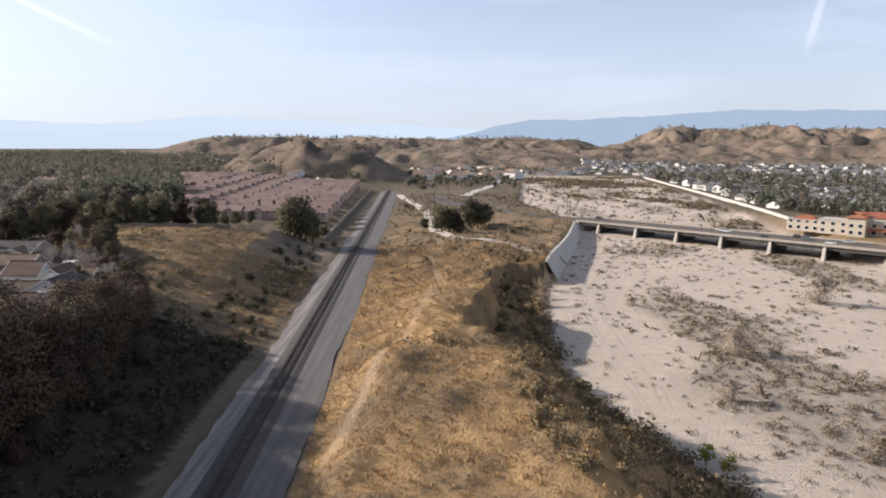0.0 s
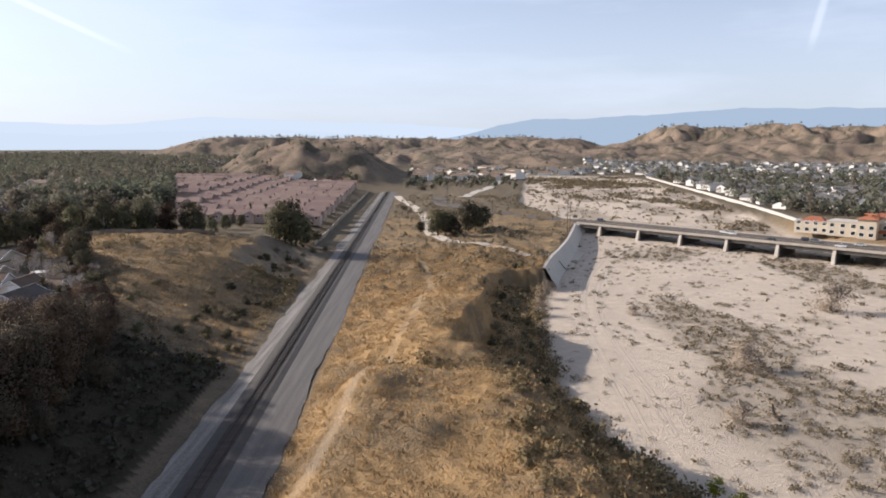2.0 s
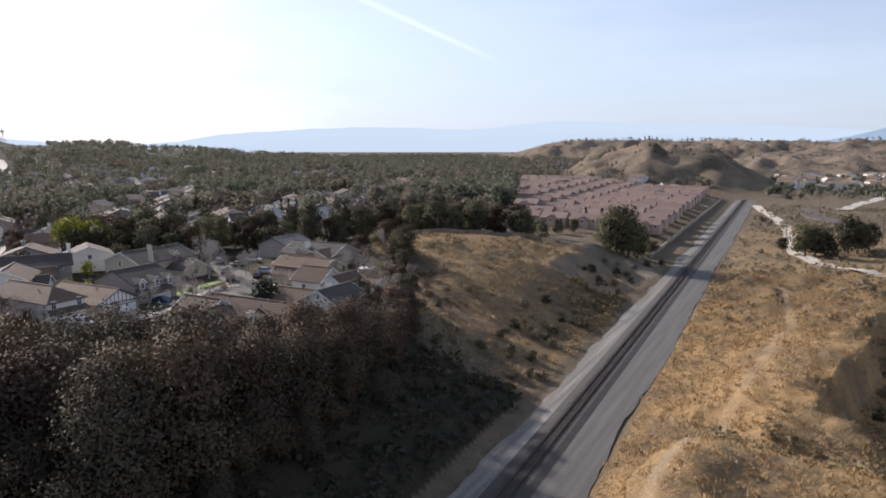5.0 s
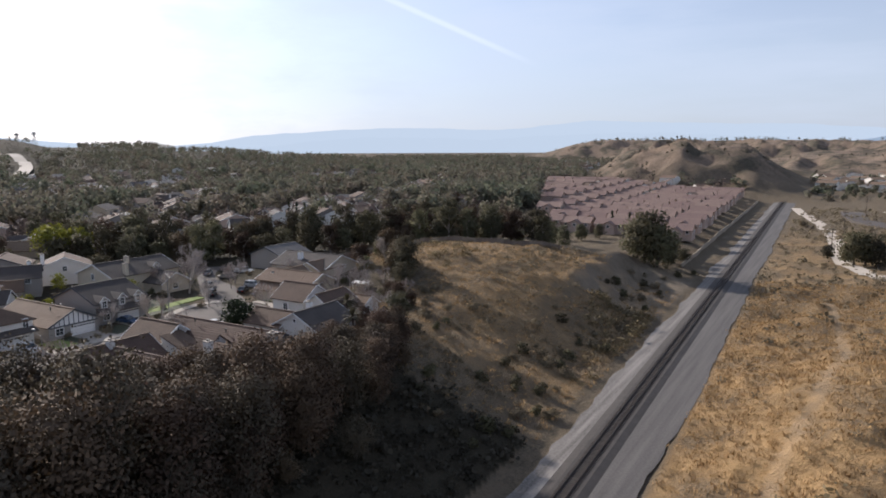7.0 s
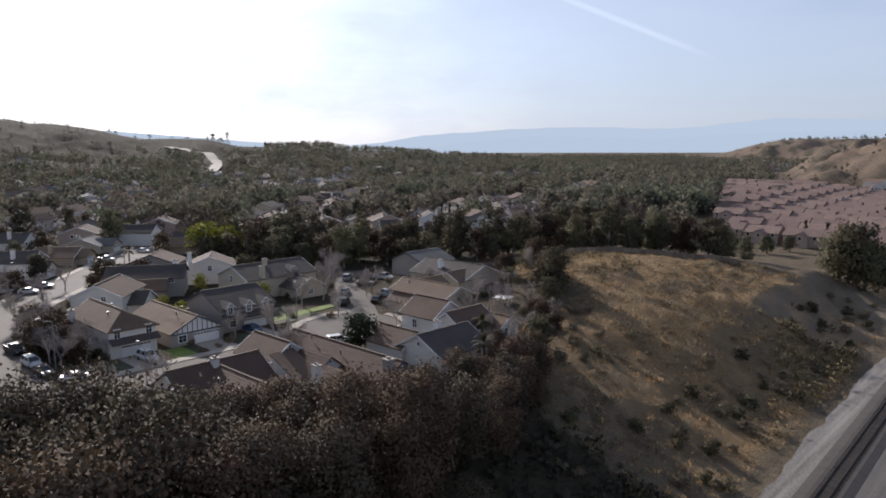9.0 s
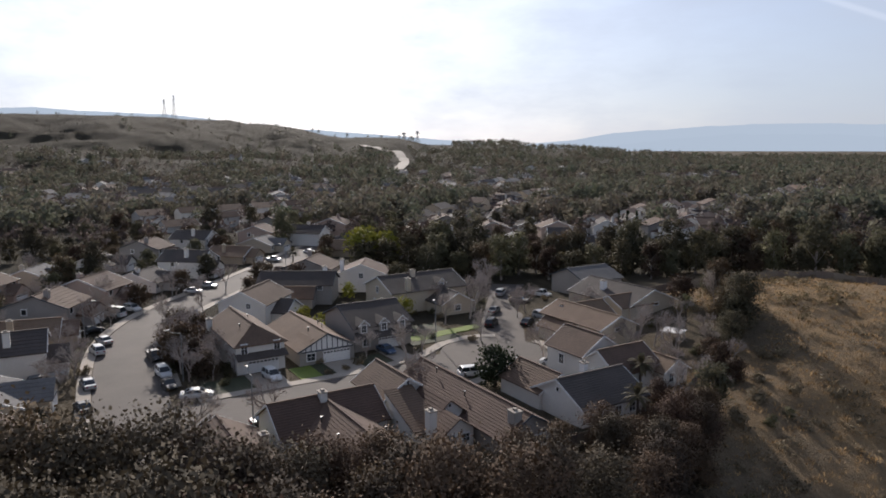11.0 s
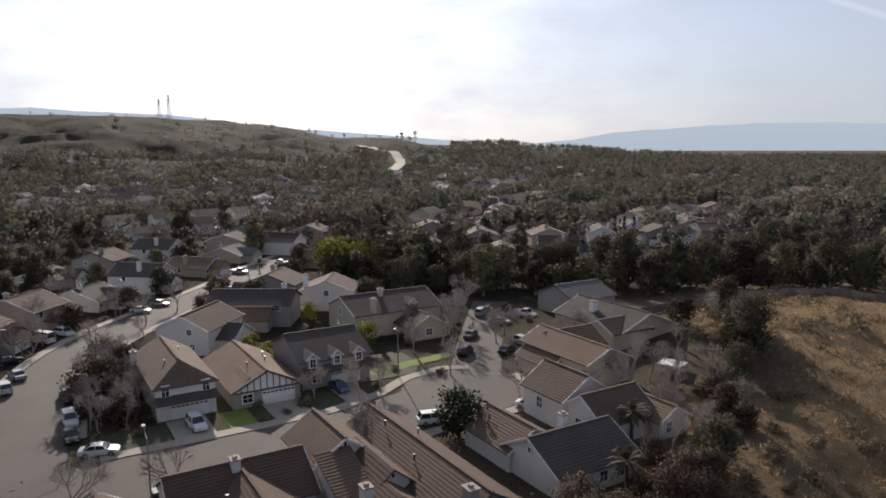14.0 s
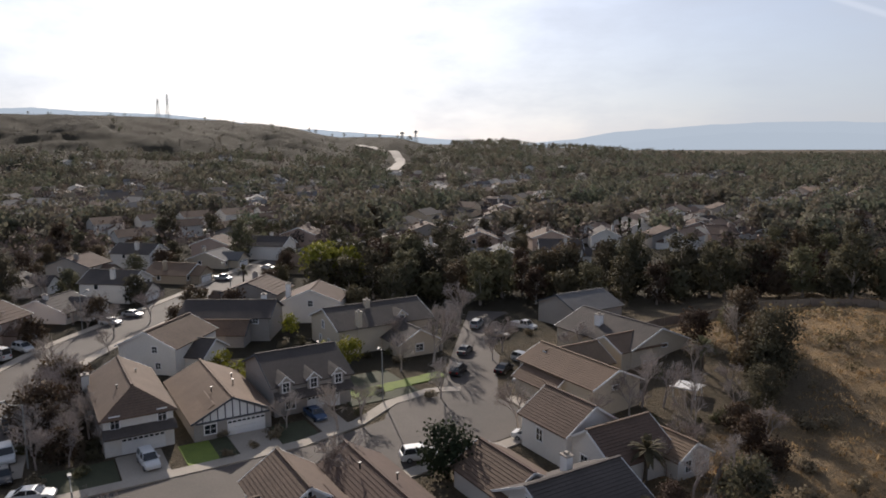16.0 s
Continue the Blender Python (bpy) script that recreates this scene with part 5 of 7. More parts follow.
solid("road_levee", strip(LEVEE, 5, None, 0.25), ASPHALT, "narrow asphalt road on top of the river embankment", "road", kind="structure")
p0, p1 = deck(-1, BR_W / 2), deck(BR_L, BR_W / 2)
solid("dirt_track", strip(smooth_line(LOT), 6.5, None, 0.3, 4.0), DIRT_ROAD, "pale dusty dirt track beside the railway and yard", "road", kind="structure")
APPROACH = smooth_line([(p0.x, p0.y), (60, 440), (40, 470), (22, 500), (0, 545), (-4, 600)])
solid("road_approach", strip(APPROACH, 13, BR_Z, 0.06, 5, 1.5), ASPHALT, "asphalt road leading up to the bridge", "road", kind="structure")
solid("road_boulevard", strip([(p1.x, p1.y), (250, 240), (330, 160), (420, 60)], 21, 2.6, 0.10), ASPHALT, "wide asphalt boulevard past shops", "road", kind="structure")
solid("road_curve", strip(smooth_line([(18, 600), (30, 660), (52, 750), (74, 930), (150, 1150)]), 9, None, 0.4), PALE_CONCRETE, "pale road curving along the river bank", "road", kind="structure")


def shops():
    """A two-storey commercial block with arcades and red tiled roofs, beside the bridge."""
    S, R = STUCCO, ROOF
    t = thing("shopping_block", 196, 352, 2.6, -44, "cream two-storey commercial building with red tiled roofs", "building")
    cream = S[1]
    for x0, y0, x1, y1, h in ((-24, 3, -8, 13, 5.6), (-8, 0, 6, 13, 7.0), (6, -3, 14, 12, 9.2), (14, 3, 24, 12, 6.6), (24, -3, 33, 13, 9.4), (33, 2, 44, 14, 6.6), (44, -1, 60, 14, 8.2)):
        part("wall", Build().box(x0, y0, 0, x1, y1, h), cream, t)
        part("cornice", Build().box(x0 - 0.3, y0 - 0.3, h, x1 + 0.3, y1 + 0.3, h + 0.35), PALE_CONCRETE, t)
        n = int((x1 - x0) / 4)
        for k in range(n):
            cx = x0 + (k + 0.5) * (x1 - x0) / n
            for z in (2.0, 5.4):
                window(t, cx, y0 - 0.01, z, "-y", 1.9, 1.7, False)
        for k in range(2):
            window(t, x0 - 0.01, y0 + 3.5 + k * 5, 5.4, "-x", 1.8, 1.6, False)
    for x0, y0, x1, y1, h in ((6, -3, 14, 12, 9.5), (24, -3, 33, 13, 9.7), (46, 1, 58, 12, 8.5), (-22, 5, -10, 12, 5.9)):
        block(t, x0, y0, x1, y1, "x", h + 0.1, h + 2.2, cream, R[4], base=h - 0.1, hip=(0, 1), over=0.9, courses=6, cap=False)
    block(t, 0, 34, 22, 46, "x", 7.0, 9.2, cream, R[4], hip=(0, 1), over=0.8, courses=6, cap=False)
    block(t, 30, 38, 62, 52, "x", 6.0, 8.6, cream, R[4], hip=(0, 1), over=0.8, courses=6, cap=False)
    block(t, 14, 0.5, 24, 3.5, "x", 3.4, 4.2, cream, R[4], base=2.9, over=0.5, courses=4, cap=False)
    FOOT.append((210, 350, 40))


shops()


# ---------- knoll fence ----------
def fence(points, label, height=1.8):
    b = smooth_line(points, 1)
    x0, y0 = b[0]
    t = thing("fence", x0, y0, gz(x0, y0), 0, label, "fence")
    for (xa, ya), (xb, yb) in zip(b, b[1:]):
        n = max(1, round(math.hypot(xb - xa, yb - ya) / 2.4))
        for i in range(n):
            xa2, ya2, xb2, yb2 = (xa + (xb - xa) * i / n, ya + (yb - ya) * i / n, xa + (xb - xa) * (i + 1) / n, ya + (yb - ya) * (i + 1) / n)
            za, zb = gz(xa2, ya2) - gz(x0, y0), gz(xb2, yb2) - gz(x0, y0)
            part("post", Build().box(xa2 - x0 - 0.09, ya2 - y0 - 0.09, za - 0.2, xa2 - x0 + 0.09, ya2 - y0 + 0.09, za + height + 0.15), WOOD, t)
            part("panel", Build().beam((xa2 - x0, ya2 - y0, za + height / 2), (xb2 - x0, yb2 - y0, zb + height / 2), 0.04, height - 0.1), WOOD, t)
    return t


fence([(-131, 205), (-128, 222), (-122, 240), (-111, 258), (-96, 270), (-84, 276)], "weathered wooden boundary fence along the top of the knoll")
fence([(-79, 118), (-79, 140), (-79, 152), (-80, 168), (-88, 182)], "weathered wooden garden fence at the top of the slope", 1.6)


# ---------- plants ----------
def quads_mesh(name, centres, sizes, material, rng, stretch=1.0, upright=False, out=None):
    """Many small leaf sprays as quads turned at random; out gives the way each one faces, so that crowns shade as rounded masses."""
    n = len(centres)
    a, ref = rng.normal(size=(n, 3)), rng.normal(size=(n, 3))
    a /= np.linalg.norm(a, axis=1)[:, None]
    b = np.cross(a, ref)
    b /= np.linalg.norm(b, axis=1)[:, None]
    if upright:
        a = np.concatenate([rng.normal(size=(n, 2)) * 0.45, np.ones((n, 1))], 1)
        w = rng.uniform(0, 2 * math.pi, n)
        b = np.stack([np.cos(w), np.sin(w), 0 * w], -1)
        out = np.concatenate([rng.normal(size=(n, 2)) * 0.25, np.ones((n, 1))], 1)
    if out is not None:
        b = b * np.where(np.einsum("ij,ij->i", np.cross(a, b), out) < 0, -1.0, 1.0)[:, None]
    s = sizes[:, None] / 2
    a, b = a * s, b * s * stretch
    # a kite, so that outlines stay ragged
    co = np.stack([centres - a, centres - b * 0.7 + a * 0.1, centres + a, centres + b], 1).reshape(-1, 3)
    f = np.arange(4 * n).reshape(-1, 4)
    me = bpy.data.meshes.new(name)
    me.vertices.add(4 * n)
    me.vertices.foreach_set("co", co.astype(np.float32).ravel())
    me.loops.add(4 * n)
    me.loops.foreach_set("vertex_index", f.astype(np.int32).ravel())
    me.polygons.add(n)
    me.polygons.foreach_set("loop_start", np.arange(0, 4 * n, 4, dtype=np.int32))
    me.materials.append(material)
    me.update()
    if out is not None:
        face = np.cross(a, b)
        face /= np.linalg.norm(face, axis=1)[:, None]
        nrm = 0.72 * out / np.linalg.norm(out, axis=1)[:, None] + 0.28 * face
        nrm /= np.linalg.norm(nrm, axis=1)[:, None]
        me.polygons.foreach_set("use_smooth", [True] * n)
        me.normals_split_custom_set_from_vertices(np.repeat(nrm, 4, 0).tolist())
    return me


def crown_points(rng, r, h, base, clumps, per, spread=0.24, shape="round"):
    """Leaf places: clumps over an uneven crown of radius r between base and base + h."""
    out, way = [], []
    for _ in range(clumps):
        w = rng.uniform(0, 2 * math.pi)
        t = rng.uniform(0.02, 1.0)
        if shape == "round":
            prof = math.sin(math.pi * (0.12 + 0.83 * t)) ** 0.6
        elif shape == "tall":
            prof = 0.55 + 0.45 * math.sin(math.pi * (0.1 + 0.85 * t))
        elif shape == "cone":
            prof = 1.02 - t * 0.95
        else:
            prof = 0.8 * math.sin(math.pi * (0.08 + 0.9 * t)) ** 0.5
        d = r * prof * math.sqrt(rng.uniform(0.15, 1.0)) * rng.uniform(0.75, 1.12)
        c = np.array([d * math.cos(w), d * math.sin(w), base + t * h])
        off = rng.normal(size=(per, 3)) * r * spread * np.array([1, 1, 0.75])
        out.append(c + off)
        mid = np.array([0, 0, base + h * (0.35 if shape == "round" else 0.6 * t)])
        way.append((c - mid) / r * 0.9 + off / (r * spread) * 0.45 + np.array([0, 0, 0.25]))
    return np.vstack(out), np.vstack(way)


def limbs(b, rng, base, r, h, trunk_r, n=7):
    top = np.array([rng.normal() * 0.3, rng.normal() * 0.3, base + h * 0.55])
    mid = np.array([rng.normal() * 0.15, rng.normal() * 0.15, base * 0.6])
    b.tube((0, 0, -0.6), mid, trunk_r * 1.25, trunk_r, 8)
    b.tube(mid, top, trunk_r, trunk_r * 0.35, 7)
    for i in range(n):
        t = rng.uniform(0.1, 0.95)
        s = mid + (top - mid) * t
        w = rng.uniform(0, 2 * math.pi)
        e = s + np.array([math.cos(w) * r * 0.75, math.sin(w) * r * 0.75, h * rng.uniform(0.12, 0.4)])
        b.tube(s, e, trunk_r * 0.4, trunk_r * 0.08, 5)


def tree_model(seed, leaf, r, h, base, clumps, per, size, shape="round", label="", name="tree", trunk_r=0.28, bark=None):
    rng = np.random.default_rng(seed)
    t = thing(name, 0, 0, -80, 0, label, "tree", "trees of the valley")
    b = Build()
    limbs(b, rng, base, r, h, trunk_r)
    part("trunk", b, bark or BARK, t)
    pts, way = crown_points(rng, r, h, base, clumps, per, shape=shape)
    part("crown", quads_mesh("crown", pts, rng.uniform(0.6, 1.4, len(pts)) * size, LEAF[leaf], rng, out=way), LEAF[leaf], t)
    return t


def bare_model(seed, h, label, bark=None, spread=0.6, name="bare_tree"):
    rng = random.Random(seed)
    t = thing(name, 0, 0, -80, 0, label, "tree", "leafless trees")
    trunk, twigs = Build(), Build()

    def grow(p, d, length, r, depth):
        q = p + d * length
        (trunk if depth < 2 else twigs).tube(p, q, r, r * 0.68, 6 if depth < 2 else 3)
        if depth == 5:
            return
        for _ in range(3 if depth < 3 else 2 + (rng.random() < 0.5)):
            a = Vector((rng.gauss(0, 1), rng.gauss(0, 1), rng.gauss(0.25, 0.6))).normalized()
            nd = (d + a * spread).normalized()
            nd.z = max(nd.z, -0.05)
            grow(q if rng.random() < 0.7 else p.lerp(q, 0.7), nd, length * rng.uniform(0.62, 0.86), max(r * 0.64, 0.032), depth + 1)

    grow(Vector((0, 0, -0.3)), Vector((rng.gauss(0, 0.06), rng.gauss(0, 0.06), 1)), h * 0.27, h * 0.02, 0)
    part("trunk", trunk, bark or PALEBARK, t)
    tips = np.array(twigs.v[::9])
    nrng = np.random.default_rng(seed)
    pts = np.repeat(tips, 3, 0) + nrng.normal(size=(len(tips) * 3, 3)) * h * 0.03
    k = len(twigs.v)
    for p in pts:
        d = Vector(nrng.normal(size=3)).normalized() * h * 0.05
        s = d.orthogonal().normalized() * 0.02
        q = Vector(p)
        twigs.face(q - d, q + s, q + d, q - s)
    part("crown", twigs, bark or PALEBARK, t)
    return t


def palm_model():
    t = thing("palm_tree", 0, 0, -80, 0, "small fan palm tree in a garden", "palm tree", "palms")
    part("trunk", Build().tube((0, 0, -0.3), (0.1, 0, 4.2), 0.24, 0.18, 8), BARK, t)
    b = Build()
    rng = random.Random(5)
    for i in range(26):
        w, e = rng.uniform(0, 6.28), rng.uniform(-0.5, 1.2)
        p = Vector((0.1, 0, 4.2))
        d = Vector((math.cos(w) * math.cos(e), math.sin(w) * math.cos(e), math.sin(e)))
        side = d.cross((0, 0, 1)).normalized() * 0.33
        pts = [p, p + d * 0.9, p + d * 1.7 + Vector((0, 0, -0.2)), p + d * 2.4 + Vector((0, 0, -0.7))]
        for k, (a, c) in enumerate(zip(pts, pts[1:])):
            w0, w1 = (0.15, 1.0, 0.75, 0.1)[k], (0.15, 1.0, 0.75, 0.1)[k + 1]
            b.face(a - side * w0, a + side * w0, c + side * w1, c - side * w1)
    part("fronds", b, LEAF["olive"], t)
    return t


MODELS = {
    "oak": [tree_model(1, "evergreen", 3.7, 6.8, 1.5, 44, 46, 0.50, label="broad dark evergreen tree with dense rounded crown"),
            tree_model(2, "evergreen", 3.1, 6.0, 1.3, 42, 46, 0.48, label="dark evergreen tree with uneven crown"),
            tree_model(3, "olive", 3.5, 6.6, 1.4, 42, 46, 0.49, label="olive-green tree with open crown")],
    "russet": [tree_model(4, "russet", 3.2, 6.4, 1.2, 46, 34, 0.54, label="russet-brown tree with dry foliage on the slope"),
               tree_model(5, "russet", 2.7, 5.4, 1.0, 40, 34, 0.52, label="low russet-brown tree with thin crown")],
    "tall": [tree_model(6, "evergreen", 3.9, 12.0, 1.6, 62, 50, 0.52, "tall", "tall dark eucalyptus tree in a dense row", "eucalyptus_tree", 0.36, PALEBARK),
             tree_model(7, "olive", 3.5, 11.0, 2.0, 60, 50, 0.50, "tall", "tall olive-green eucalyptus tree in a row", "eucalyptus_tree", 0.34, PALEBARK),
             tree_model(8, "russet", 3.6, 10.0, 1.6, 58, 50, 0.50, "tall", "tall brownish tree in a dense row", "eucalyptus_tree", 0.34, PALEBARK)],
    "lime": [tree_model(9, "lime", 3.2, 5.6, 3.0, 36, 32, 0.55, label="bright yellow-green tree behind the houses")],
    "limesmall": [tree_model(10, "lime", 1.5, 3.2, 1.2, 22, 22, 0.36, label="small yellow-green garden tree", trunk_r=0.12)],
    "pine": [tree_model(12, "pine", 2.7, 5.9, 0.5, 52, 36, 0.42, "round", "dark green conifer beside the turning circle", "conifer_tree")],
    "cypress": [tree_model(13, "pine", 0.75, 8.0, 0.4, 34, 24, 0.4, "column", "slender dark cypress tree", "cypress_tree", 0.15)],
    "shrub": [tree_model(14, "olive", 1.3, 1.7, 0.1, 18, 22, 0.34, label="round green garden shrub", name="shrub", trunk_r=0.08),
              tree_model(15, "brush", 1.4, 1.5, 0.0, 18, 22, 0.34, label="dry brown shrub on the slope", name="shrub", trunk_r=0.08)],
    "bare": [bare_model(21, 8.5, "leafless pale grey street tree in winter"), bare_model(22, 7.5, "leafless pinkish-grey tree in winter", spread=0.75), bare_model(23, 10.5, "tall leafless tree with pale branches", spread=0.5)],
    "deadbush": [bare_model(24, 6.5, "grey-brown leafless tree spreading over the riverbed sand", BRANCH, spread=0.95, name="bare_bush"), bare_model(25, 5.0, "low grey-brown leafless bush on the riverbed sand", BRANCH, spread=1.15, name="bare_bush")],
    "riverbush": [tree_model(31, "thicket", 3.6, 3.6, 0.4, 60, 48, 0.13, label="pale grey-brown leafless thicket on the riverbed sand", name="thicket", trunk_r=0.12, bark=PALEBARK),
                  tree_model(32, "thicket", 2.8, 3.2, 0.2, 40, 30, 0.24, label="low pale brown thicket on the riverbed sand", name="thicket", trunk_r=0.1, bark=PALEBARK)],
    "palm": [palm_model()],
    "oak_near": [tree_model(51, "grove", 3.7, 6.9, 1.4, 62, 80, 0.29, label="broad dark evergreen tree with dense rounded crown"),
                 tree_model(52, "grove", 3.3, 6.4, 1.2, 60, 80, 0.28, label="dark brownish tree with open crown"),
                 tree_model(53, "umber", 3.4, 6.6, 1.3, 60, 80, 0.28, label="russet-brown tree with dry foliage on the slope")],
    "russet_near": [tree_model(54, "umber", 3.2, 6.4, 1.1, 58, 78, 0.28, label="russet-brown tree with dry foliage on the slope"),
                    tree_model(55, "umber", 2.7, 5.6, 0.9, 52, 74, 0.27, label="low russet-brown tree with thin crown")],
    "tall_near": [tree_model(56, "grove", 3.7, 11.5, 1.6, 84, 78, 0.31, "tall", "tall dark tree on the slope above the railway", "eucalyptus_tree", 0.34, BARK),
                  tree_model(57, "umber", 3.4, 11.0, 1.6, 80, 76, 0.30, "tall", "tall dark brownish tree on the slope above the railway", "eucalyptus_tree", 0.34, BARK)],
    "oak_far": [tree_model(41, "evergreen", 3.7, 6.8, 1.5, 36, 44, 0.60, label="broad dark evergreen tree with dense rounded crown"),
                tree_model(42, "olive", 3.4, 6.4, 1.4, 34, 44, 0.60, label="olive-green tree with open crown"),
                tree_model(43, "evergreen", 3.1, 6.0, 1.3, 32, 44, 0.58, label="dark evergreen tree with uneven crown")],
    "tall_far": [tree_model(44, "evergreen", 3.9, 12.0, 1.6, 46, 46, 0.66, "tall", "tall dark eucalyptus tree in a dense row", "eucalyptus_tree", 0.36, PALEBARK),
                 tree_model(45, "olive", 3.5, 11.0, 2.0, 44, 46, 0.64, "tall", "tall olive-green eucalyptus tree in a row", "eucalyptus_tree", 0.34, PALEBARK),
                 tree_model(46, "russet", 3.6, 10.0, 1.6, 42, 46, 0.64, "tall", "tall brownish tree in a dense row", "eucalyptus_tree", 0.34, PALEBARK)],
    "russet_far": [tree_model(47, "russet", 3.2, 6.4, 1.2, 34, 44, 0.55, label="russet-brown tree with dry foliage on the slope")],
}
ALREADY = set()
PRNG = random.Random(33)


def plant(kind, x, y, scale=1.0, z=None, which=None):
    if math.hypot(x + 25, y - 100) > 165 and kind + "_far" in MODELS and scale < 1.7:
        kind += "_far"
        which = None
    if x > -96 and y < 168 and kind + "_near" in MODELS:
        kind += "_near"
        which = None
    models = MODELS[kind]
    i = PRNG.randrange(len(models)) if which is None else which
    m = pose(x, y, (gz(x, y) if z is None else z), 0, 0, PRNG.uniform(0, 360))
    s = Matrix.Diagonal((scale * PRNG.uniform(0.92, 1.08), scale * PRNG.uniform(0.92, 1.08), scale * PRNG.uniform(0.94, 1.08), 1))
    if (kind, i) in ALREADY:
        ob = copy_thing(models[i], m)
    else:
        ALREADY.add((kind, i))
        ob = models[i]
    ob.matrix_basis = m @ s
    return ob


STREETS = [((-218, 300), (-268, 420)), ((-300, 262), (-372, 392)), ((-352, 140), (-372, 236)), ((-420, 122), (-446, 232)), ((-440, 250), (-470, 372)), ((-520, 150), (-560, 300)), ((-258, 470), (-330, 620))]


def clear_of_streets(x, y, d=25.0):
    best = 1e9
    for (x0, y0), (x1, y1) in STREETS:
        t = np.clip(((x - x0) * (x1 - x0) + (y - y0) * (y1 - y0)) / ((x1 - x0) ** 2 + (y1 - y0) ** 2), 0, 1)
        best = np.minimum(best, np.hypot(x - x0 - t * (x1 - x0), y - y0 - t * (y1 - y0)))
    return best > d


def scatter(kinds, region, count, gap, smin, smax, seed, avoid=3.0):
    """Trees at random in a region (a test of x, y within a box), apart from each other, houses and streets."""
    rng = random.Random(seed)
    (x0, y0, x1, y1), test = region
    put, tries = [], 0
    while len(put) < count and tries < count * 30:
        tries += 1
        x, y = rng.uniform(x0, x1), rng.uniform(y0, y1)
        if not test(x, y) or not free(x, y, avoid - 3) or near_line(x, y, MAIN, 5.2 + avoid) or near_line(x, y, CUL, 6.5 + avoid) or near_line(x, y, DRIVE, 4 + avoid):
            continue
        if any((x - a) ** 2 + (y - b) ** 2 < gap * gap for a, b in put):
            continue
        put.append((x, y))
        plant(rng.choice(kinds), x, y, rng.uniform(smin, smax))


def U(x, y):
    return x - track_x(y)


# dark grove between the railway cutting and the houses
scatter(["oak", "oak", "russet", "russet"], ((-84, 60, -50, 130), lambda x, y: U(x, y) < -29), 66, 3.7, 0.8, 1.1, 1, 2.5)
scatter(["oak", "russet", "russet"], ((-78, 128, -62, 166), lambda x, y: U(x, y) < -31 - max(0, y - 132) * 0.2), 20, 3.2, 0.5, 0.72, 16, 2.0)
for i in range(15):
    plant("tall", track_x(82 + i * 3.7) - 29.5 - 2.5 * (i % 3), 82 + i * 3.7, (1.15, 1.3, 1.2, 1.35)[i % 4] * (1 if i < 7 else 0.82))
for x, y, s in ((-65.5, 141, 0.85), (-64, 146, 0.8), (-67, 151, 0.7), (-69, 157, 0.55), (-72, 163, 0.5), (-76, 169, 0.5)):
    plant("tall", x, y, s)
scatter(["oak", "russet"], ((-100, 40, -46, 92), lambda x, y: U(x, y) < -28), 36, 4.4, 0.85, 1.2, 2, 2.5)
scatter(["russet", "oak"], ((-66, 70, -48, 132), lambda x, y: -31 < U(x, y) < -25), 12, 4.0, 0.55, 0.8, 4, 2.0)
for x, y, s in ((-86, 96, 1.45), (-90, 91, 1.45), (-80, 105, 1.35), (-85, 103, 1.3), (-94, 87, 1.4), (-91, 98, 1.2), (-82, 110, 1.0), (-96, 84, 1.0), (-78.5, 112, 0.6), (-91, 82, 1.2), (-100, 78, 1.1), (-84, 84, 1.1)):
    plant("oak", x, y, s)
for x, y, s in ((-70, 143, 0.7), (-70, 103, 1.4), (-74, 96, 1.4), (-66, 96, 1.3), (-72, 110, 1.25), (-78, 90, 1.5), (-68, 88, 1.4), (-75, 84, 1.5), (-66, 114, 1.2), (-82, 84, 1.5), (-71, 119, 1.1), (-88, 80, 1.5), (-92, 74, 1.5), (-80, 76, 1.5), (-98, 84, 1.2), (-71, 155, 0.8), (-74, 161, 0.75)):
    plant("oak", x, y, s)
# thin trees and dead limbs behind the gardens, a few dark crowns on the knoll's near end
for x, y, k, s in ((-108, 201, "bare", 0.8), (-100, 191, "bare", 0.75), (-95, 186, "bare", 0.8), (-110, 214, "bare", 0.9), (-104, 190, "bare", 0.9), (-84, 172, "bare", 0.7), (-81, 177, "bare", 0.85), (-88, 190, "bare", 0.8),
                   (-92, 180, "bare", 0.8), (-86, 181, "bare", 0.7), (-97, 196, "bare", 0.7), (-101, 200, "bare", 0.6), (-79, 168, "bare", 0.7), (-90, 175, "bare", 0.6), (-82, 167, "russet", 0.6), (-84, 186, "russet", 0.45),
                   (-77, 171, "russet", 0.5), (-93, 191, "russet", 0.5), (-100, 209, "tall", 0.72), (-102.5, 207, "russet", 0.9), (-104, 212, "tall", 0.6), (-108, 218, "oak", 0.55), (-88, 187, "tall", 0.45), (-80, 175, "oak", 0.8), (-77, 168, "russet", 0.6), (-94, 198, "tall", 0.5), (-99, 206, "oak", 0.7), (-96, 202, "russet", 0.55), (-106, 213, "oak", 0.7), (-112, 217, "tall", 0.7),
                   (-117, 221, "oak", 0.55), (-72, 164, "russet", 0.7), (-68, 159, "russet", 0.6),
                   (-106, 188, "bare", 1.0), (-124.5, 166, "bare", 0.95), (-139, 167, "bare", 0.9), (-104, 177, "bare", 0.8), (-117, 212, "russet", 0.7)):
    plant(k, x, y, s)
scatter(["shrub"], ((-112, 156, -70, 216), lambda x, y: -66 < U(x, y) < -38), 20, 2.4, 0.5, 1.0, 3, 0)
# leafless garden thicket at the street corner
scatter(["bare", "bare", "bare", "shrub", "russet"], ((-155, 112, -129.5, 122.5), lambda x, y: y > 113.5), 38, 1.7, 0.55, 0.85, 14, -3)
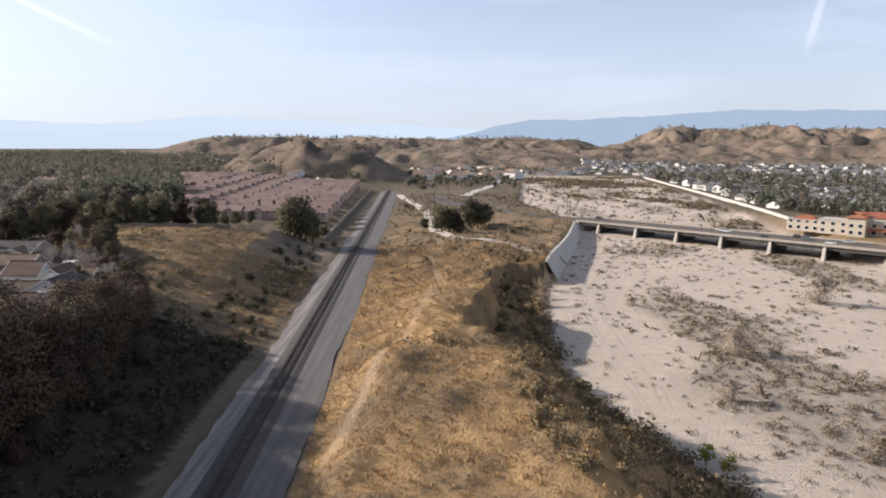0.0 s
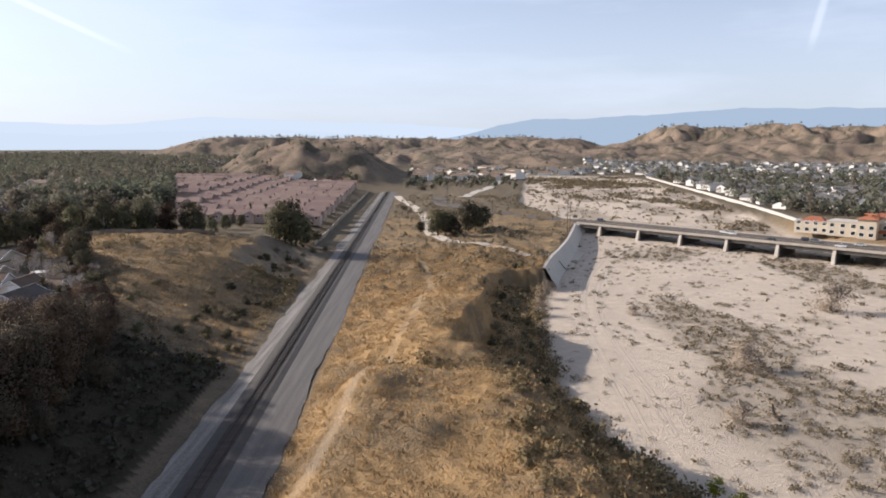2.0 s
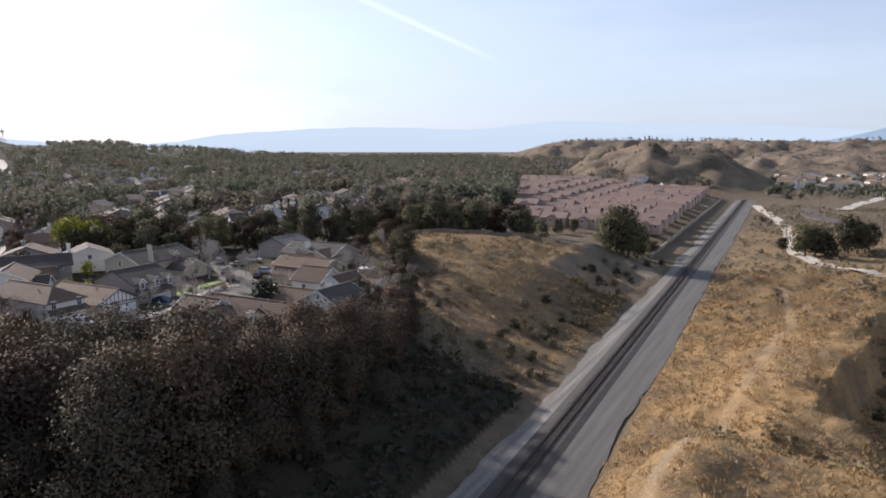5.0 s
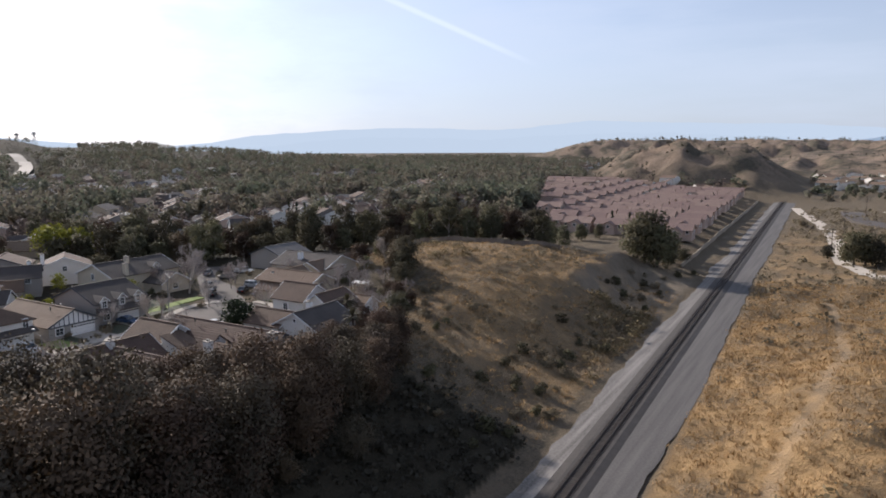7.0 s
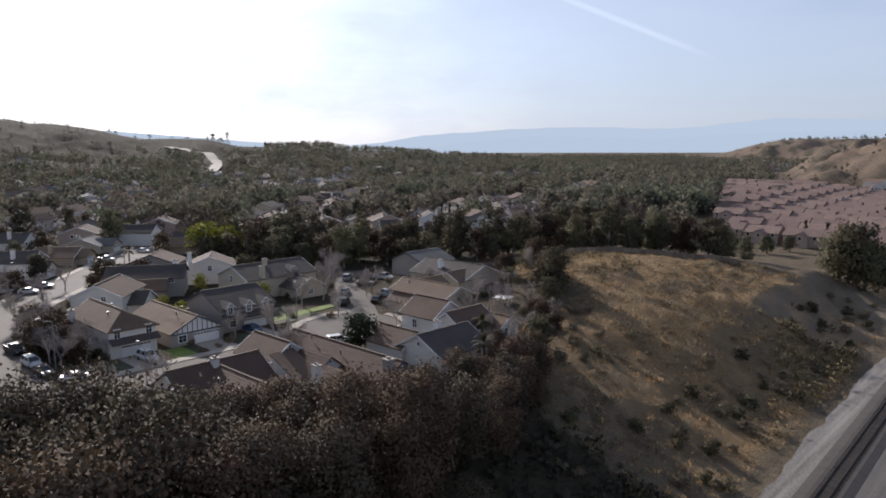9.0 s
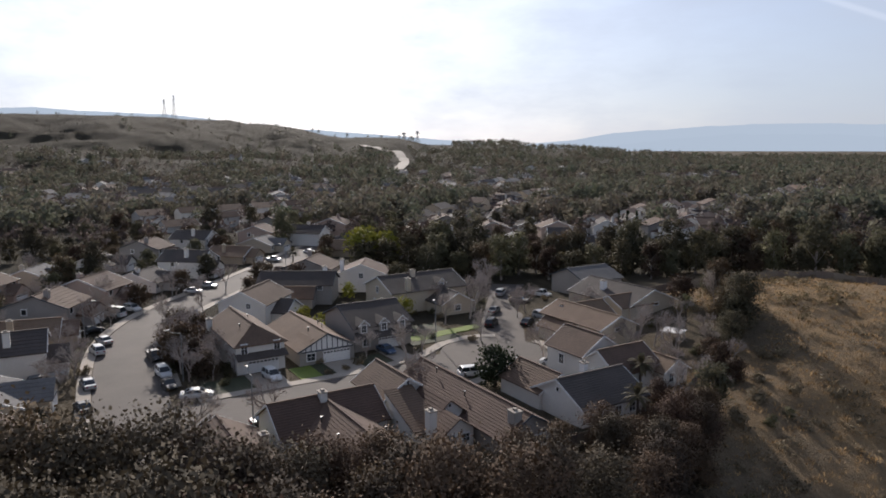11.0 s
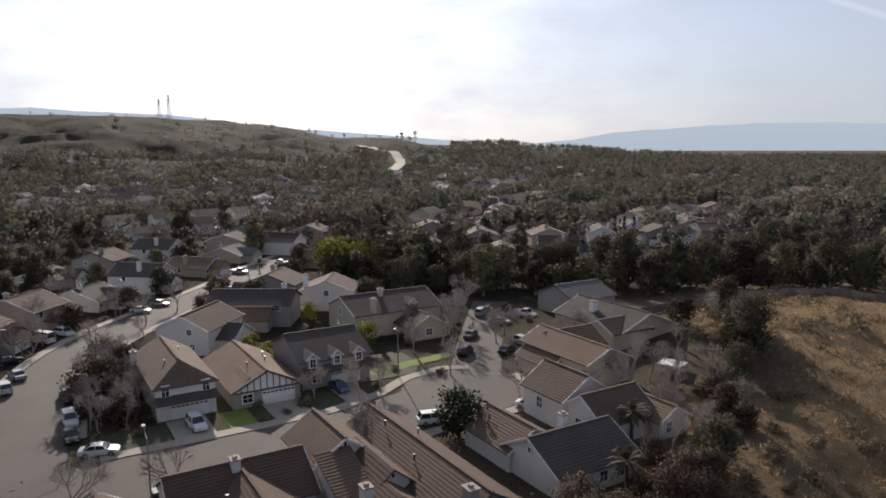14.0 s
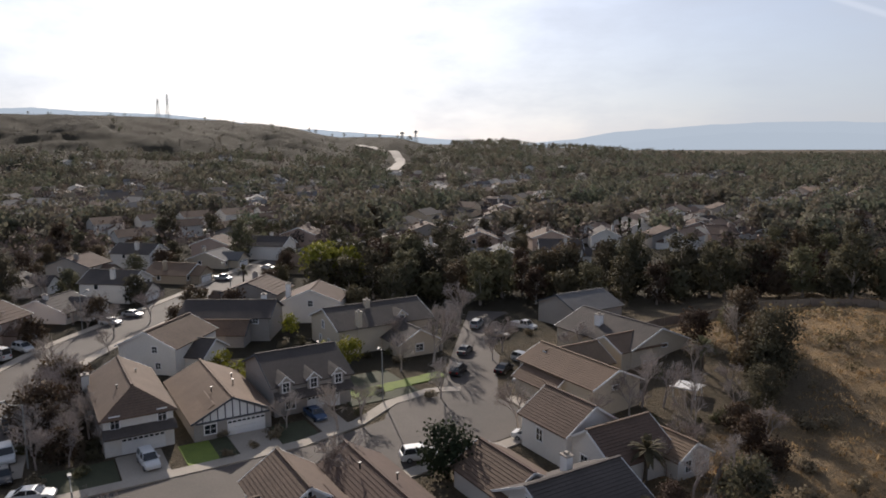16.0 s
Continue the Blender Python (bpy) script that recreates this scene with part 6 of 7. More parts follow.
scatter(["bare", "bare", "shrub"], ((-240, 84, -130, 135), lambda x, y: True), 44, 4.0, 0.6, 0.85, 15, 1.0)
# tall rows behind the estate and the knoll
for i, (x, y) in enumerate(((-202, 176), (-197, 184), (-191, 186), (-187, 192), (-182, 196), (-178, 203), (-171, 206), (-165, 216), (-161, 222), (-156, 226), (-152, 232), (-147, 236), (-146, 243), (-144, 249), (-145, 256), (-141, 263),
                             (-139, 270), (-134, 275), (-128, 279), (-121, 282), (-115, 288), (-108, 291), (-101, 290), (-95, 287), (-150, 262), (-148, 275), (-142, 284), (-136, 290), (-128, 294), (-120, 297), (-168, 228), (-176, 214), (-186, 204), (-196, 196), (-160, 240), (-156, 252))):
    plant("tall" if i % 4 else "oak", x + PRNG.uniform(-1.5, 1.5), y + PRNG.uniform(-1.5, 1.5), PRNG.uniform(0.72, 1.0) * (1.0 if i % 4 else 1.15))
plant("lime", -206, 180, 1.5), plant("lime", -211, 184, 1.35), plant("lime", -203, 186, 1.3)
for i in range(46):
    t = i / 45
    x, y = (-206 + 62 * t, 184 + 76 * t) if t < 0.6 else (-168.8 + (t - 0.6) * 180, 230 + (t - 0.6) * 165)
    plant(("tall", "oak", "tall", "russet")[i % 4], x + PRNG.uniform(-5, 3), y + PRNG.uniform(-2, 7), PRNG.uniform(0.75, 1.05))
plant("lime", -144.5, 160, 0.62), plant("limesmall", -152, 141, 1.0), plant("limesmall", -150, 158.5, 0.9), plant("limesmall", -168, 158, 1.1), plant("limesmall", -146.5, 142.3, 0.9)
for x, y, s in ((-66, 312, 1.9), (-61.5, 313, 1.75), (-69.5, 315, 1.75), (-65, 318, 2.0)):
    plant("oak", x, y, s)
for x, y, s in ((-60, 324, 0.9), (-62, 334, 1.0), (-63, 346, 0.9), (-58, 340, 0.7), (-66, 355, 1.0)):
    plant("oak", x, y, s)
plant("pine", -102.5, 153.5, 1.0)
for x, y in ((-90, 171.5), (-108, 203), (-79.5, 160), (-226, 165)):
    plant("palm", x, y, 1.0)
for x, y in ((-104, 398), (-96, 400), (-236, 292), (-239, 294), (-228, 305), (-225, 307), (-222, 309)):
    plant("cypress", x, y, 1.15)
for x, y, s in ((-106, 142.5, 0.9), (-103.5, 119.8, 0.75), (-106.5, 109.5, 0.75), (-116, 150, 0.0), (-109, 168.5, 0.7), (-105, 184.5, 0.9), (-144, 115.5, 0.8), (-151, 118, 0.85), (-157, 118.5, 0.9), (-138, 115.6, 0.75), (-148, 122, 0.7), (-187, 128.8, 0.85), (-197, 137, 0.85),
                (-150, 173, 0.9), (-140.5, 174, 0.9), (-146, 178.8, 1.0), (-154, 184, 1.0), (-148.5, 192.8, 0.0), (-160, 192, 1.0), (-139, 187.5, 0.95), (-136, 183.3, 0.9), (-129, 196, 0.9), (-121.5, 148.5, 0.75), (-123, 152.5, 0.7), (-126, 143, 0.7), (-166, 118, 0.8), (-172, 105, 0.8), (-158, 98, 0.8), (-147, 99.5, 0.75), (-192, 107, 0.85), (-208, 128, 0.8), (-140.5, 99, 0.7), (-128.5, 117.5, 0.5), (-110.5, 172, 0.55)):
    if s:
        plant("bare", x, y, s * 1.2, z=G0)
scatter(["bare", "bare", "shrub", "oak"], ((-250, 78, -110, 130), lambda x, y: y < 112), 46, 4.5, 0.55, 0.9, 5, 2.0)
scatter(["shrub"], ((-165, 112, -84, 200), lambda x, y: True), 46, 3.0, 0.45, 0.85, 6, 0.5)
scatter(["bare", "oak", "oak", "tall", "russet"], ((-330, 90, -180, 330), lambda x, y: clear_of_streets(x, y, 24)), 135, 6.0, 0.6, 0.95, 7, 2.0)
# by the railway and the yard
for x, y, s in ((-1, 364, 1.5), (3, 366, 1.6), (7, 362, 1.2), (15, 378, 1.6), (19, 384, 1.65), (23, 390, 1.4), (34, 352, 0.6), (43, 305, 0.55), (-27, 505, 0.7), (-10, 384, 0.75)):
    plant("oak" if s > 0.7 else "shrub", x, y, s if s > 0.7 else s * 3)
scatter(["oak", "tall", "bare"], ((-190, 300, -100, 420), lambda x, y: y < 376 or x < -150), 34, 6.5, 0.6, 0.9, 8, 2.0)
scatter(["shrub"], ((-64, 150, -40, 330), lambda x, y: U(x, y) < -9), 60, 2.4, 0.5, 1.15, 9, 0)
scatter(["shrub"], ((-30, 95, 34, 300), lambda x, y: 11 < U(x, y) and bank_left(y) - 16 < x < bank_left(y) - 1), 60, 3.0, 0.4, 1.1, 10, 0)
for x, y, s in ((75.5, 176, 1.75), (126, 233, 1.9), (60.4, 143, 1.0), (62, 228, 0.7), (150, 200, 1.0), (34, 238, 0.9), (37, 250, 1.0), (33, 226, 0.85), (40, 262, 1.0), (30, 178, 0.6), (29, 192, 0.65), (31, 208, 0.75), (170, 262, 0.9), (135, 170, 0.7), (190, 230, 0.9)):
    plant("riverbush", x, y, s)
    plant("deadbush", x + 0.6, y - 0.4, s * 0.95)
plant("limesmall", 45, 114, 0.9), plant("limesmall", 47, 110, 0.8)


def snag():
    t = thing("dead_tree_trunk", 69, 146, gz(69, 146), 20, "dark broken tree trunk leaning over the riverbed sand", "tree trunk")
    part("trunk", Build().tube((0, 0, -0.3), (-0.5, 0.1, 1.6), 0.28, 0.24, 8).tube((-0.5, 0.1, 1.6), (-0.9, 0.1, 3.0), 0.24, 0.2, 8, True), BARK, t)
    part("branch", Build().tube((-0.6, 0.1, 1.9), (-1.6, 0.4, 2.7), 0.1, 0.04, 6).tube((0, 0, 0.2), (2.4, -0.5, 0.3), 0.14, 0.05, 6), BARK, t)
    u = thing("fallen_branch", 57, 155, gz(57, 155), 60, "grey fallen branch on the riverbed sand", "branch")
    part("limb", Build().tube((-2, 0, 0.15), (1.5, 0.4, 0.5), 0.16, 0.09, 6).tube((0.2, 0.2, 0.4), (0.8, 1.2, 1.5), 0.08, 0.03, 5).tube((0.6, 0.3, 0.4), (2.2, -0.6, 1.3), 0.08, 0.03, 5), PALEBARK, u)


snag()


def ruts():
    """Vehicle tracks along the foot of the bank."""
    line = smooth_line([(41, 138), (41.5, 150), (42, 160), (42.3, 175), (43, 194), (44.6, 215), (48.5, 241), (56, 276), (70, 316), (84, 350)], 3)
    for side, w in ((-0.9, 0.55), (0.9, 0.55), (4.6, 0.4), (6.2, 0.4)):
        pts = [(x + side + (0.8 * math.sin(y / 23) if side > 2 else 0), y) for x, y in line]
        solid("wheel_track", strip(pts, w, None, 0.07, 2.0), RUT, "grey wheel track pressed into the riverbed sand", "track", kind="structure")


RUT = mat("rut_sand", (0.50, 0.42, 0.335), (0.43, 0.36, 0.29), 0.6, 0.95, fine=8)
ruts()


def clumps(name, n, region, sizes, leaf, seed, label, per=16, squash=0.7, test=None, density=None):
    """Low plants past counting, as one object."""
    rng = np.random.default_rng(seed)
    x0, y0, x1, y1 = region
    x, y = rng.uniform(x0, x1, n * 4), rng.uniform(y0, y1, n * 4)
    keep = test(x, y)
    if density is not None:
        keep &= rng.uniform(0, 1, len(x)) < density(x, y)
    x, y = x[keep][:n], y[keep][:n]
    z = land(x, y)
    s = rng.uniform(*sizes, len(x)) * (0.6 + 0.8 * rng.random(len(x)) ** 2)
    c = np.stack([x, y, z + s * 0.28], -1)
    off = rng.normal(size=(len(x), per, 3))
    pts = (c[:, None] + off * (s[:, None, None] * 0.36) * np.array([1, 1, squash * 0.75])).reshape(-1, 3)
    way = (off + np.array([0, 0, 0.9])).reshape(-1, 3)
    low = np.repeat(z, per)
    pts[:, 2] = np.maximum(pts[:, 2], low + 0.03)
    me = quads_mesh(name, pts, np.repeat(s, per) * (rng.uniform(0.3, 0.6, len(pts)) if per < 40 else rng.uniform(0.12, 0.28, len(pts))), LEAF[leaf], rng, stretch=0.3 if leaf == "straw" else 1.0, upright=leaf == "straw", out=way)
    return tagged(new(name, me), label, "plants", kind="stuff")


def nu(x, y):
    return x - track_x(y)


def on_ridge(x, y):
    return (nu(x, y) > 10.3) & (x < bank_left(y) - 1) & (path_mask(x, y) < 0.35)


def on_slope(x, y):
    return (nu(x, y) < -9) & (nu(x, y) > -95) & (y > 158) & (y < 285) & ((x > -94) | (y > 212)) & (np.abs(land(x + 0.8, y) - land(x - 0.8, y)) < 1.0)


def in_river(x, y):
    return (x > bank_left(y) + 2) & (x < bank_right(y) - 10)


clumps("dry_grass", 17000, (-30, 70, 44, 320), (0.6, 1.25), "straw", 51, "golden dry grass tufts covering the ridge", 11, 0.25, on_ridge)
clumps("dry_grass", 4600, (-125, 158, -40, 290), (0.55, 1.15), "straw", 52, "golden dry grass tufts on the knoll", 10, 0.25, on_slope)
clumps("brush", 800, (-30, 75, 44, 330), (0.8, 2.0), "brush", 53, "low brown scrub on the ridge and river bank", 44, 0.7, on_ridge, lambda x, y: 0.025 + 0.5 * sm(-16, -3, x - bank_left(y)) + 0.10 * sm(0.52, 0.62, fbm(x / 16, y / 16, 3, 8)))
clumps("brush", 900, (-120, 150, -38, 300), (0.7, 1.7), "brush", 54, "low brown scrub on the cut slope", 42, 0.7, on_slope, lambda x, y: 0.1 + sm(0.5, 0.62, fbm(x / 14, y / 14, 3, 18)))
clumps("riverbed_scrub", 3300, (30, 80, 262, 420), (0.6, 2.2), "greybrush", 55, "sparse dry scrub on the sandy riverbed", 44, 0.5, in_river, lambda x, y: 0.16 + 0.84 * sm(0.42, 0.60, fbm(x / 26, y / 44, 4, 28)) * sm(14, 34, x - bank_left(y)))
clumps("riverbed_scrub", 1500, (30, 80, 262, 420), (0.8, 1.9), "brush", 56, "sparse dry scrub on the sandy riverbed", 42, 0.5, in_river, lambda x, y: 0.12 + 0.88 * sm(0.44, 0.6, fbm(x / 26, y / 44, 4, 28)) * sm(16, 36, x - bank_left(y)))
clumps("riverbed_scrub", 3600, (20, 420, 262, 980), (1.5, 4.0), "greybrush", 57, "dry scrub covering the upper riverbed", 8, 0.5, in_river, lambda x, y: 0.1 + 0.9 * sm(0.48, 0.6, fbm(x / 40, y / 70, 4, 77)))
clumps("brush", 1700, (-34, 232, 70, 640), (0.8, 2.4), "brush", 59, "olive and brown scrub on the flat beside the railway", 14, 0.8, on_ridge, lambda x, y: 0.2 + 0.8 * sm(0.45, 0.6, fbm(x / 18, y / 18, 3, 19)))
# dark scrub whose leaf colour also carries the shade of this slope
clumps("understorey", 1500, (-105, 50, -44, 160), (0.7, 1.8), "chaparral", 58, "dark scrub under the trees on the slope", 14, 0.7, lambda x, y: (nu(x, y) < -9) & (nu(x, y) > -44))

clumps("bank_brush", 230, (8, 86, 48, 136), (1.3, 3.0), "scrub", 81, "olive and brown brush covering the river bank", 90, 0.8, lambda x, y: (x > 14 - 0.12 * (y - 100)) & (x < bank_left(y) - 0.5))
clumps("bank_brush", 200, (0, 136, 40, 262), (1.4, 3.0), "scrub", 82, "olive and brown brush on the eroded river bank", 50, 0.8, lambda x, y: (x > bank_left(y) - 17) & (x < bank_left(y) + 0.5), lambda x, y: 0.5 + 0.5 * sm(-9, -1, x - bank_left(y)))
clumps("hollow_brush", 46, (-8, 133, 15, 150), (1.6, 3.2), "scrub", 83, "dark green brush in a hollow of the ridge", 60, 0.8, on_ridge)
clumps("knoll_brush", 110, (-124, 206, -94, 242), (1.3, 2.8), "scrub", 84, "grey-brown brush on the crown of the knoll", 46, 0.8, lambda x, y: nu(x, y) < -58)
clumps("slope_brush", 150, (-66, 186, -40, 250), (1.2, 2.8), "scrub", 85, "brown brush at the foot of the cut slope", 46, 0.8, lambda x, y: (nu(x, y) < -10) & (nu(x, y) > -13 - 0.22 * (y - 186)), lambda x, y: 0.25 + 0.75 * sm(200, 225, y))

CHANNEL = [(-835, 520), (-905, 568), (-1015, 624), (-1115, 656), (-1165, 650), (-1242, 654)]
BARE_OK = ("ridge_trees",)


def far_woods(name, n, a0, a1, r0, r1, seed, size, leaf, label, density=None, per=22, leaf_size=(0.3, 0.55)):
    """Woods and garden trees in the distance, as one object."""
    rng = np.random.default_rng(seed)
    az = np.radians(rng.uniform(a0, a1, n * 3))
    r = np.sqrt(rng.uniform(r0 * r0, r1 * r1, n * 3)) if r1 / r0 < 2.2 else r0 * (r1 / r0) ** rng.uniform(0, 1, n * 3)
    x, y = -r * np.sin(az), 80 + r * np.cos(az)
    u = nu(x, y)
    keep = ~((x > bank_left(y) - 8) & (x < bank_right(y) + 10) & (y < 1050)) & ((u < -24) | (u > 16))
    caz, cr_ = np.degrees(np.arctan2([-22 - p[0] for p in CHANNEL], [p[1] - 99 for p in CHANNEL])), [math.hypot(p[0] + 22, p[1] - 99) for p in CHANNEL]
    tr, taz = np.hypot(x + 22, y - 99), np.degrees(np.arctan2(-22 - x, y - 99))
    keep &= ~((tr > 760) & (tr < 1520) & (np.abs(taz - np.interp(tr, cr_, caz)) < 1.0))
    keep &= ~((y > 378) & (y < 712) & (u < -18) & (x > -146 - 9 * (y - 392) / 24))
    keep &= clear_of_streets(x, y) | (rng.uniform(0, 1, n * 3) < (0.35 if name == "winter_trees" else 0.1))
    if name not in BARE_OK:
        keep &= bare_hills(x, y) < 0.3
    if density is not None:
        keep &= rng.uniform(0, 1, n * 3) < density(x, y)
    x, y = x[keep][:n], y[keep][:n]
    z = land(x, y)
    s = rng.uniform(*size, len(x))
    out = rng.normal(size=(len(x), per, 3))
    out /= np.linalg.norm(out, axis=2)[:, :, None]
    out *= rng.uniform(0.4, 1.05, (len(x), per, 1))
    pts = np.stack([x, y, z + s * 0.55], -1)[:, None] + out * s[:, None, None] * np.array([0.42, 0.42, 0.5])
    me = quads_mesh(name, pts.reshape(-1, 3), np.repeat(s, per) * rng.uniform(*leaf_size, len(x) * per), LEAF[leaf], rng, out=(out + np.array([0, 0, 0.2])).reshape(-1, 3))
    return tagged(new(name, me), label, "woods", kind="stuff")


def in_belts(x, y):
    """Belts of woods between the streets of the valley, thin on the hill."""
    return (0.12 + 0.88 * sm(0.42, 0.52, fbm(x / 80, y / 80, 3, 61))) * (1 - 0.97 * sm(26, 40, land(x, y)) * (np.degrees(np.arctan2(-x, y - 80)) > 58))


far_woods("woods", 1500, 26, 112, 330, 760, 61, (8, 14), "far", "dense dark suburban woods across the valley", in_belts, per=110, leaf_size=(0.09, 0.19))
far_woods("woods", 4200, 26, 112, 740, 2000, 60, (7, 14), "far", "dense dark suburban woods across the valley", in_belts, per=46, leaf_size=(0.13, 0.25))
far_woods("woods", 2100, 8.5, 36, 400, 2300, 62, (7, 13), "far", "dense dark woods on the valley floor", lambda x, y: 0.16 + 0.84 * sm(0.46, 0.54, fbm(x / 70, y / 110, 3, 62)), per=48, leaf_size=(0.12, 0.24))
far_woods("chaparral", 3000, 56, 112, 620, 1900, 67, (1.6, 3.2), "chaparral", "dark chaparral scrub on the hillside", per=12, leaf_size=(0.3, 0.5))
far_woods("garden_trees", 1300, -40, -10, 430, 1800, 63, (5, 10), "far", "scattered trees among the houses of the town", per=34, leaf_size=(0.16, 0.3))
far_woods("ridge_trees", 900, -34, 24, 640, 2300, 68, (2.5, 5), "chaparral", "scattered scrub on the dry hills", lambda x, y: bare_hills(x, y), per=9)
far_woods("garden_trees", 420, -40, -11, 440, 900, 69, (7, 12), "far", "broad dark trees among the houses of the town", per=50, leaf_size=(0.14, 0.26))
far_woods("ridge_trees", 420, -44, 24, 1950, 2450, 70, (6, 11), "far", "dark trees along the flat hilltops", lambda x, y: (land(x, y) > 56) * 1.0, per=20, leaf_size=(0.2, 0.36))
far_woods("garden_trees", 420, -11, 9, 640, 1300, 64, (4, 8), "far", "scattered trees at the foot of the hills")
far_woods("ridge_trees", 120, -50, 27, 1950, 2500, 65, (4, 9), "far", "dark trees along the hill crests")
far_woods("winter_trees", 700, 8.5, 28, 420, 1300, 76, (6, 10), "winter", "pinkish-grey leafless trees on the plain", per=34, leaf_size=(0.10, 0.22))
far_woods("winter_trees", 1900, 26, 100, 300, 1100, 66, (5, 9), "winter", "pinkish-grey leafless trees among the houses", per=34, leaf_size=(0.10, 0.22))


def plain_house(w, f, x, y, z, a, L, D, h):
    """A far house: gabled walls into w, roof slopes with thickness into f, a garage wing at its side."""
    ca, sa = math.cos(a), math.sin(a)
    P = lambda u, v, q: (x + u * ca - v * sa, y + u * sa + v * ca, z + q)
    for s in (-1, 1):
        w.face(P(s * L, -D, 0), P(s * L, D, 0), P(s * L, D, h), P(s * L, 0, h + 2.2), P(s * L, -D, h))
        w.face(P(-L, s * D, 0), P(L, s * D, 0), P(L, s * D, h), P(-L, s * D, h))
        f.face(P(-L - 0.4, s * (D + 0.5), h - 0.2), P(L + 0.4, s * (D + 0.5), h - 0.2), P(L + 0.4, 0, h + 2.3), P(-L - 0.4, 0, h + 2.3))
    g, e = D + 3.2, L * 0.3
    w.face(P(-e, -g, 0), P(L * 0.9, -g, 0), P(L * 0.9, -g, 2.7), P((L * 0.9 - e) / 2, -g, 4.2), P(-e, -g, 2.7))
    for q in (-e, L * 0.9):
        w.face(P(q, -g, 0), P(q, -D, 0), P(q, -D, 2.7), P(q, -g, 2.7))
        f.face(P(q, -g - 0.4, 2.65), P(q, -D, 2.65), P((L * 0.9 - e) / 2, -D, 4.25), P((L * 0.9 - e) / 2, -g - 0.4, 4.25))


def far_houses(name, n, a0, a1, r0, r1, seed, walls, roof, label, size=1.0, turn=None, test=None):
    """Houses too far to pick apart: walls in one object, roofs in another."""
    rng = random.Random(seed)
    w, f = Build(), Build()
    put = 0
    for _ in range(n * 4):
        if put >= n:
            break
        az, r = radians(rng.uniform(a0, a1)), r0 * (r1 / r0) ** rng.random()
        x, y = -r * math.sin(az), 80 + r * math.cos(az)
        if (bank_left(y) - 12 < x < bank_right(y) + 16 and y < 1050) or abs(U(x, y)) < 26 or (test and not test(x, y)) or bare_hills(np.array([x]), np.array([y]))[0] > 0.25:
            continue
        put += 1
        a = radians(turn if turn is not None else rng.choice((30, 75, 120, 165))) + rng.gauss(0, 0.08)
        plain_house(w, f, x, y, gz(x, y) - 0.3, a, rng.uniform(6, 8) * size, rng.uniform(4.5, 6) * size, rng.choice((2.9, 5.2)) * size)
    solid(name + "_walls", w, walls, label + ", walls", "houses", kind="stuff")
    solid(name + "_roofs", f, roof, label + ", roofs", "houses", kind="stuff")


def valley_street(p, q, seed, walls, roof):
    """A street past the tree belt with a row of houses on either side."""
    rng = random.Random(seed)
    (x0, y0), (x1, y1) = p, q
    length, a = math.hypot(x1 - x0, y1 - y0), math.atan2(y1 - y0, x1 - x0)
    n, w, f, road = int(length / 17), Build(), Build(), Build()
    for i in range(n):
        t = (i + 0.5) / n
        for s in (-1, 1):
            d = 17 + rng.uniform(-1, 1)
            x, y = x0 + (x1 - x0) * t - math.sin(a) * d * s, y0 + (y1 - y0) * t + math.cos(a) * d * s
            plain_house(w, f, x, y, gz(x, y) - 0.3, a + (0 if s > 0 else math.pi) + rng.gauss(0, 0.04), rng.uniform(5.8, 7.2), rng.uniform(4.2, 5.2), rng.choice((3.0, 5.2, 5.2)))
    for i in range(24):
        c = []
        for t in (i / 24, (i + 1) / 24):
            x, y = x0 + (x1 - x0) * t, y0 + (y1 - y0) * t
            z = gz(x, y) + 0.25
            c.append([(x - math.sin(a) * s * 5, y + math.cos(a) * s * 5, z) for s in (-1, 1)])
        road.face(c[0][0], c[0][1], c[1][1], c[1][0])
    solid("valley_street_walls", w, walls, "pale two-storey houses along a street past the tree belt, walls", "houses", kind="stuff")
    solid("valley_street_roofs", f, roof, "houses along a street past the tree belt, roofs", "houses", kind="stuff")
    solid("road_valley", road, CONCRETE, "pale street running away past the tree belt", "road", kind="structure")


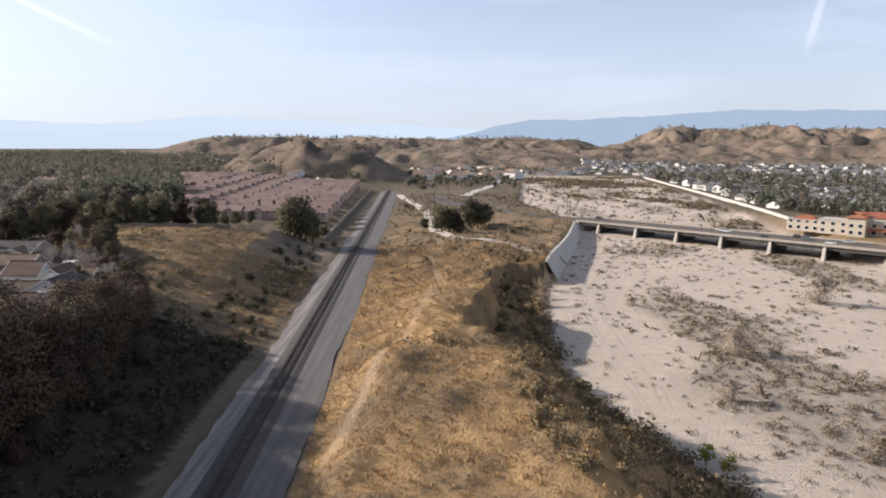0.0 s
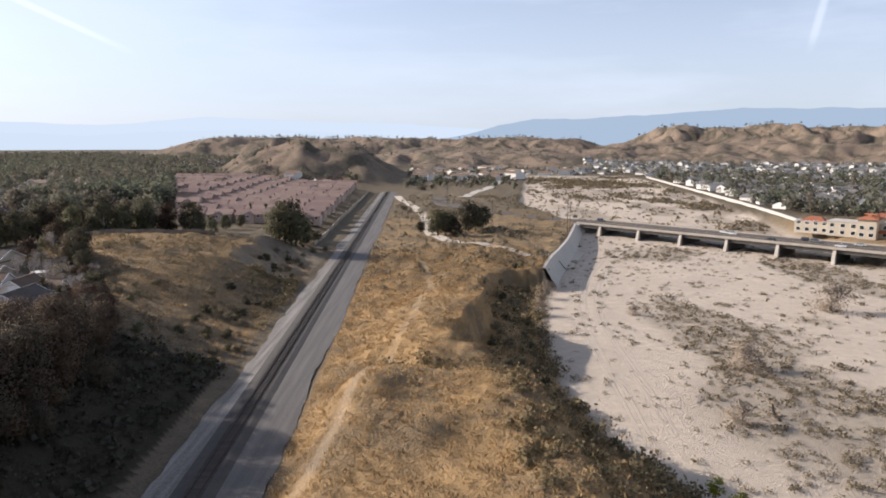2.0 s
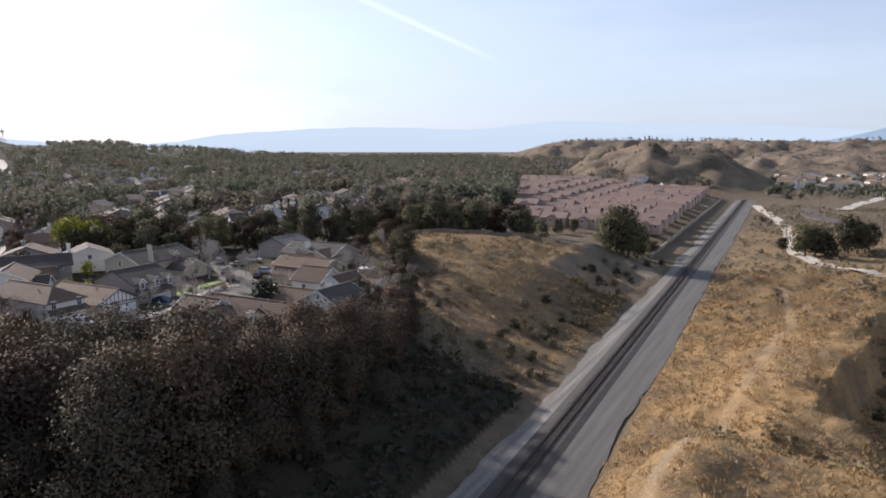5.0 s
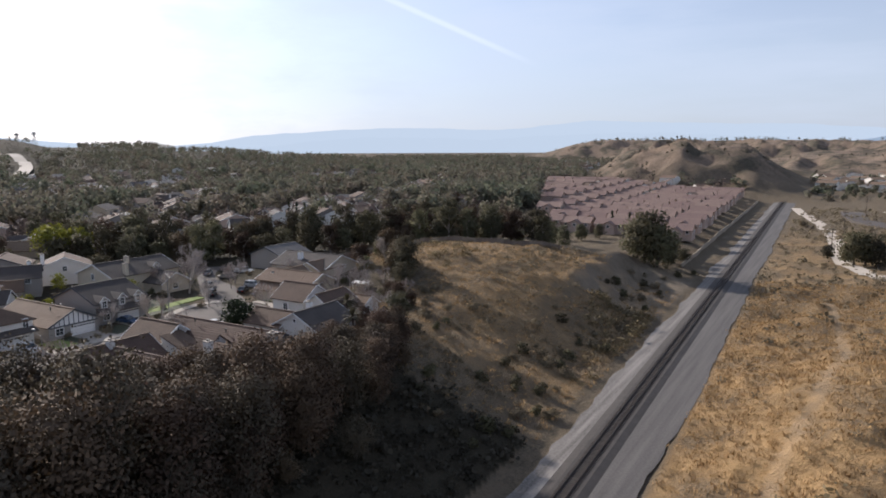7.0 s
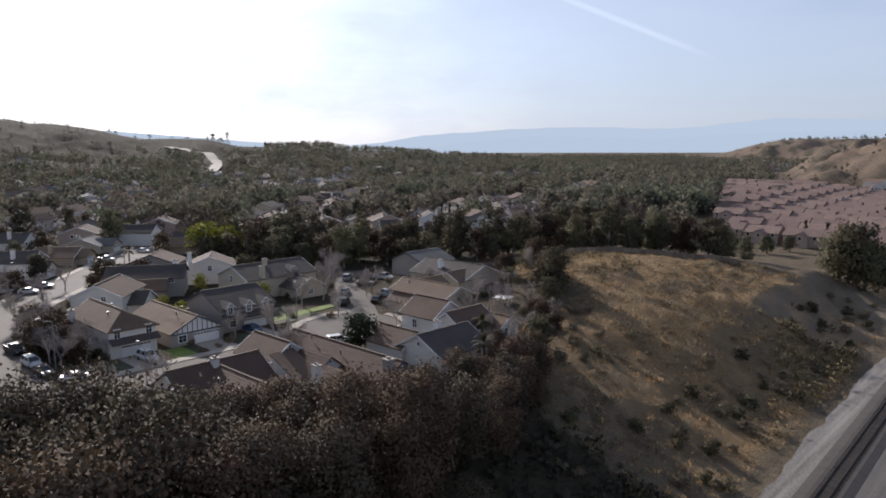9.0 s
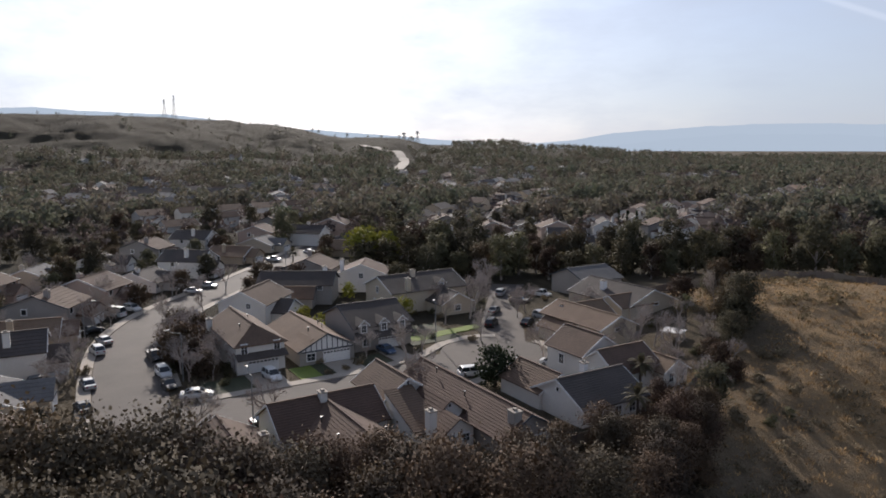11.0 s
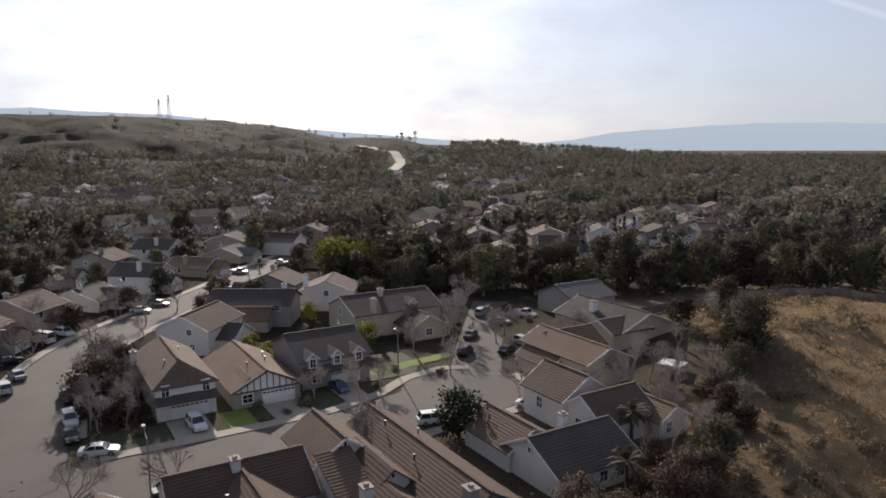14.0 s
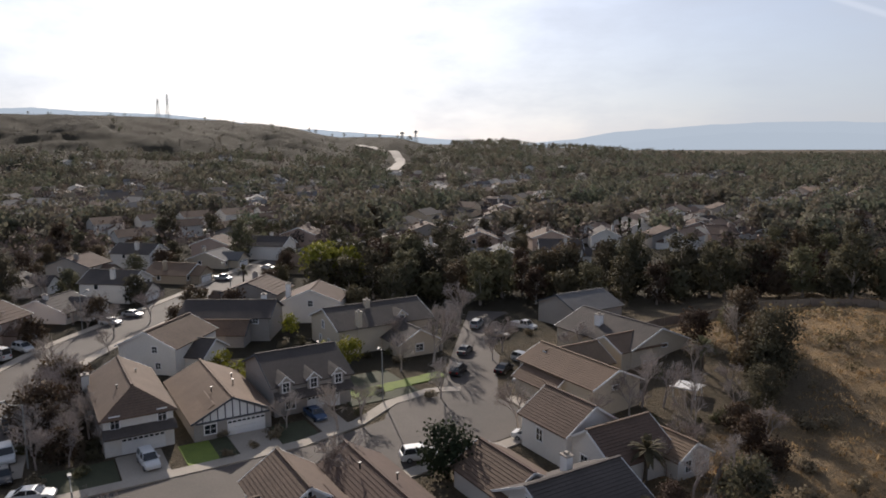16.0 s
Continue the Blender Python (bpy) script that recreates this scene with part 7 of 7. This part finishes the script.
for k, (p, q) in enumerate(STREETS):
    valley_street(p, q, 80 + k, STUCCO[(0, 1, 0, 4)[k % 4]], ROOF[(0, 1, 2, 5)[k % 4]])
far_houses("town_houses", 720, -40, -10.5, 480, 1720, 71, STUCCO[0], ROOF[5], "pale houses of the town beyond the river")
far_houses("town_sheds", 60, -12, 8, 760, 1250, 72, STUCCO[0], ROOF[2], "low pale buildings at the foot of the hills", 1.4)
far_houses("valley_houses", 210, 34, 100, 420, 900, 73, STUCCO[1], ROOF[0], "houses half hidden in the valley woods")
far_houses("hillside_houses", 150, 36, 92, 430, 1000, 75, STUCCO[0], ROOF[5], "pale houses half hidden in the valley woods")
far_houses("plain_houses", 240, 9, 34, 520, 1500, 74, STUCCO[0], ROOF[2], "houses half hidden in woods on the plain")


# pink-roofed terrace beside the railway
def terrace():
    S, R = STUCCO, ROOF
    h = thing("terraced_house", 0, 0, -50, 0, "pink-walled terraced house with salmon tiled roof", "house", "terraced houses by the railway")
    block(h, -7, -5, 7, 5, "x", 5.0, 7.4, S[3], R[3], courses=6, cap=False)
    block(h, -3, -7.5, 3, 0, "y", 4.6, 6.4, S[3], R[3], courses=5, cap=False)
    for x in (-5, 0, 5):
        window(h, x, -5.02 if x else -7.52, 3.9, "-y", 1.2, 1.2, False)
    for y in (-3, 2):
        window(h, 7.02, y, 3.9, "+x", 1.2, 1.2, False)
    first = True
    rng = random.Random(8)
    for row in range(13):
        for col in range(11):
            y = 392 + row * 24 + rng.uniform(-1, 1)
            x = track_x(y) - 30 - col * 15.4 - row * 0.5 + rng.uniform(-0.6, 0.6)
            if x < -60 - row * 9 - 78:
                continue
            m = pose(x, y, gz(x, y) - 0.1, 0, 0, 2 + rng.choice((0, 0, 180)))
            if first:
                h.matrix_world, first = m, False
            else:
                copy_thing(h, m)


terrace()
solid("boundary_wall", strip([(track_x(y) - 17, y) for y in range(330, 690, 20)], 0.4, None, 1.7, 20, 2.2), STUCCO[4], "tan garden wall along the railway", "wall", kind="structure")
for x, y, h, a in ((-1644, 402, 50, 20), (-1647, 383, 38, 20), (-1464, 901, 26, 30), (-1479, 874, 16, 30)):
    pylon(x, y, h, a)
solid("channel_road", strip(smooth_line(CHANNEL), 15, None, 1.2, 10), CONCRETE, "pale concrete channel climbing a wooded hill", "road", kind="structure")
